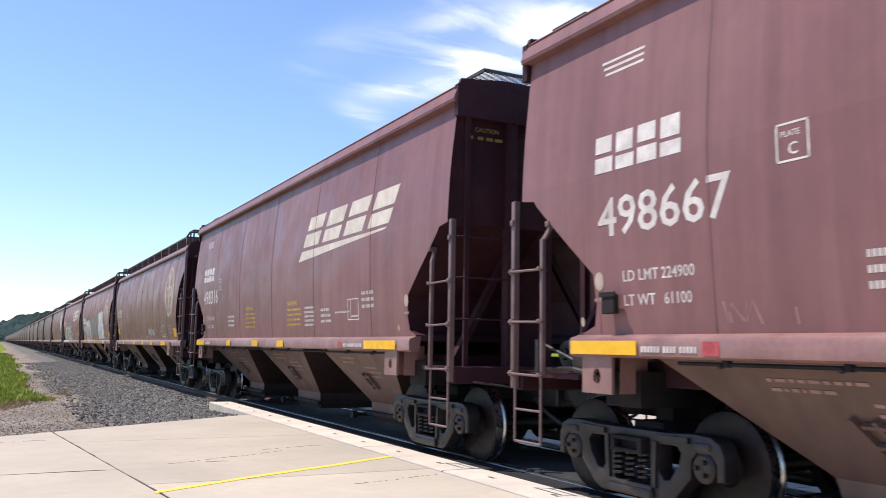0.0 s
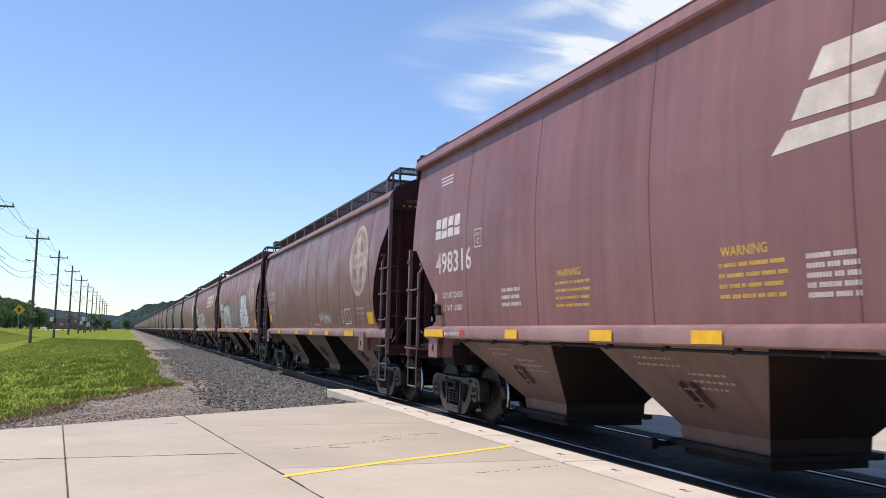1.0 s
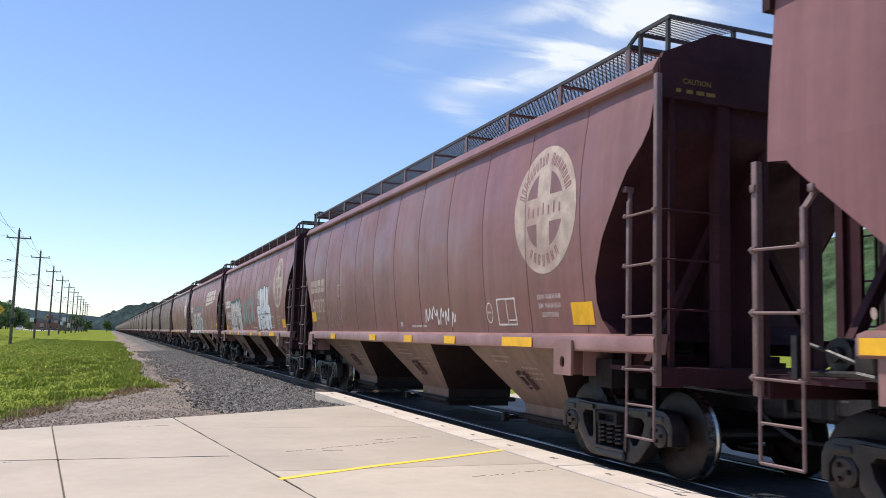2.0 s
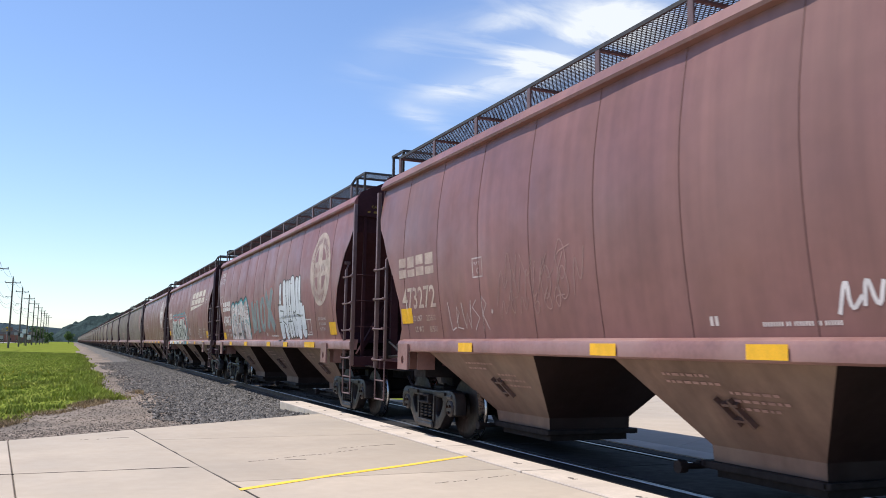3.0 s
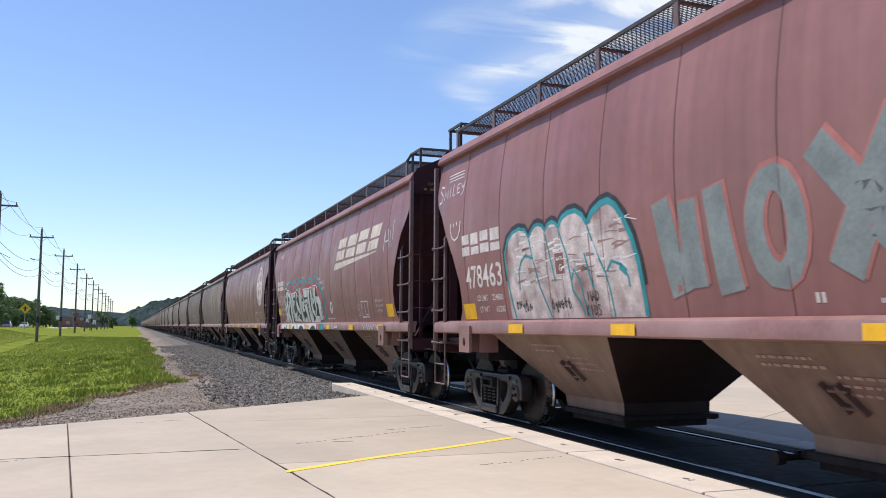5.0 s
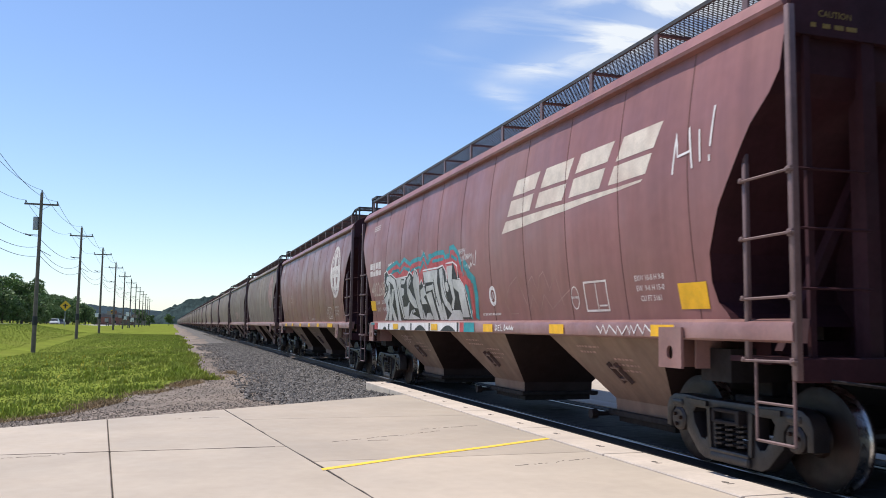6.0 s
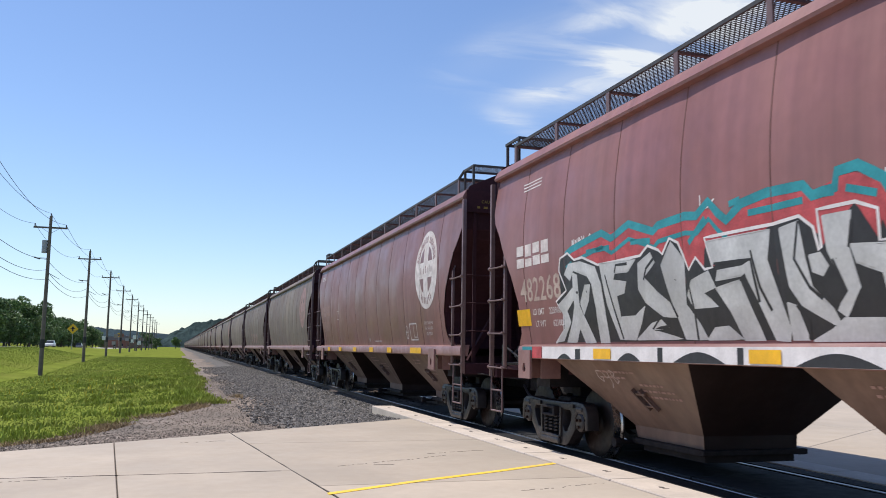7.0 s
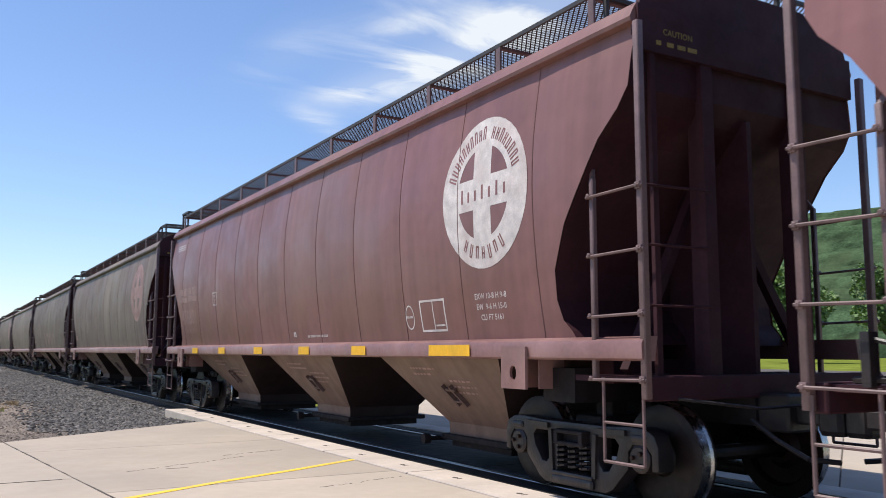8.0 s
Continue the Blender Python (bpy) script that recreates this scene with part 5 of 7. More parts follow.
car_a = hopper_car("flat", START - P_FLAT, "brown smooth-sided covered grain hopper car with white stencils")
flat_marks(car_a, "498667", "224900", "61100")
k = Decal(FLAT, 0.006)
for yy, zz0, zz1 in ((11.0, 1.60, 1.95), (11.9, 1.60, 1.72), (12.5, 1.62, 1.70), (9.8, 1.58, 1.8)):
    k.stroke([(yy, zz0), (yy + 0.02, zz1)], 0.015)
k.stroke(zigzag(12.6, 12.2, 1.62, 1.78, 7, 3), 0.015).put("scratch", M["ghost"], car_a)

car_b = hopper_car("flat", START, "brown smooth-sided covered grain hopper car with large cream logo")
flat_marks(car_b, "498316", "224200", "61800", 12.32)
railway_logo(FLAT, car_b, 5.72, 1.70, 2.92, 3.66)

car_c = hopper_car("round", START + P_FLAT, "dull brown curve-sided hopper car with faded round emblem", tail_sill=False, paint=M["paint_dull"], ladder=0.485)
round_marks(car_c, "473272", "225500", "60500", M["cream_thin"], M["cream_thin"], top_y=None, spots=((3.35, 2.48), (5.47, 5.03), (7.45, 7.02), (9.65, 9.2), (12.89, 12.45)))
# tags in thin chalk
k = Decal(ROUND, 0.008)
scrawl(k, 6.66, 5.25, 1.58, 1.95, 6, 5, 0.035)
k.put("graffiti_tag", M["chalk"], car_c, "short white spray tag")
k = Decal(ROUND, 0.008)
k.stroke([(13.42, 2.02), (13.36, 1.62), (13.22, 1.66)], 0.022).stroke([(13.18, 1.72), (13.05, 1.86), (13.12, 1.95), (13.15, 1.66), (12.98, 1.64)], 0.02)
k.stroke([(12.96, 2.0), (12.88, 1.64), (12.80, 1.85), (12.72, 1.64), (12.66, 2.02)], 0.02).stroke([(12.50, 2.02), (12.62, 1.92), (12.44, 1.78), (12.60, 1.62)], 0.02)
k.stroke([(12.36, 1.60), (12.34, 2.06), (12.20, 1.96), (12.34, 1.82), (12.18, 1.62)], 0.022).stroke([(12.06, 1.86), (12.02, 1.84)], 0.05)
k.put("graffiti_tag", M["chalk_thin"], car_c, "thin white spray scrawl")
k = Decal(ROUND, 0.008)
scrawl(k, 11.85, 9.7, 1.85, 2.50, 6, 77, 0.015)
scrawl(k, 11.6, 10.0, 1.95, 2.62, 4, 78, 0.013)
scrawl(k, 11.8, 10.2, 1.75, 2.1, 6, 79, 0.013)
k.put("graffiti_tag", M["ghost"], car_c, "faint pale spray scrawl")

car_d = hopper_car("round", START + P_FLAT + P_ROUND, "red-brown hopper car covered in bubble-letter graffiti", ladder=0.485)
round_marks(car_d, "478463", "224800", "61200", M["white"], M["cream_thin"], ybig=15.17, zbig=2.49, tape=(15.32, 1.52), plate=False, spots=[(3.35, 2.48), (5.47, 5.03), (7.45, 7.02), (10.76, 10.30), (13.38, 12.94)])


# five swollen letters: whitewashed fill, teal outline, black shadow outside it
ARCHES = [([(13.43, 1.52), (13.53, 2.0), (13.57, 2.40), (13.44, 2.58), (13.25, 2.67), (13.06, 2.70), (12.88, 2.67), (12.77, 2.55)], 0.045),
          ([(12.77, 2.56), (12.70, 2.63), (12.60, 2.69), (12.50, 2.70), (12.40, 2.67), (12.34, 2.60)], 0.045),
          ([(12.33, 2.60), (12.26, 2.66), (12.13, 2.69), (12.02, 2.66), (11.96, 2.60)], 0.045),
          ([(11.95, 2.61), (11.86, 2.70), (11.70, 2.75), (11.52, 2.75), (11.37, 2.68), (11.27, 2.57)], 0.06),
          ([(11.25, 2.58), (11.16, 2.68), (10.98, 2.76), (10.81, 2.77), (10.66, 2.70), (10.52, 2.55), (10.38, 2.33), (10.30, 2.08), (10.27, 1.80), (10.28, 1.52)], 0.075)]
for pts, w in ARCHES:
    low = [(pts[0][0], 1.515), (pts[-1][0], 1.515)]
    crown = pts[1:] if pts[0][1] < 1.6 else pts
    Decal(ROUND, 0.008).fill(low if pts[0][1] > 1.6 else [(13.57, 1.515), low[1]], crown if crown[-1][1] > 1.6 else crown[:-1], 0.08).put("graffiti_fill", M["milky"], car_d)
    Decal(ROUND, 0.010).stroke([(a + (0.03 if a > 13 else -0.03 if a < 10.6 else 0.0), b + 0.035) for a, b in pts if b > 1.6], w + 0.045).put("graffiti_outline", M["black"], car_d)
    Decal(ROUND, 0.012).stroke(pts, w).put("graffiti_outline", M["teal"], car_d)
k = Decal(ROUND, 0.014)
for pts in ([(13.17, 1.90), (13.14, 2.14), (13.04, 2.27), (12.90, 2.34), (12.70, 2.28), (12.58, 1.90), (12.38, 1.53)], [(12.77, 2.53), (12.70, 2.28)], [(12.33, 2.56), (12.21, 2.19), (12.15, 1.96)],
            [(11.96, 2.58), (11.79, 2.26), (11.74, 1.95), (11.73, 1.83), (11.60, 1.69), (11.54, 1.55)], [(11.74, 1.95), (11.65, 2.08), (11.53, 1.93), (11.50, 1.71), (11.40, 1.52)],
            [(11.27, 2.55), (11.13, 2.25), (10.98, 2.0), (10.92, 1.77), (10.90, 1.52)], [(10.94, 2.02), (10.82, 2.12), (10.64, 2.07), (10.52, 1.94), (10.51, 1.83)], [(11.38, 2.25), (11.26, 1.83)]):
    k.stroke(pts, 0.032)
k.stroke([(10.66, 2.06), (10.54, 1.98)], 0.08)
k.put("graffiti_outline", M["teal"], car_d)
rb = random.Random(33)
k, k2 = Decal(ROUND, 0.0105), Decal(ROUND, 0.0115)
for i in range(60):
    y, z = rb.uniform(10.55, 13.35), rb.uniform(1.95, 2.56)
    (k if i % 2 else k2).stroke([(y, z), (y - rb.uniform(0.06, 0.16), z + rb.uniform(-0.02, 0.03)), (y - rb.uniform(0.18, 0.34), z + rb.uniform(-0.03, 0.04))], rb.uniform(0.015, 0.05), 0.01)
k.put("graffiti_fill", M["ghost"], car_d)
k2.put("graffiti_fill", M["chalk"], car_d)
Decal(ROUND, 0.0155).stroke([(11.20, 2.36), (11.11, 2.16)], 0.05).stroke([(13.02, 2.62), (12.84, 2.60)], 0.035).stroke([(12.72, 2.46), (12.66, 2.24)], 0.03).stroke([(12.2, 2.64), (12.04, 2.63)], 0.03).put("graffiti_fill", M["wash"], car_d)
Decal(ROUND, 0.012).rect(11.86, 12.12, 2.03, 2.31).put("plate_patch", M["paint"], car_d, "unpainted square round the stencil")
k = Decal(ROUND, 0.015)
frame_box(k, 12.12, 11.86, 2.03, 2.31, 0.014)
k.words("PLATE", 12.08, 2.21, 0.042).words("C", 12.02, 2.08, 0.08).put("plate_stencil", M["white"], car_d)

# quick hand lettering, each sign in a unit square
HAND = {"S": [[(0.8, 0.9), (0.3, 1.0), (0.15, 0.75), (0.7, 0.45), (0.6, 0.1), (0.1, 0.05)]], "M": [[(0.05, 0), (0.2, 0.95), (0.5, 0.35), (0.8, 0.95), (0.95, 0)]], "I": [[(0.5, 0), (0.5, 1)]],
        "L": [[(0.25, 1.1), (0.2, 0), (0.75, 0.05)]], "E": [[(0.75, 0.9), (0.2, 0.85), (0.2, 0.05), (0.8, 0.05)], [(0.2, 0.5), (0.65, 0.5)]], "Y": [[(0.1, 0.8), (0.3, 0.4), (0.7, 0.5)], [(0.8, 0.9), (0.6, 0.0), (0.2, -0.35)]],
        "A": [[(0.05, 0), (0.45, 1), (0.85, 0)], [(0.2, 0.4), (0.75, 0.42)]], "D": [[(0.2, 0), (0.2, 1), (0.7, 0.8), (0.8, 0.35), (0.2, 0)]], "K": [[(0.2, 0), (0.2, 1)], [(0.8, 0.95), (0.2, 0.45), (0.85, 0)]],
        "H": [[(0.15, 0), (0.2, 1)], [(0.75, 0), (0.8, 1)], [(0.2, 0.5), (0.8, 0.5)]], "P": [[(0.2, 0), (0.2, 1), (0.75, 0.9), (0.7, 0.55), (0.2, 0.45)]], "B": [[(0.2, 0), (0.2, 1), (0.7, 0.8), (0.3, 0.52), (0.75, 0.25), (0.2, 0)]],
        "R": [[(0.2, 0), (0.2, 1), (0.75, 0.8), (0.2, 0.5), (0.8, 0)]], "T": [[(0.05, 0.95), (0.9, 1)], [(0.5, 0.95), (0.45, 0)]]}


def by_hand(k, word, y, z, h, step, w, rise=0.0):
    for i, ch in enumerate(word):
        for line in HAND[ch]:
            k.stroke([(y - (i + a) * step, z + b * h + rise * (i + a)) for a, b in line], w)
    return k


k = Decal(ROUND, 0.0155)
scrawl(k, 13.36, 12.88, 1.60, 1.76, 5, 134, 0.018)
scrawl(k, 12.34, 11.82, 1.60, 1.76, 6, 124, 0.018)
by_hand(k, "MAD", 11.42, 1.70, 0.12, 0.085, 0.016)
by_hand(k, "KIDS", 11.50, 1.54, 0.12, 0.085, 0.016)
k.put("graffiti_tag", M["black"], car_d, "small black marker tags")
# chalk smile and word near the rear edge
k = Decal(ROUND, 0.008)
k.stroke([(15.63, 3.06), (15.64, 2.93), (15.57, 2.82), (15.46, 2.77), (15.33, 2.81), (15.25, 2.92), (15.22, 3.06)], 0.03).stroke([(15.51, 3.05), (15.50, 2.99)], 0.03).stroke([(15.38, 3.06), (15.37, 3.0)], 0.03)
by_hand(k, "S", 16.28, 3.44, 0.30, 0.26, 0.03)
by_hand(k, "MILEY", 16.02, 3.48, 0.17, 0.18, 0.024, 0.012)
k.put("graffiti_tag", M["chalk"], car_d, "white chalk word and smile")
# the middle lettering: pale teal letters, then the big white throw-up
for i, lines in enumerate((
        [[(9.86, 2.63), (9.64, 1.72)], [(9.44, 2.58), (9.40, 1.77)]],
        [[(9.05, 2.65), (8.92, 1.71)]],
        [[(8.32 + 0.24 * math.cos(j * 0.42), 2.22 + 0.40 * math.sin(j * 0.42)) for j in range(16)]],
        [[(7.85, 2.80), (6.95, 1.80)], [(7.06, 2.87), (7.66, 1.82)]])):
    k, k2 = Decal(ROUND, 0.010), Decal(ROUND, 0.008)
    for pts in lines:
        k.stroke(pts, 0.27 if i != 2 else 0.22, 0.33 if i != 2 else 0.22)
        k2.stroke([(a - 0.02, b + 0.02) for a, b in pts], 0.33 if i != 2 else 0.28, 0.38 if i != 2 else 0.28)
    k.put("graffiti_letter", M["teal_pale"], car_d, "pale blue-green spray letter")
    k2.put("graffiti_outline", M["pink"], car_d)
tops = [((6.02, 2.86), (6.09, 2.30), 0.20), ((5.64, 2.89), (5.58, 2.2), 0.28), ((5.31, 2.89), (5.26, 2.2), 0.22), ((5.06, 2.89), (5.05, 2.2), 0.20), ((4.72, 2.88), (4.63, 2.1), 0.42), ((4.31, 2.91), (4.33, 2.2), 0.22), ((4.05, 2.92), (4.09, 2.2), 0.22)]
lows = [((6.06, 2.36), (5.98, 1.66), 0.42), ((5.60, 2.1), (5.48, 1.64), 0.36), ((5.21, 2.1), (5.11, 1.65), 0.27), ((4.92, 2.1), (4.87, 1.66), 0.26), ((4.59, 2.1), (4.58, 1.67), 0.27), ((4.25, 2.1), (4.26, 1.66), 0.36), ((3.86, 2.26), (3.77, 1.72), 0.44)]
k, k2 = Decal(ROUND, 0.011), Decal(ROUND, 0.008)
for (a, b), (c, e), w in tops + lows:
    cap = w / 2
    f = 1 if (a, b) in [p[0] for p in tops] else -1
    tip = (a, b) if f == 1 else (c, e)
    for j in range(3):
        r0 = cap * math.cos(j * 0.5)
        k.poly([(tip[0] + r0, tip[1] + f * cap * 0.8 * math.sin(j * 0.5)), (tip[0] + cap * math.cos(j * 0.5 + 0.5), tip[1] + f * cap * 0.8 * math.sin(j * 0.5 + 0.5)), (tip[0] - cap * math.cos(j * 0.5 + 0.5), tip[1] + f * cap * 0.8 * math.sin(j * 0.5 + 0.5)), (tip[0] - r0, tip[1] + f * cap * 0.8 * math.sin(j * 0.5))])
    k.stroke([(a, b), (c, e)], w)
    arc = [(tip[0] + (cap + 0.012) * math.cos(math.pi * j / 8), tip[1] + f * (cap * 0.8 + 0.012) * math.sin(math.pi * j / 8)) for j in range(9)]
    far = (c, e) if f == 1 else (a, b)
    k2.stroke([(far[0] + cap + 0.01, far[1])] + arc + [(far[0] - cap - 0.01, far[1])], 0.034)
k.fill([(3.72, 1.83), (6.26, 1.92)], [(3.80, 2.36), (6.28, 2.36)])
k.put("graffiti_letter", M["wash"], car_d, "big white spray throw-up")
k2.put("graffiti_outline", M["black"], car_d)
k = Decal(ROUND, 0.014)
for pts in ([(6.12, 2.24), (5.72, 2.22), (5.87, 1.98), (5.54, 1.88), (5.39, 1.57)], [(6.34, 2.40), (5.98, 2.39)], [(5.44, 2.85), (5.42, 2.42), (5.31, 1.96), (5.28, 1.62)],
            [(4.46, 2.85), (4.42, 2.21), (4.65, 2.12), (4.46, 1.96)], [(4.33, 2.10), (4.03, 2.05), (3.95, 1.72)], [(6.26, 1.95), (6.03, 1.95)], [(5.31, 1.96), (4.85, 1.95)],
            [(4.07, 2.42), (3.84, 2.38)], [(5.18, 2.88), (5.12, 2.3), (5.0, 1.65)], [(4.94, 2.8), (4.86, 2.2), (4.74, 1.65)], [(4.2, 2.85), (4.2, 2.4)]):
    k.stroke(pts, 0.026)
k.stroke(zigzag(4.72, 4.46, 2.06, 2.18, 6, 71), 0.03).stroke(zigzag(6.16, 5.98, 2.5, 2.62, 5, 72), 0.022)
for zz in (1.98, 2.08, 2.18, 2.30):
    k.rect(5.03, 5.12, zz, zz + 0.03)
k.put("graffiti_outline", M["black"], car_d)

car_e = hopper_car("round", START + P_FLAT + 2 * P_ROUND, "red-brown hopper car with silver block-letter graffiti and cream logo", tail_sill=False)
round_marks(car_e, "482268", "223900", "62100", M["white"], None, True, ybig=15.33, zbig=2.62, tape=(15.46, 1.77), zmark=2.62, number_mat=M["cream_thin"], top_y=15.25, plate=False, spots=((2.05, 1.62), (4.55, 4.12), (7.06, 6.64), (9.95, 9.53), (12.88, 12.45)))
# silver piece: red and teal backing, black shadow, silver letters
LEAD = [(14.24, 1.52), (13.94, 1.68), (13.88, 1.90), (14.05, 2.07), (13.73, 2.20), (13.89, 2.47), (13.84, 2.63), (13.61, 2.68), (13.41, 2.57), (13.18, 2.58), (12.81, 2.46)]
EDGE = LEAD[5:] + [(12.78, 2.45), (11.79, 2.46), (11.62, 2.55), (11.41, 2.48), (11.35, 2.43), (11.20, 2.58), (11.06, 2.52), (10.91, 2.23), (10.77, 2.34), (10.63, 2.21)]
EDGE += [(10.50, 2.22), (10.59, 2.51), (9.62, 2.51), (9.28, 2.53), (9.13, 2.42), (9.09, 2.23), (9.06, 2.25), (9.07, 2.55), (8.67, 2.55), (8.47, 2.47), (8.48, 2.24), (8.38, 2.24), (8.18, 2.08), (8.05, 1.83), (8.00, 1.56)]
RED = [(13.77, 2.62), (13.58, 2.68), (12.66, 2.79), (12.08, 2.82), (11.50, 2.71), (10.92, 2.74), (10.51, 2.78), (10.27, 2.66), (9.91, 2.76), (9.18, 2.73), (9.08, 2.70), (8.81, 2.77), (8.63, 2.77), (8.39, 2.63), (8.30, 2.55), (8.12, 2.38)]
CREST = [(13.68, 2.66), (13.49, 2.71), (12.66, 2.82), (12.44, 2.73), (12.01, 2.84), (11.50, 2.69), (11.40, 2.74), (10.92, 2.77), (10.71, 2.74), (10.50, 2.85), (10.36, 2.72), (10.23, 2.63), (10.00, 2.75), (9.66, 2.79), (9.21, 2.77), (9.11, 2.67), (8.86, 2.69), (8.83, 2.81), (8.62, 2.82), (8.39, 2.68), (8.30, 2.52), (8.18, 2.28)]
LOW = [(13.85, 1.53), (8.0, 1.53)]
Decal(ROUND, 0.007).fill([(y, min(z, 2.2)) for y, z in EDGE], RED, 0.06).put("graffiti_fill", M["red"], car_e)
k = Decal(ROUND, 0.0095).stroke(CREST, 0.09).stroke([(y, z - 0.17) for y, z in CREST[:12]], 0.05)
for pts in ([(9.92, 2.65), (9.22, 2.65)], [(8.75, 2.67), (8.46, 2.58)], [(10.87, 2.49), (10.56, 2.70)], [(11.98, 2.63), (11.56, 2.60)], [(13.06, 2.63), (12.48, 2.63)], [(9.05, 2.67), (8.87, 2.66)], [(10.18, 2.77), (10.02, 2.79)]):
    k.stroke(pts, 0.06)
k.put("graffiti_fill", M["teal"], car_e)
Decal(ROUND, 0.008).stroke([(8.13, 2.50), (7.95, 2.40), (7.86, 2.27), (7.62, 2.17), (7.58, 1.90), (7.70, 1.53)], 0.17, 0.15).stroke([(8.10, 2.12), (7.99, 1.97), (8.02, 1.53)], 0.12).put("graffiti_fill", M["teal"], car_e)
Decal(ROUND, 0.0095).stroke([(8.36, 2.44), (8.24, 2.26), (7.84, 2.13), (7.79, 1.84), (7.87, 1.53)], 0.15, 0.13).put("graffiti_fill", M["red"], car_e)
Decal(ROUND, 0.011).fill(LOW, EDGE, 0.04).poly(LEAD[:6] + [(LEAD[5][0] - 0.05, 1.53)]).put("graffiti_shadow", M["black"], car_e)
Decal(ROUND, 0.0125).stroke(LEAD[:6] + EDGE[1:], 0.03).put("graffiti_outline", M["chalk"], car_e)
LETTERS = {}
LETTERS["first"] = ([(13.75, 2.41), (13.59, 2.53), (13.25, 2.53), (12.86, 2.43), (12.75, 2.22), (12.72, 1.93), (12.72, 1.52), (12.95, 1.52), (12.93, 1.94), (12.98, 2.24), (13.08, 2.34), (13.46, 2.44), (13.58, 2.32)], [(13.99, 2.02), (13.52, 2.22), (13.50, 2.08), (13.77, 1.94), (13.70, 1.79), (13.98, 1.55), (14.21, 1.53), (13.90, 1.70), (13.86, 1.87)], [(13.49, 2.41), (13.36, 2.37), (13.37, 1.98), (13.23, 1.78), (13.07, 1.52), (13.35, 1.52), (13.45, 1.70), (13.60, 1.53), (13.89, 1.53), (13.63, 1.81), (13.52, 1.99)], [(13.34, 2.01), (13.16, 2.23), (13.02, 2.23), (13.10, 2.04), (13.27, 1.87)])
LETTERS["second"] = ([(12.74, 2.46), (11.90, 2.43), (12.09, 2.31), (12.41, 2.32), (12.45, 2.24), (12.15, 2.20), (12.22, 2.08), (12.41, 2.06), (12.38, 1.81), (12.03, 1.81), (11.80, 1.91), (11.93, 1.73), (12.11, 1.55), (12.47, 1.56), (12.64, 1.96)],)
LETTERS["third"] = ([(11.85, 2.38), (11.58, 2.47), (11.51, 2.36), (11.75, 2.22), (11.51, 2.04), (11.27, 1.90), (11.22, 1.77), (11.46, 1.79), (11.77, 1.95), (11.89, 2.10)], [(12.08, 1.55), (11.71, 1.72), (11.51, 1.75), (11.40, 1.67), (11.71, 1.65), (11.18, 1.55)],)
LETTERS["fourth"] = ([(11.39, 2.32), (11.18, 2.54), (10.98, 2.34), (11.03, 1.89), (10.84, 1.70), (10.74, 1.54), (11.12, 1.55), (11.20, 1.77), (11.31, 2.06)],)
LETTERS["fifth"] = ([(10.89, 2.12), (10.58, 2.19), (10.49, 2.03), (10.69, 1.99), (10.49, 1.85), (10.90, 1.85), (10.99, 1.98)], [(10.75, 1.54), (10.60, 1.65), (10.38, 1.66), (10.20, 1.54)],)
LETTERS["sixth"] = ([(10.57, 2.47), (9.66, 2.47), (9.73, 2.22), (9.56, 1.62), (9.59, 1.52), (9.76, 1.53), (9.91, 1.89), (10.03, 2.11), (10.48, 2.09), (10.43, 2.18), (10.06, 2.19), (9.94, 2.24), (10.49, 2.25)], [(10.49, 2.02), (10.12, 2.07), (10.04, 1.87), (9.90, 1.53), (10.18, 1.53), (10.31, 1.80)],)
LETTERS["seventh"] = ([(9.54, 2.46), (9.30, 2.49), (9.26, 2.18), (9.22, 1.95), (9.03, 1.77), (8.97, 1.64), (9.05, 1.65), (9.37, 1.81), (9.49, 1.97)], [(9.02, 2.49), (8.72, 2.49), (8.78, 2.22), (8.72, 1.92), (8.90, 1.70), (8.98, 1.75), (8.86, 1.90), (9.00, 2.22)], [(9.21, 2.20), (9.08, 2.21), (9.01, 2.10), (9.08, 2.03), (9.19, 2.07)], [(9.55, 1.84), (9.44, 1.81), (9.35, 1.53), (9.55, 1.53)], [(9.31, 1.52), (9.07, 1.61), (8.93, 1.69), (8.52, 1.68), (8.45, 1.60), (8.46, 1.52)],)
LETTERS["eighth"] = ([(8.76, 2.24), (8.39, 2.21), (8.20, 2.06), (8.10, 1.57), (8.43, 1.57), (8.49, 2.01), (8.72, 2.10)],)
for shapes in LETTERS.values():
    k = Decal(ROUND, 0.014)
    for pts in shapes:
        k.poly(pts)
        k.stroke(pts + pts[:1], 0.016)
    k.put("graffiti_letter", M["silver"], car_e, "silver spray-painted block letter")
k = Decal(ROUND, 0.017)
for pts in ([(12.63, 2.32), (12.49, 1.88), (12.39, 1.56)],
            [(12.41, 2.32), (12.37, 2.41), (12.09, 2.40)],
            [(11.76, 2.19), (11.69, 2.31), (11.53, 2.40)],
            [(11.34, 2.03), (11.20, 1.77)],
            [(10.94, 2.07), (10.90, 1.82), (10.91, 1.54)],
            [(11.52, 1.78), (11.71, 1.66), (11.40, 1.68)],
            [(10.48, 2.25), (9.94, 2.24), (9.89, 1.86)],
            [(10.12, 2.07), (10.03, 2.11)],
            [(9.93, 2.32), (9.86, 1.99), (9.75, 1.78)],
            [(9.30, 2.49), (9.39, 2.19), (9.25, 1.95), (9.12, 1.85)],
            [(8.96, 2.15), (8.86, 1.90), (8.99, 1.79)],
            [(8.78, 2.22), (8.72, 2.42)],
            [(9.44, 1.81), (9.32, 1.66), (9.35, 1.53)]):
    k.stroke(pts, 0.024, 0.034)
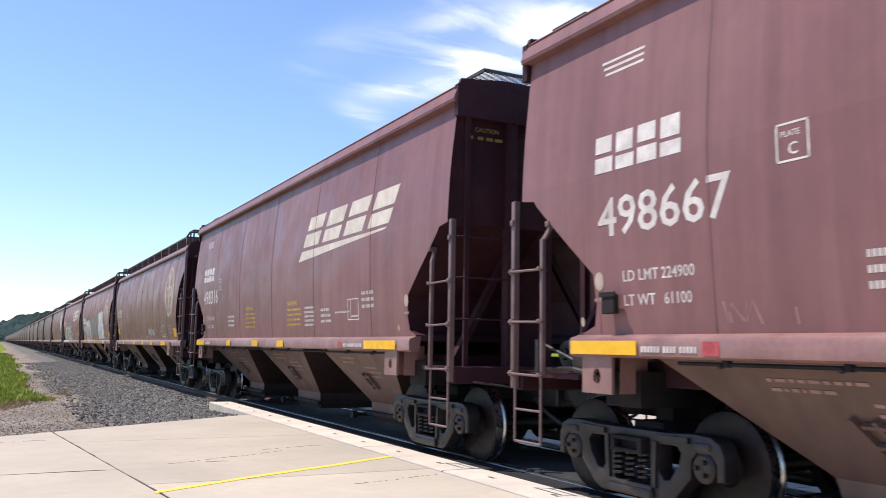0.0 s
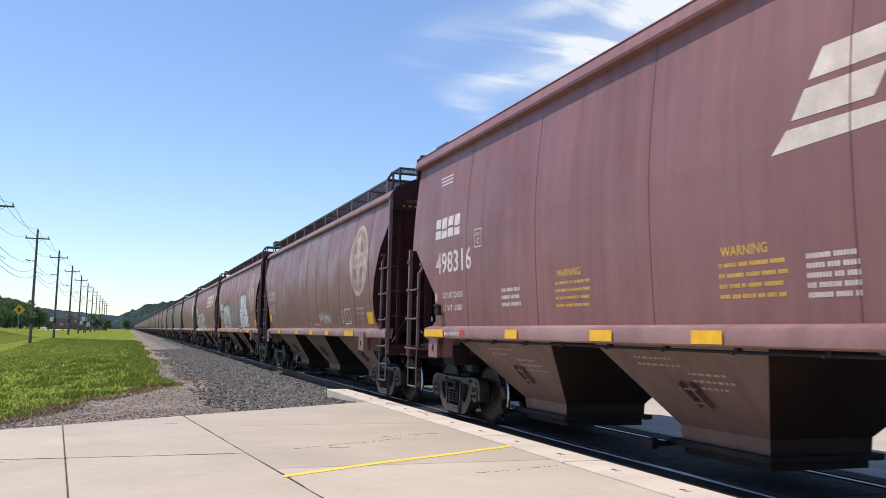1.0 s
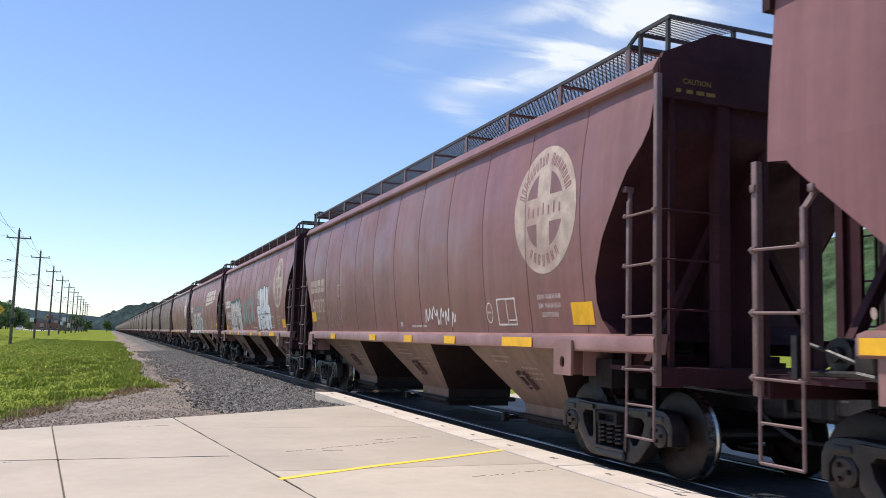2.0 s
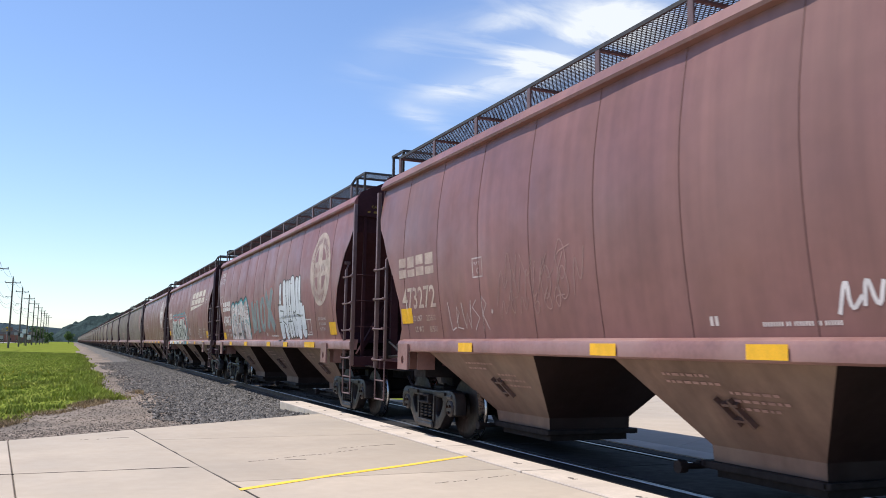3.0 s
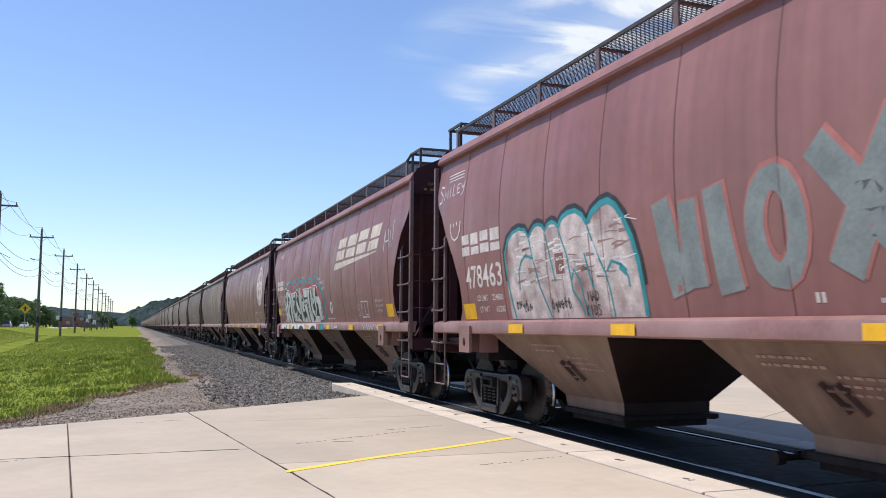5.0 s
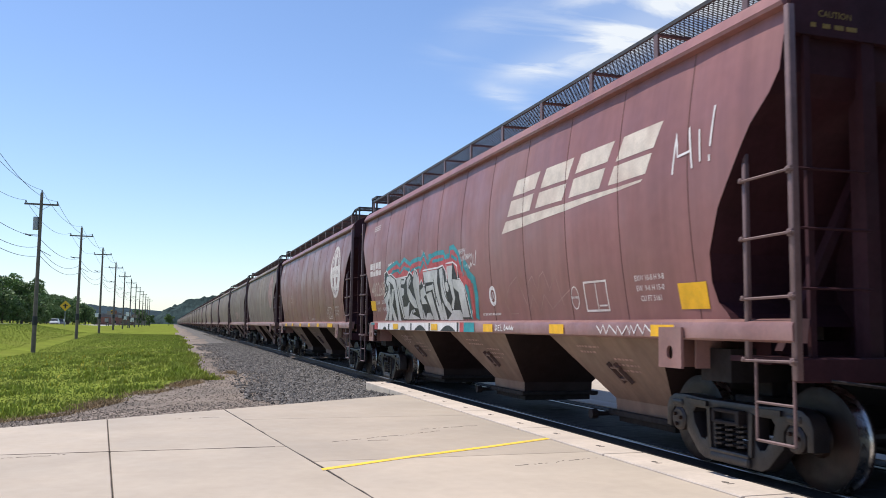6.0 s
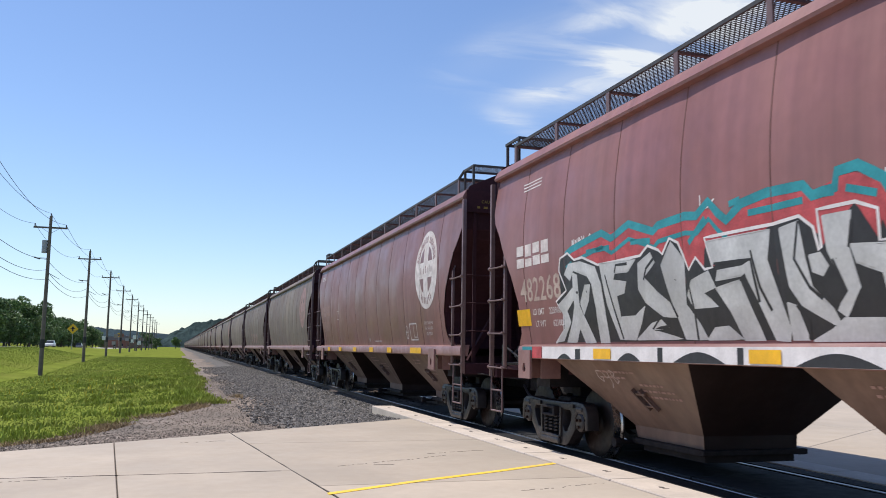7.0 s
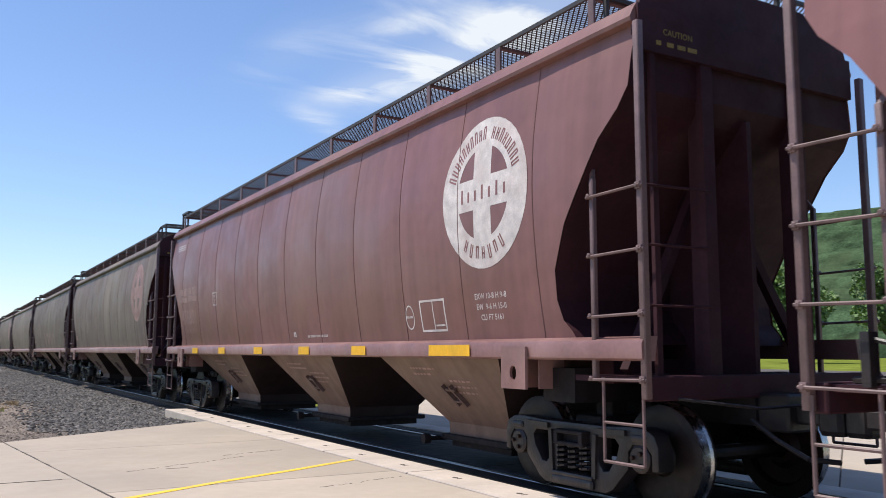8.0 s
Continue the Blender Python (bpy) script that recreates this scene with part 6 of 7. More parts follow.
k.put("graffiti_outline", M["black"], car_e)
Decal(ROUND, 0.009).rect(8.25, 14.4, 1.31, 1.47).put("sill_paint", M["chalk"], car_e, "white spray paint along the sill")
Decal(ROUND, 0.011).rect(14.42, 14.75, 1.31, 1.47).rect(8.03, 8.25, 1.31, 1.47).put("sill_paint", M["red"], car_e)
Decal(ROUND, 0.011).rect(14.75, 15.1, 1.31, 1.47).rect(7.50, 8.03, 1.31, 1.47).put("sill_paint", M["teal"], car_e)
k = Decal(ROUND, 0.013)
for yy, ww, top in ((13.9, 0.40, 1.38), (13.38, 0.14, 1.44), (12.30, 0.5, 1.40), (11.45, 0.10, 1.46), (11.15, 0.85, 1.42), (10.12, 0.09, 1.46), (9.36, 0.9, 1.42), (8.40, 0.10, 1.47)):
    if ww > 0.3:
        arch = [(yy - ww * j / 8, 1.315 + (top - 1.315) * math.sin(math.pi * j / 8)) for j in range(9)]
    else:
        arch = [(yy, top), (yy - ww, top)]
    k.fill([(yy, 1.312), (yy - ww, 1.312)], arch, 0.06)
k.put("sill_paint", M["black"], car_e)
k = Decal(ROUND, 0.008)
scrawl(k, 13.46, 12.88, 2.72, 2.86, 6, 31)
k.stroke([(10.63, 2.93), (10.63, 2.77), (10.70, 2.76), (10.5, 2.80), (10.4, 2.86)], 0.02)
by_hand(k, "HAPPY", 8.38, 2.66, 0.09, 0.08, 0.017)
by_hand(k, "BIRTHDAY", 8.27, 2.53, 0.085, 0.078, 0.016, 0.004)
scrawl(k, 8.06, 7.66, 2.36, 2.47, 4, 42, 0.02, 0.02)
k.stroke([(7.58, 2.60), (7.62, 2.45), (7.52, 2.42), (7.44, 2.66)], 0.022)
k.stroke([(1.62, 2.95), (1.55, 3.36), (1.53, 3.12), (1.32, 3.14), (1.34, 3.38), (1.28, 2.96)], 0.03).stroke([(1.16, 3.32), (1.14, 3.0)], 0.028).stroke([(0.92, 3.50), (0.98, 3.12)], 0.028).stroke([(0.99, 3.04), (0.99, 2.98)], 0.03)
k.put("graffiti_tag", M["chalk"], car_e, "thin white spray scrawl")
k = Decal(ROUND, 0.004).stroke([(6.35, 1.78), (6.1, 2.02), (5.8, 2.14), (5.72, 2.0), (5.55, 1.72), (5.4, 2.05), (5.25, 2.12), (5.1, 1.9), (5.0, 2.1), (4.85, 2.16), (4.7, 1.9), (4.5, 2.12), (4.35, 1.7)], 0.016).stroke([(6.35, 1.78), (6.2, 1.6), (5.9, 1.6)], 0.014).stroke([(5.5, 1.62), (5.3, 1.85), (5.1, 1.62), (4.9, 1.85), (4.7, 1.65), (4.1, 1.9)], 0.014)
k.put("graffiti_tag", M["ghost"], car_e)
k = Decal(ROUND, 0.008)
k.stroke([(6.87 + 0.12 * math.cos(2 * math.pi * i / 16), 1.89 + 0.13 * math.sin(2 * math.pi * i / 16)) for i in range(17)], 0.06)
k.stroke([(6.93, 1.83), (6.88, 1.95), (6.82, 1.84)], 0.025)
by_hand(k, "DEL", 6.56, 1.345, 0.09, 0.115, 0.02)
scrawl(k, 6.2, 5.8, 1.345, 1.44, 4, 51, 0.022)
k.stroke(zigzag(3.2, 1.6, 1.345, 1.44, 21, 52), 0.022).put("round_sticker", M["chalk"], car_e)

tag = Shape()
for i, lines in enumerate(([[(0.8, 0.9), (0.3, 0.9), (0.1, 0.4), (0.5, 0.1), (0.8, 0.45), (0.45, 0.45)]], HAND["Y"], HAND["B"])):
    for line in lines:
        fine = [(13.62 - (i + a) * 0.19, 1.02 + b * 0.17) for a, b in line]
        for (a, b), (c, e) in zip(fine, fine[1:]):
            n = math.hypot(c - a, e - b)
            u, w = (c - a) / n, (e - b) / n
            tag.add([on_slope(a - w * 0.008, b + u * 0.008, 1.34, 0.008), on_slope(a + w * 0.008, b - u * 0.008, 1.34, 0.008), on_slope(c + w * 0.008, e - u * 0.008, 1.34, 0.008), on_slope(c - w * 0.008, e + u * 0.008, 1.34, 0.008)], [(0, 1, 2, 3)])
tagged(part("graffiti_tag", tag, M["chalk_thin"], car_e, "thin chalk tag on the funnel"), kind="stuff")

car_f = hopper_car("round", START + P_FLAT + 3 * P_ROUND + 0.06, "brown curve-sided hopper car with clean round emblem", paint=M["paint_dull"])
round_marks(car_f, "476801", "224500", "61500", M["ghost"], M["white"], tape=None, tape_front=False)

# the rest of the train, away down the line
r_train = random.Random(11)
for n in range(46):
    y = START + P_FLAT + (4 + n) * P_ROUND + 0.06 + 0.28 * min(n + 1, 3)
    near = n < 2
    car = hopper_car("round", y, "grey-brown hopper car far back in the train", near, r_train.random() < 0.5, M["paint_grey"])
    if n < 14:
        k = Decal(ROUND, 0.008)
        if n % 3 == 0:
            emblem(ROUND, car, 2.3, 3.05, 0.83, M["ghost"])
        elif n % 3 == 1:
            k.stroke(zigzag(r_train.uniform(8, 10), r_train.uniform(4, 6), 1.7, 2.3, 7, n), 0.14)
        k.rect(15.0, 15.3, 1.8, 2.0)
        k.put("graffiti_tag", M["ghost"], car)
# ---- ground ----
EDGE_AT = lambda x: 13.95 + 0.675 * x       # far edge of the crossing street
ROAD_W = 24.0


def lerp(table, v):
    return np.interp(v, [p[0] for p in table], [p[1] for p in table])


def grass_from(x):
    """Where the grass begins beyond the street, across the verge."""
    x = np.asarray(x, float)
    return np.where(x > -2.2, 18.6 + 3.0 * (x + 2.2), 18.6 + 1.1 * (x + 2.2)) - 0.6


def ground_z(x, y):
    """Height of the land: flat ballast bed, gravel shoulder, a grassed ditch and the bank of the highway."""
    x, y = np.asarray(x, float), np.asarray(y, float)
    mid = lerp([(0, -0.55), (30, -0.75), (71, -1.0), (101, -0.5), (131, -0.25), (165, 0.0), (400, 0.0)], y)
    road = lerp([(0, 0.8), (130, 0.95), (200, 0.75), (300, 0.1), (600, -0.1)], y)
    s = np.clip((x + 10) / 11.0, 0, 1)
    s = s * s * (3 - 2 * s)
    z = mid + (-0.34 - mid) * s
    q = np.clip((-10 - x) / 10.0, 0, 1)
    q = q * q * (3 - 2 * q)
    z = z + (road - z) * q
    z = z + np.clip((-45 - x) / 80.0, 0, 1) * 2.0
    shoulder = lerp([(0.9, -0.34), (2.2, -0.33), (3.2, -0.30), (4.5, -0.20), (8.2, -0.20), (10.0, -0.45), (14, -0.5), (60, -0.5)], x)
    z = np.where(x > 0.9, shoulder, z)
    d = y - (13.95 + 0.675 * x)
    e = np.clip(d / 5.0, 0, 1)
    z = -0.05 + (z + 0.05) * e
    off = np.clip((-d - ROAD_W) / 5.0, 0, 1)
    z = np.where(d < 0, np.where(d < -ROAD_W, -0.05 - 0.3 * off, -0.28), z)
    z = np.where((d >= 0) & (d < 7) & (x > 4.4) & (x < 9.0), np.minimum(z, -0.20), z)
    return z


def sheet(name, xs, ys, mat, lift=0.0, keep=None):
    X, Y = np.meshgrid(xs, ys)
    Z = ground_z(X, Y) + lift
    n = len(xs)
    v = np.stack([X, Y, Z], -1).reshape(-1, 3).tolist()
    f = []
    for j in range(len(ys) - 1):
        for i in range(n - 1):
            if keep is None or keep(0.5 * (xs[i] + xs[i + 1]), 0.5 * (ys[j] + ys[j + 1])):
                f.append((j * n + i, j * n + i + 1, (j + 1) * n + i + 1, (j + 1) * n + i))
    me = bpy.data.meshes.new(name)
    me.from_pydata(v, [], f)
    me.materials.append(mat)
    me.polygons.foreach_set("use_smooth", [True] * len(me.polygons))
    me.update()
    return new(name, me)


grid = lambda a, b, k: list(np.linspace(a, b, k))
gx = [-3000, -1500, -700, -300, -160, -90, -60] + grid(-45, -12, 23) + grid(-10, 1, 23) + grid(1.3, 14, 40) + [20, 30, 60, 120, 300, 900, 3000]
gy = [-800, -200, -60] + grid(-30, 6, 25) + grid(6.5, 40, 110) + grid(41, 120, 60) + grid(125, 320, 30) + [400, 600, 1000, 1800, 3400]
tagged(sheet("ground", gx, gy, M["grass_bed"]), "green mown grass verge beside the railway", "ground", kind="structure")

# gravel shoulder and ballast bed lie on the land
wander = lambda y: 0.95 + 0.22 * math.sin(y * 0.31) + 0.15 * math.sin(y * 0.83 + 1) + 0.1 * math.sin(y * 2.1)
xs_p = grid(-7.0, 4.0, 74)
ys_p = grid(8.0, 40, 120) + grid(42, 120, 40) + [160, 220, 320, 480, 700, 1000]
tagged(sheet("gravel_shoulder", xs_p, ys_p, M["path"], 0.012,
             lambda x, y: y > EDGE_AT(x) - 0.6 and (x > wander(y) or y < float(grass_from(x)) + 1.3 * noise.noise((x * 0.9, y * 0.9, 3)))),
       "brown-grey gravel shoulder with thin dry weeds", "gravel", kind="structure")
tagged(sheet("ballast_bed", grid(2.6, 10.2, 30), grid(13, 60, 90) + grid(62, 200, 40) + [260, 340, 480, 700, 1000], M["ballast"], 0.024,
             lambda x, y: y > EDGE_AT(x) - 0.3 and x > 3.0 + 0.3 * math.sin(y * 0.5) + 0.5 * noise.noise((x * 0.8, y * 0.8, 6)) and not (4.4 < x < 8.4 and y < 20.8)),
       "grey crushed stone track bed", "ballast", kind="structure")


def scatter(name, count, place, mat, label, category, seed, lo, hi, flat=0.65):
    """Many loose stones as one mesh."""
    rg = np.random.default_rng(seed)
    base = np.array([(1, 0, 0), (-1, 0, 0), (0, 1, 0), (0, -1, 0), (0, 0, 1), (0, 0, -1)], float)
    tri = np.array([(0, 2, 4), (2, 1, 4), (1, 3, 4), (3, 0, 4), (2, 0, 5), (1, 2, 5), (3, 1, 5), (0, 3, 5)])
    P = place(rg, count)
    n = len(P)
    V = base[None] * rg.uniform(0.6, 1.25, (n, 6, 1)) + rg.normal(0, 0.22, (n, 6, 3))
    a = rg.uniform(0, 6.28, n)
    c, s = np.cos(a)[:, None], np.sin(a)[:, None]
    x, y = V[..., 0] * c - V[..., 1] * s, V[..., 0] * s + V[..., 1] * c
    size = rg.uniform(lo, hi, (n, 1))
    V = np.stack([x * size, y * size, V[..., 2] * size * flat], -1) + P[:, None, :]
    F = (tri[None] + (np.arange(n) * 6)[:, None, None]).reshape(-1, 3)
    me = bpy.data.meshes.new(name)
    me.from_pydata(V.reshape(-1, 3).tolist(), [], F.tolist())
    me.materials.append(mat)
    me.update()
    return tagged(new(name, me), label, category, kind="stuff")


def stones_near(rg, n):
    y = 13 + 60 * rg.random(n * 3) ** 1.7
    x = rg.uniform(1.7, 5.3, n * 3)
    lim = 3.0 + 0.35 * np.sin(y * 0.5) - 1.5 * rg.random(n * 3) ** 2.2
    ok = (y > 14.05 + 0.675 * x) & (x > lim) & ~((x > 4.55) & (y < 21.1))
    x, y = x[ok][:n], y[ok][:n]
    return np.stack([x, y, ground_z(x, y) + 0.03], -1)


def stones_path(rg, n):
    y = 11 + 40 * rg.random(n * 3) ** 1.5
    x = rg.uniform(-5.5, 3.4, n * 3)
    ok = (y > 14.0 + 0.675 * x) & ((x > 0.9) | (y < grass_from(x) - 0.2 + rg.normal(0, 0.4, n * 3)))
    x, y = x[ok][:n], y[ok][:n]
    return np.stack([x, y, ground_z(x, y) + 0.015], -1)


def stones_far(rg, n):
    y = rg.uniform(20, 130, n * 2)
    x = rg.uniform(4.3, 8.2, n * 2)
    ok = (y > 21.2) & ~((np.abs(x - TRACK_X + 0.75) < 0.12) | (np.abs(x - TRACK_X - 0.75) < 0.12))
    x, y = x[ok][:n], y[ok][:n]
    return np.stack([x, y, ground_z(x, y) + 0.03], -1)


scatter("ballast_stones", 30000, stones_near, M["stone"], "loose grey crushed ballast stones", "ballast", 4, 0.022, 0.060)
scatter("gravel_stones", 16000, stones_path, M["pebble"], "small grey and brown gravel stones", "gravel", 5, 0.008, 0.028)
scatter("track_stones", 7000, stones_far, M["stone"], "grey crushed stone round the sleepers", "ballast", 6, 0.025, 0.055)

# ---- the street: cast concrete slabs with open joints ----
street = thing("street", "pale concrete street that crosses the railway at grade", "street", kind="structure")
base_s = Shape().prism([(-60, EDGE_AT(-60)), (4.60, EDGE_AT(4.60)), (4.60, EDGE_AT(4.6) - ROAD_W), (-60, EDGE_AT(-60) - ROAD_W)], "z", -0.26, -0.03)
base_s.prism([(8.12, EDGE_AT(8.12)), (60, EDGE_AT(60)), (60, EDGE_AT(60) - ROAD_W), (8.12, EDGE_AT(8.12) - ROAD_W)], "z", -0.26, -0.03)
part("joint_bed", base_s, M["joint"], street)


def slab_piece(pts, g=0.007):
    """A slab with its rim eased, drawn in from the joint by g."""
    c = Vector((sum(p[0] for p in pts) / len(pts), sum(p[1] for p in pts) / len(pts)))
    n = len(pts)

    def inset(k):
        out = []
        for i in range(n):
            p, a, b = Vector(pts[i]), Vector(pts[i - 1]), Vector(pts[(i + 1) % n])
            d1, d2 = (p - a).normalized(), (b - p).normalized()
            n1, n2 = Vector((-d1.y, d1.x)), Vector((-d2.y, d2.x))
            m = (n1 + n2)
            m = m / max(m.dot(n1), 0.3)
            if (c - p).dot(m) < 0:
                m = -m
            out.append(p + m * k)
        return out

    a, b = inset(g), inset(g + 0.008)
    return Shape().loft([[(p.x, p.y, -0.2) for p in a], [(p.x, p.y, -0.008) for p in a], [(p.x, p.y, 0.0) for p in b]])


# long joints run with the track side; cross joints between them
JA = lambda y: 0.905 + (14.34 - y) * 0.0995
JB = lambda y: -0.80 + (13.12 - y) * 0.075
JC = lambda y: -4.6 + (13.12 - y) * 0.05
JD = lambda y: -9.0
EDGE_X = 4.625
rows_left = [10.05, 6.2, 2.3, -1.6, -5.5, -9.0]
def edge_hit(f):
    y = 14.0
    for _ in range(20):
        y = EDGE_AT(f(y))
    return y
for fl, fr in ((JD, JC), (JC, JB), (JB, JA)):
    yl, yr = edge_hit(fl), edge_hit(fr)
    for yy in rows_left:
        part("slab", slab_piece([(fl(yl), yl), (fl(yy), yy), (fr(yy), yy), (fr(yr), yr)][::-1]), M["concrete"], street)
        yl = yr = yy
yr, yl = EDGE_AT(EDGE_X), edge_hit(JA)
for yy in (12.95, 8.9, 5.0, 1.1, -2.8, -7.0):
    part("slab", slab_piece([(JA(yl), yl), (JA(yy), yy), (EDGE_X, yy), (EDGE_X, yr)][::-1]), M["concrete"], street)
    yl = yr = yy
for i in range(4):
    part("slab", slab_piece([(-9.0 - 6 * i, EDGE_AT(-9.0 - 6 * i)), (-15.0 - 6 * i, EDGE_AT(-15.0 - 6 * i)), (-15.0 - 6 * i, EDGE_AT(-15 - 6 * i) - 18), (-9.0 - 6 * i, EDGE_AT(-9 - 6 * i) - 18)]), M["concrete"], street)
for i in range(6):
    x0, x1 = 8.02 + 4.5 * i, 8.02 + 4.5 * (i + 1)
    for j in range(5):
        part("slab", slab_piece([(x0, EDGE_AT(x0) - 4.6 * j), (x1, EDGE_AT(x1) - 4.6 * j), (x1, EDGE_AT(x1) - 4.6 * (j + 1)), (x0, EDGE_AT(x0) - 4.6 * (j + 1))]), M["concrete"], street)
line = Shape()
ln = [(1.46, 8.39), (2.55, 9.00), (3.65, 9.53), (4.62, 10.05)]
for (ax, ay), (bx, by) in zip(ln, ln[1:]):
    line.prism([(ax, ay - 0.055), (bx, by - 0.055), (bx, by + 0.055), (ax, ay + 0.055)], "z", 0.001, 0.0045)
tagged(part("lane_line", line, M["lane"]), "worn yellow painted line on concrete", "road marking", kind="structure")
# hairline cracks with broken edges
cr = Shape()
rc = random.Random(5)
for x0, y0, x1, y1, n in ((1.9, 10.3, 3.5, 11.05, 60), (2.3, 10.35, 2.6, 10.3, 12), (0.1, 13.2, 0.75, 13.35, 24), (3.3, 11.3, 4.2, 11.5, 30), (-1.8, 9.7, -1.0, 9.95, 30), (3.4, 8.2, 4.5, 8.5, 40)):
    off = 0.0
    for i in range(n):
        a = off
        off = off * 0.93 + rc.uniform(-0.02, 0.02)
        if rc.random() < 0.3:
            continue
        fx, gx_ = x0 + (x1 - x0) * i / n, x0 + (x1 - x0) * (i + 1) / n
        fy, gy_ = y0 + (y1 - y0) * i / n + a, y0 + (y1 - y0) * (i + 1) / n + off
        w = rc.uniform(0.0015, 0.006)
        cr.prism([(fx, fy - w), (gx_, gy_ - w), (gx_, gy_ + w), (fx, fy + w)], "z", 0.0005, 0.003)
tagged(part("crack", cr, M["scuff"]), "dark hairline cracks and scuffs in concrete", "crack", kind="structure")

# broken, tar-filled edges along the long joint and one cross joint
jc = Shape()
pts = [(JA(y) + rc.uniform(-0.010, 0.010), y, rc.uniform(0.002, 0.009)) for y in np.arange(14.5, 3.0, -0.22)]
for (ax, ay, aw), (bx, by, bw) in zip(pts, pts[1:]):
    jc.prism([(ax - aw, ay), (bx - bw, by), (bx + bw, by), (ax + aw, ay)], "z", -0.01, 0.0025)
pts = [(x, 10.05 + rc.uniform(-0.012, 0.012), rc.uniform(0.001, 0.006)) for x in np.arange(-4.2, 1.3, 0.2)]
for (ax, ay, aw), (bx, by, bw) in zip(pts, pts[1:]):
    jc.prism([(ax, ay - aw), (bx, by - bw), (bx, by + bw), (ax, ay + aw)], "z", -0.01, 0.0025)
tagged(part("joint_crack", jc, M["joint"]), "ragged dark tar-filled joint in concrete", "crack", kind="structure")

# ---- crossing panels and track ----
crossing = thing("crossing_surface", "pale concrete railway crossing panels bolted beside the rails", "crossing", kind="structure")
PL = 2.44
outer = Shape().box(4.655, 5.17, 0.012, PL - 0.012, -0.2, 0.006, 0.012)
outer_me = mesh_of("crossing_panel", outer, M["panel"])
inner_me = mesh_of("gauge_panel", Shape().box(TRACK_X - 0.64, TRACK_X + 0.64, 0.01, PL - 0.01, -0.2, 0.0, 0.012), M["pad"])
far_me = shifted(outer_me, Matrix.Translation((2 * TRACK_X, 0, 0)) @ mirror_x)
bolt = Shape()
for y in (0.6, 1.8):
    bolt.prism([(0.0 + 0.03 * math.cos(i * 0.785), y + 0.045 * math.sin(i * 0.785)) for i in range(8)], "z", 0.0, 0.008)
    bolt.box(-0.035, 0.035, y - 0.09, y - 0.07, 0.0, 0.008)
bolt_me = mesh_of("anchor_recess", bolt, M["joint"])
for i in range(13):
    y = 20.88 - PL * (i + 1)
    for me in (outer_me, inner_me, far_me):
        part(me.name.split(".")[0], me, None, crossing, at=pose(0, y, 0))
    part("anchor_recess", bolt_me, None, crossing, at=pose(4.92, y, 0.0))
rub = Shape()
for x in (TRACK_X - 0.80, TRACK_X + 0.80):
    rub.box(x - 0.07, x + 0.07, -11, 20.9, -0.16, -0.012)
rub.box(5.19, TRACK_X - 0.87, -11, 20.9, -0.18, -0.004).box(TRACK_X + 0.87, 2 * TRACK_X - 5.19, -11, 20.9, -0.18, -0.004)
rub.box(TRACK_X - 0.72, TRACK_X - 0.64, -11, 20.9, -0.16, -0.05).box(TRACK_X + 0.64, TRACK_X + 0.72, -11, 20.9, -0.16, -0.05)
part("flangeway_filler", rub, M["rubber"], crossing, "black rubber filler beside the rail")
for q in (-1, 1):
    c = TRACK_X + q * 0.755
    rail = thing("rail", "dark rusty steel rail with polished head", "rail", group="rails of the track", kind="structure")
    prof = [(-0.07, -0.17), (0.07, -0.17), (0.07, -0.155), (0.012, -0.13), (0.012, -0.05), (0.037, -0.035), (0.037, -0.008), (-0.037, -0.008), (-0.037, -0.035), (-0.012, -0.05), (-0.012, -0.13), (-0.07, -0.155)]
    part("rail_web", Shape().prism([(c + a, b) for a, b in prof], "y", -40, 1200), M["rail"], rail)
    part("rail_head", Shape().prism([(c - 0.034, -0.008), (c + 0.034, -0.008), (c + 0.030, 0.0), (c - 0.030, 0.0)], "y", -40, 1200), M["railtop"], rail, "polished running surface")
tie_me = mesh_of("sleeper", Shape().box(TRACK_X - 1.3, TRACK_X + 1.3, -0.11, 0.11, -0.33, -0.165, 0.01), M["tie"])
for i in range(130):
    tagged(part("sleeper", tie_me, None, at=pose(0, 21.3 + 0.55 * i, 0)), "weathered timber railway sleeper in ballast", "sleeper", "track sleepers")

# ---- grass and weeds ----


def blades(name, count, area, mat, h0, h1, label, seed, width=0.012, lean=0.35):
    rg = np.random.default_rng(seed)
    x, y = area(rg, count)
    n = len(x)
    z = ground_z(x, y)
    a = rg.uniform(0, 6.28, n)
    h = rg.uniform(h0, h1, n) * rg.uniform(0.6, 1.2, n)
    w = width * (1 + y / 25.0)
    dx, dy = np.cos(a) * w, np.sin(a) * w
    lx, ly = rg.normal(0, lean, n) * h, rg.normal(0, lean, n) * h
    V = np.stack([np.stack([x - dx, y - dy, z], -1), np.stack([x + dx, y + dy, z], -1), np.stack([x + lx, y + ly, z + h], -1)], 1).reshape(-1, 3)
    F = np.arange(3 * n).reshape(-1, 3)
    me = bpy.data.meshes.new(name)
    me.from_pydata(V.tolist(), [], F.tolist())
    me.materials.append(mat)
    me.update()
    return tagged(new(name, me), label, "grass", kind="stuff")


def verge(rg, n):
    y = 12 + 120 * rg.random(n * 2) ** 1.9
    x = 1.0 - 24 * rg.random(n * 2) ** 1.2
    ok = (y > grass_from(x) + rg.normal(0, 0.5, n * 2)) & (x < 0.95 + 0.22 * np.sin(y * 0.31) + 0.15 * np.sin(y * 0.83 + 1) + rg.normal(0, 0.12, n * 2))
    return x[ok][:n], y[ok][:n]


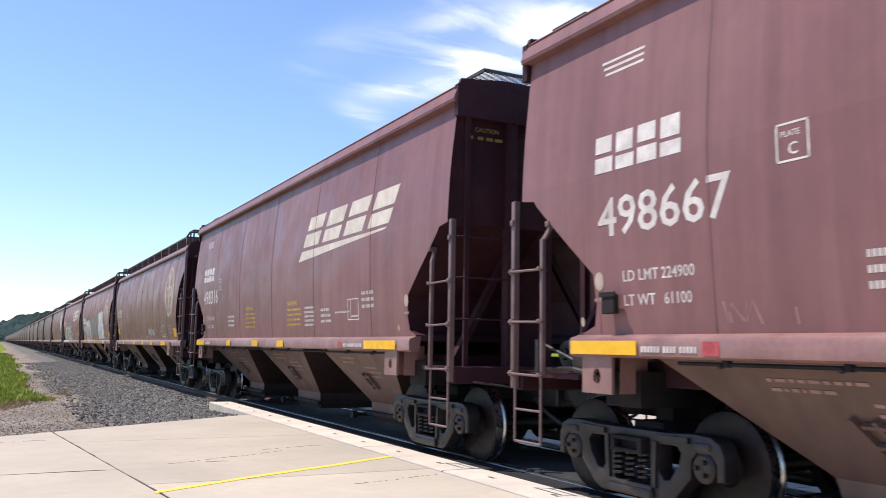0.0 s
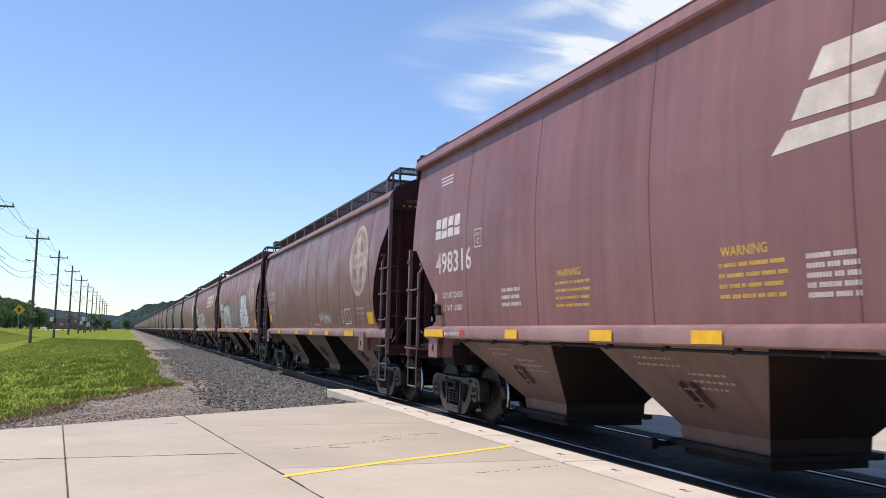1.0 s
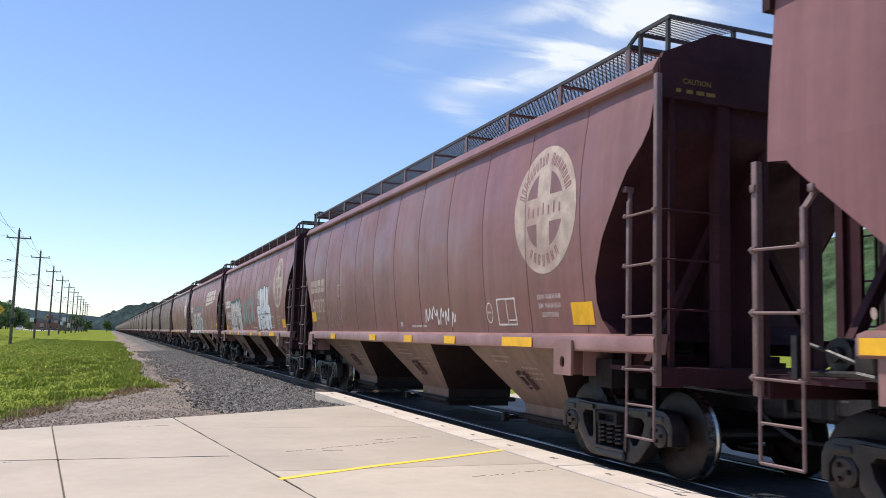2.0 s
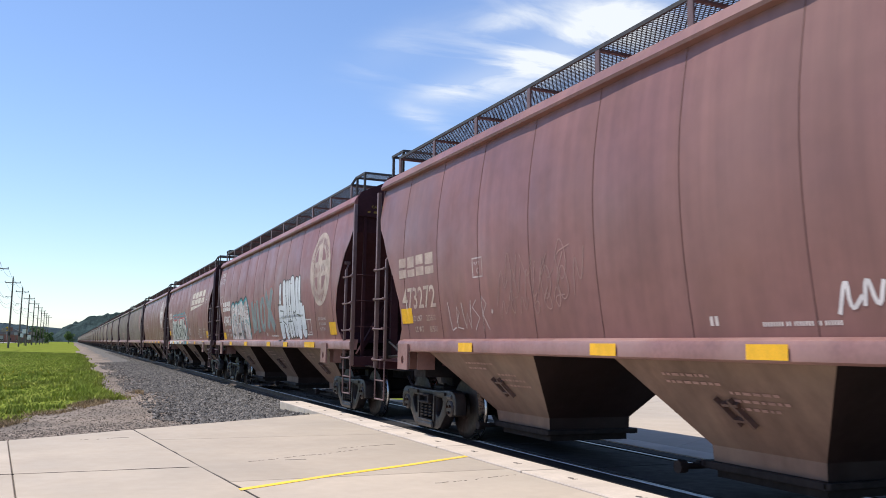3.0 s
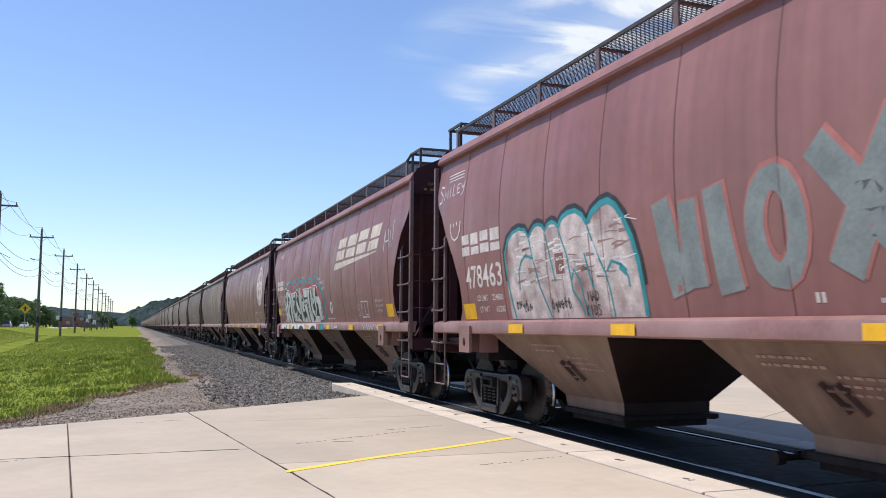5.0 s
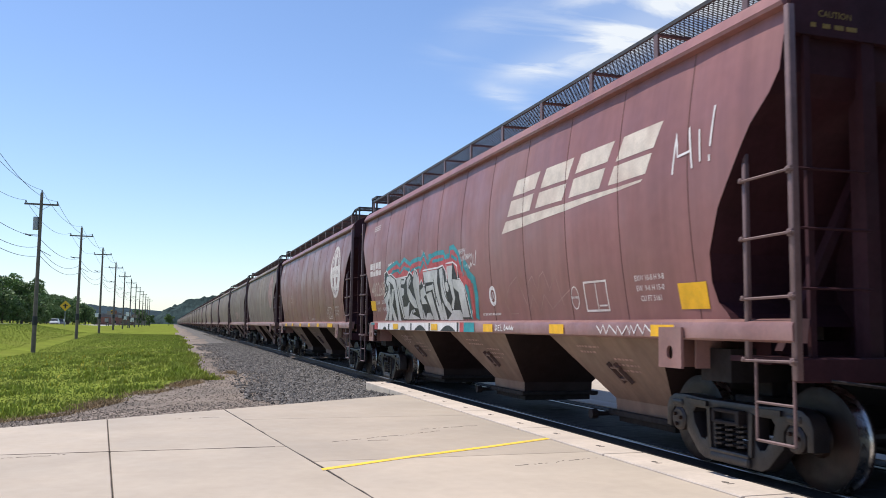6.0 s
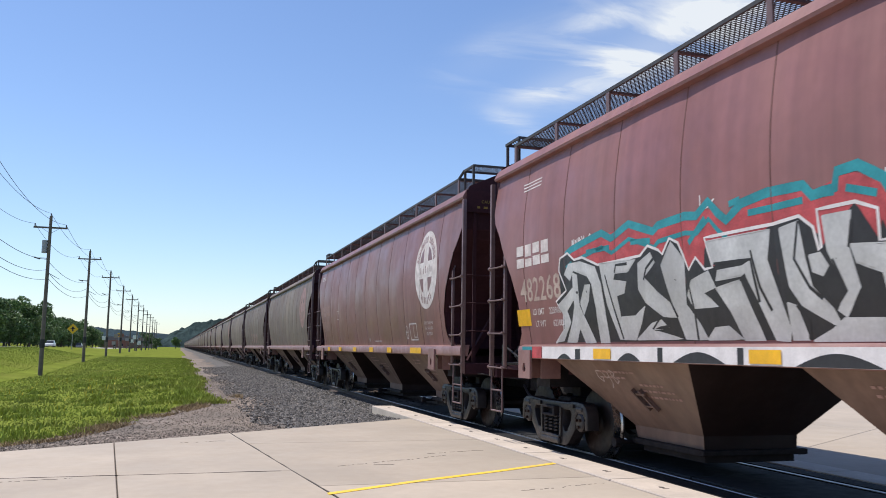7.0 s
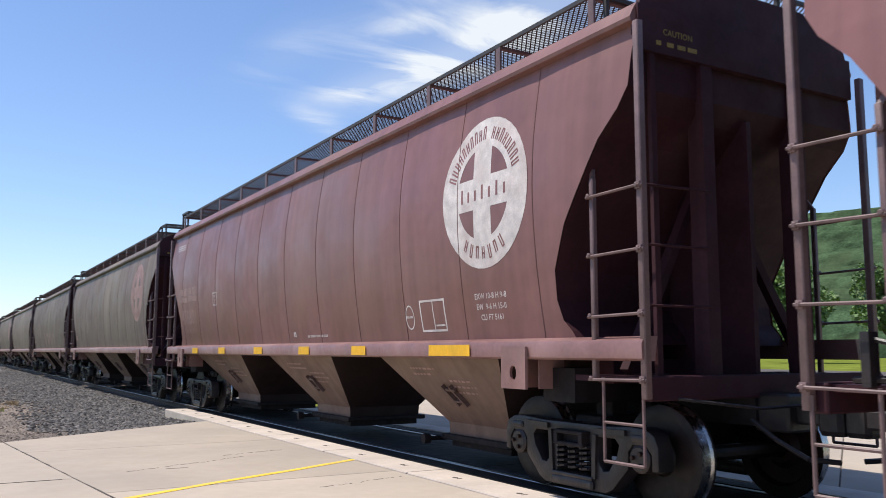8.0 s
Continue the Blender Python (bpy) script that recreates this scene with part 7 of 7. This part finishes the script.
def tufts(rg, n):
    m = 170
    cy = 15 + 40 * rg.random(m) ** 1.3
    cx = 0.8 - 7.0 * rg.random(m) ** 1.6
    ok = cy > grass_from(cx) + 0.3
    cx, cy = cx[ok], cy[ok]
    k = rg.integers(0, len(cx), n)
    return cx[k] + rg.normal(0, 0.16, n), cy[k] + rg.normal(0, 0.22, n)


def strip(rg, n):
    x = rg.uniform(-4, 2.2, n * 3)
    y = grass_from(x) - 1.6 + rg.random(n * 3) * 2.2
    ok = ((np.sin(x * 3) + np.sin(y * 2.3) + rg.normal(0, 0.8, n * 3)) > 0.2) & (y > 14.3 + 0.675 * x)
    return x[ok][:n], y[ok][:n]


def edge_strip(rg, n):
    y = 27 + 90 * rg.random(n) ** 1.6
    return 0.8 + 0.22 * np.sin(y * 0.31) + rg.normal(0, 0.22, n), y


blades("grass_blades", 150000, verge, M["grass"], 0.015, 0.055, "short green grass blades on the verge", 21)
blades("weed_tufts", 15000, tufts, M["grass"], 0.05, 0.15, "taller green weed tufts at the gravel edge", 22, 0.016)
blades("edge_weeds", 9000, edge_strip, M["grass"], 0.06, 0.20, "rough green weeds along the gravel edge", 25, 0.014)
blades("dry_grass", 7000, strip, M["straw"], 0.04, 0.12, "thin dry straw grass beside the pavement", 23, 0.007, 0.8)
blades("wild_flowers", 260, lambda rg, n: (rg.uniform(-16, -1, n), rg.uniform(24, 60, n)), M["flower"], 0.15, 0.28, "scattered yellow wild flowers in grass", 24, 0.008)

# ---- highway on its bank ----
road_s = sheet("highway", grid(-40, -24, 9), grid(20, 330, 60) + [420, 600, 900], M["asphalt"], 0.03)
tagged(road_s, "sun-bleached grey highway on a low bank", "road", kind="structure")

# ---- utility poles and wires ----
POLE_X, POLE_GAP, POLE_Y = -10.0, 30.3, 71.5


def utility_pole(y, h, box=False):
    z = float(ground_z(POLE_X, y))
    p = thing("utility_pole", "weathered timber utility pole with crossarm and wires" + (" and transformer" if box else ""), "utility pole", pose(POLE_X, y, z), "utility poles along the verge")
    part("pole_shaft", Shape().tube((0, 0, -0.3), (0, 0, h), 0.17, 12, 0.11), M["pole"], p, smooth=True)
    part("crossarm", Shape().box(-1.22, 1.22, 0.10, 0.20, h - 0.95, h - 0.82), M["pole"], p)
    br = Shape().bar((-0.65, 0.15, h - 0.92), (0, 0.13, h - 1.35), 0.03, 0.03).bar((0.65, 0.15, h - 0.92), (0, 0.13, h - 1.35), 0.03, 0.03)
    part("arm_brace", br, M["grey_metal"], p)
    for x, yy, zi in ((-1.12, 0.15, h - 0.82), (1.12, 0.15, h - 0.82), (0, 0, h)):
        part("insulator", Shape().tube((x, yy, zi), (x, yy, zi + 0.22), 0.05, 8), M["ceramic"], p)
    part("pole_wrap", Shape().tube((0, 0, 2.1), (0, 0, 2.75), 0.185, 12), M["band"], p)
    lamp = Shape().bar((0, 0, h - 4.4), (0.9, 0.0, h - 4.9), 0.04, 0.04).bar((0, 0, h - 3.3), (-0.9, -0.6, h - 3.35), 0.05, 0.05).bar((-0.9, -0.6, h - 3.3), (-0.5, -0.9, h - 3.45), 0.14, 0.08)
    part("bracket_arm", lamp, M["wire"], p)
    if box:
        part("transformer", Shape().tube((-0.32, 0, h - 2.9), (-0.32, 0, h - 1.9), 0.2, 14), M["grey_metal"], p)
    return z


poles = []
for i in range(-1, 12):
    y = POLE_Y + POLE_GAP * i
    h = 12.3 if i < 3 else 12.0
    poles.append((y, utility_pole(y, h, i == 0) + h))
spans = [(-1.12, -0.62, 1.0), (1.12, -0.62, 1.0), (0.0, 0.22, 0.9), (-0.1, -3.4, 0.7), (-0.1, -4.2, 0.9), (0.1, -4.9, 0.8)]
for dx, dz, sag in spans:
    cu = Shape()
    for (ya, za), (yb, zb) in zip(poles, poles[1:8]):
        pts = [(POLE_X + dx, ya + (yb - ya) * t, za + (zb - za) * t + dz - sag * 4 * t * (1 - t)) for t in (i / 12 for i in range(13))]
        cu.pipe(pts, 0.014 if dz > -1 else 0.018, 4)
    tagged(part("overhead_wire", cu, M["wire"]), "dark overhead wire slung between utility poles", "wire", "overhead wires")

# ---- trees ----


def tree_meshes(seed, h, r, leaves, leaf):
    rg = np.random.default_rng(seed)
    rr = random.Random(seed)
    t = Shape()
    t.tube((0, 0, -0.3), (0.1, 0, h * 0.35), 0.026 * h, 8, 0.02 * h)
    limbs = []
    for i in range(11):
        a, z0 = i * 2.4, h * (0.08 + 0.057 * i)
        q = (math.cos(a) * r * rr.uniform(0.45, 0.8), math.sin(a) * r * rr.uniform(0.45, 0.8), min(h * 0.92, z0 + h * rr.uniform(0.18, 0.32)))
        t.tube((0.1, 0, z0), q, 0.012 * h, 6, 0.004 * h)
        limbs.append(q)
    t.tube((0.1, 0, h * 0.33), (0, 0.1, h * 0.85), 0.02 * h, 7, 0.005 * h)
    limbs += [(0, 0, h * 0.86), (0.2 * r, 0.1 * r, h * 0.72), (-0.25 * r, 0, h * 0.66)]
    C = np.array(limbs)
    k = rg.integers(0, len(C), leaves)
    d = rg.normal(0, 1, (leaves, 3))
    d /= np.linalg.norm(d, axis=1)[:, None]
    rad = r * rg.uniform(0.32, 0.54, len(C))[k] * rg.random(leaves) ** 0.35
    P = C[k] + d * rad[:, None] * np.array([1, 1, 0.75])
    P[:, 2] = np.maximum(P[:, 2], h * 0.03)
    a = rg.normal(0, 1, (leaves, 3))
    a /= np.linalg.norm(a, axis=1)[:, None]
    b = np.cross(a, rg.normal(0, 1, (leaves, 3)))
    b /= np.linalg.norm(b, axis=1)[:, None]
    s = leaf * rg.uniform(0.6, 1.3, (leaves, 1))
    V = np.stack([P + a * s, P + b * s * 0.6, P - a * s, P - b * s * 0.6], 1).reshape(-1, 3)
    me = bpy.data.meshes.new("crown")
    me.from_pydata(V.tolist(), [], np.arange(4 * leaves).reshape(-1, 4).tolist())
    me.materials.append(M["leaf"])
    me.update()
    return mesh_of("trunk", t, M["bark"], True), me


KINDS = [tree_meshes(41, 13, 5.0, 5200, 0.34), tree_meshes(42, 10, 4.4, 4200, 0.32), tree_meshes(43, 7, 3.0, 3000, 0.26)]


def tree(kind, x, y, scale, z=None):
    z = float(ground_z(x, y)) if z is None else z
    m = pose(x, y, z - 0.1, 0, 0, (x * 37 + y * 11) % 360) @ Matrix.Scale(scale, 4)
    t = thing("tree", "full green deciduous tree in summer leaf", "tree", m, "roadside trees")
    part("trunk", KINDS[kind][0], None, t)
    part("crown", KINDS[kind][1], None, t)


rt = random.Random(9)
for i in range(26):
    y = 196 + 11.5 * i
    tree(i % 2, -42 - rt.uniform(0, 5), y + rt.uniform(-3, 3), rt.uniform(0.9, 1.15) * (1.0 if i < 9 else 0.85))
    if i % 2 == 0:
        tree(2, -41, y + rt.uniform(-5, 5), rt.uniform(0.6, 1.0))
    tree((i + 1) % 2, -56 - rt.uniform(0, 14), y - 14 + rt.uniform(-3, 3), rt.uniform(1.0, 1.25))
for x, y, s, kd in ((34, 26, 1.0, 0), (42, 18, 1.1, 1), (27, 34, 0.9, 1), (50, 31, 1.2, 0), (36, 12, 0.9, 2), (46, 4, 1.1, 0), (22, 44, 0.9, 1), (58, 14, 1.2, 1)):
    tree(kd, x * 3.4, y * 3.4, s * 1.25)

# ---- hills ----


def hill(name, cx, cy, w, depth, h, seed, mat, label, rough=1.0):
    nx, ny = 110, 26
    v, f = [], []
    for j in range(ny + 1):
        for i in range(nx + 1):
            u, q = i / nx * 2 - 1, j / ny * 2 - 1
            x, y = cx + u * w, cy + q * depth
            z = h * max(0, 1 - u * u) ** 0.8 * max(0, 1 - q * q)
            z *= 0.82 + 0.3 * noise.noise((x * 0.004, y * 0.004, seed))
            if z > 2:
                z += rough * 4.5 * noise.noise((x * 0.07, y * 0.07, seed + 5)) + rough * 2.5 * noise.noise((x * 0.21, y * 0.21, seed + 9))
            v.append((x, y, z - 1.5))
    for j in range(ny):
        for i in range(nx):
            a = j * (nx + 1) + i
            f.append((a, a + 1, a + nx + 2, a + nx + 1))
    me = bpy.data.meshes.new(name)
    me.from_pydata(v, [], f)
    me.materials.append(mat)
    me.update()
    tagged(new(name, me), label, "hill", kind="structure")


# hill and far ridge: haze comes from their material colours
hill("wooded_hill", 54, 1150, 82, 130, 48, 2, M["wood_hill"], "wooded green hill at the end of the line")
hill("far_ridge", -260, 1900, 420, 160, 58, 7, M["wood_far"], "low wooded ridge far off with blue haze in its colour", 0.6)
hill("right_ridge", 430, 300, 170, 430, 82, 12, M["wood_green"], "green wooded slope beyond the far fields", 1.8)

# ---- distant roadside buildings, signs and posts ----


def building(x, y, w, dd, h, wall, label, storeys=1):
    z = float(ground_z(x, y)) - 0.1
    b = thing("building", label, "building", pose(x, y, z), "distant roadside buildings")
    part("wall", Shape().box(-w / 2, w / 2, -dd / 2, dd / 2, 0, h), M[wall], b)
    part("roof", Shape().prism([(-w / 2 - 0.5, h), (w / 2 + 0.5, h), (w / 2 * 0.2, h + w * 0.14), (-w / 2 * 0.2, h + w * 0.14)], "y", -dd / 2 - 0.4, dd / 2 + 0.4), M["roofing"], b)
    n = max(2, int(w / 3.2))
    for k in range(n):
        for s in range(storeys):
            xx = -w / 2 + w * (k + 0.5) / n
            wz = 1.0 + 2.9 * s
            wdw = part("window", Shape().box(xx - 0.6, xx + 0.6, -dd / 2 - 0.05, -dd / 2 - 0.003, wz, wz + 1.3), M["glass"], b)
            part("frame", Shape().box(xx - 0.7, xx + 0.7, -dd / 2 - 0.08, -dd / 2 - 0.06, wz - 0.12, wz - 0.02), M["car_white"], wdw)
    part("door", Shape().box(w * 0.32, w * 0.32 + 1.0, -dd / 2 - 0.06, -dd / 2 - 0.004, 0, 2.1), M["roofing"], b)


building(-28, 470, 18, 10, 4.0, "brick", "low red-brown shop building beside the highway")
building(-66, 520, 22, 12, 4.5, "siding", "tan metal-sided store far down the road")
building(-19, 560, 12, 9, 5.5, "siding", "small tan two-storey building far down the line", 2)
building(-43, 610, 16, 10, 5.0, "brick", "distant red-brown block with grey roof", 2)
for x, y, s, kd in ((-24, 300, 0.5, 2), (-8, 340, 0.6, 2), (-38, 420, 0.9, 1), (-2, 560, 0.7, 1), (-16, 470, 0.8, 1), (-60, 480, 1.1, 0)):
    tree(kd, x, y, s)


def diamond_sign(x, y, h):
    z = float(ground_z(x, y))
    s = thing("warning_sign", "yellow diamond warning sign on a post by the road", "road sign", pose(x, y, z), "roadside warning signs")
    part("post", Shape().box(-0.05, 0.05, -0.04, 0.04, -0.3, h), M["grey_metal"], s)
    part("sign_panel", Shape().prism([(-0.85, h), (0, h - 0.85), (0.85, h), (0, h + 0.85)], "y", -0.07, -0.045), M["sign"], s)
    part("symbol", Shape().box(-0.12, 0.12, -0.085, -0.075, h - 0.4, h + 0.35).box(-0.35, 0.35, -0.085, -0.075, h + 0.0, h + 0.12), M["black"], s)


diamond_sign(-16.6, 150, 3.3)
diamond_sign(-21.0, 330, 5.0)
rp = random.Random(14)
for i in range(16):
    x, y = rp.uniform(-20, -9.5), rp.uniform(210, 400)
    z = float(ground_z(x, y))
    p = thing("sign_post", "thin roadside post with small panel", "post", pose(x, y, z), "distant roadside posts")
    hh = rp.uniform(2.0, 5.0)
    part("post", Shape().box(-0.1, 0.1, -0.1, 0.1, -0.2, hh), M["pole"], p)
    part("panel", Shape().box(-0.6, 0.6, -0.14, -0.11, hh - 1.0, hh), M[rp.choice(("car_white", "grey_metal", "brick", "siding"))], p)

# service poles before the trees
for x, y in ((-37, 128), (-37, 138), (-36, 131)):
    z = float(ground_z(x, y))
    p = thing("service_pole", "short grey timber service pole near trees", "pole", pose(x, y, z), "service poles by the highway")
    part("pole_shaft", Shape().tube((0, 0, -0.2), (0, 0, 6.2 if y > 130 else 5.0), 0.12, 8), M["pole"], p)
    part("meter_box", Shape().box(-0.2, 0.2, -0.32, -0.13, 1.4, 2.1), M["grey_metal"], p)


# ---- cars on the highway ----
ROAD_CARS = []


def road_car(mat, label, suv, rows):
    c = thing("car", label, "car", rows[0][1], "cars on the highway")
    h, roof = (0.95, 1.75) if suv else (0.85, 1.45)
    body = Shape()
    rings = []
    for y, z0, z1, w in ((-2.25, 0.45, 0.75, 0.78), (-2.15, 0.32, h - 0.02, 0.88), (-1.2, 0.26, h, 0.92), (1.3, 0.26, h + 0.04, 0.92), (2.1, 0.32, h, 0.88), (2.2, 0.45, h - 0.15, 0.8)):
        rings.append([(-w, y, z0), (w, y, z0), (w * 1.02, y, (z0 + z1) / 2), (w * 0.93, y, z1), (-w * 0.93, y, z1), (-w * 1.02, y, (z0 + z1) / 2)])
    body.loft(rings)
    part("body", body, mat, c, smooth=True)
    b = 1.95 if suv else 1.7
    part("cabin", Shape().loft([[(-0.84, -1.1, h - 0.02), (0.84, -1.1, h - 0.02), (0.84, b, h - 0.02), (-0.84, b, h - 0.02)], [(-0.66, -0.35, roof - 0.08), (0.66, -0.35, roof - 0.08), (0.66, b - 0.4, roof - 0.08), (-0.66, b - 0.4, roof - 0.08)]]), M["glass"], c, "dark windows")
    part("roof", Shape().box(-0.68, 0.68, -0.38, b - 0.36, roof - 0.08, roof, 0.03), mat, c)
    for x in (-0.82, 0.82):
        for y in (-1.4, 1.35):
            w = part("wheel", Shape().lathe([(x - 0.1, 0.05), (x - 0.1, 0.3), (x - 0.08, 0.33), (x + 0.08, 0.33), (x + 0.1, 0.3), (x + 0.1, 0.05)], (0, 0, 0), 16), M["tyre"], c, at=pose(0, y, 0.33))
            part("rim", Shape().lathe([(x - 0.11, 0.02), (x - 0.11, 0.2), (x + 0.11, 0.2), (x + 0.11, 0.02)], (0, 0, 0), 12), M["grey_metal"], w)
    for x in (-0.6, 0.6):
        part("headlight", Shape().box(x - 0.18, x + 0.18, -2.24, -2.12, 0.6, 0.72), M["car_white"], c)
    ROAD_CARS.append((c, rows))


def drive(x, y0, y1, turn=0):
    rows = []
    for i in range(9):
        y = y0 + (y1 - y0) * i / 8
        rows.append((float(i), pose(x, y, float(ground_z(x, y)) + 0.04, 0, 0, turn)))
    return rows


road_car(M["car_white"], "white saloon car driving on the highway", False, drive(-27.0, 341, 185))
road_car(M["car_grey"], "grey estate car driving away on the highway", True, drive(-30.5, 100, 324, 180))
road_car(M["car_white"], "white van-like car far along the highway", True, drive(-27.0, 190, 34))


# ---- what moves ----


def travelled(t):
    """How far the train has rolled: it gathers a little speed towards the end."""
    return SPEED * t + 0.09 * max(0.0, t - 6.0)


def motions():
    steps = [i * 0.5 for i in range(17)]
    for car, y in CARS:
        walk(car, [(t, pose(TRACK_X, y - travelled(t), 0)) for t in steps])
    n = 121
    for w, q in WHEELS:
        walk(w, [(i / 15, pose(0, q, WHEEL_R, math.degrees(travelled(i / 15) / WHEEL_R) % 360.0)) for i in range(n)])
    for c, rows in ROAD_CARS:
        walk(c, rows)


motions()
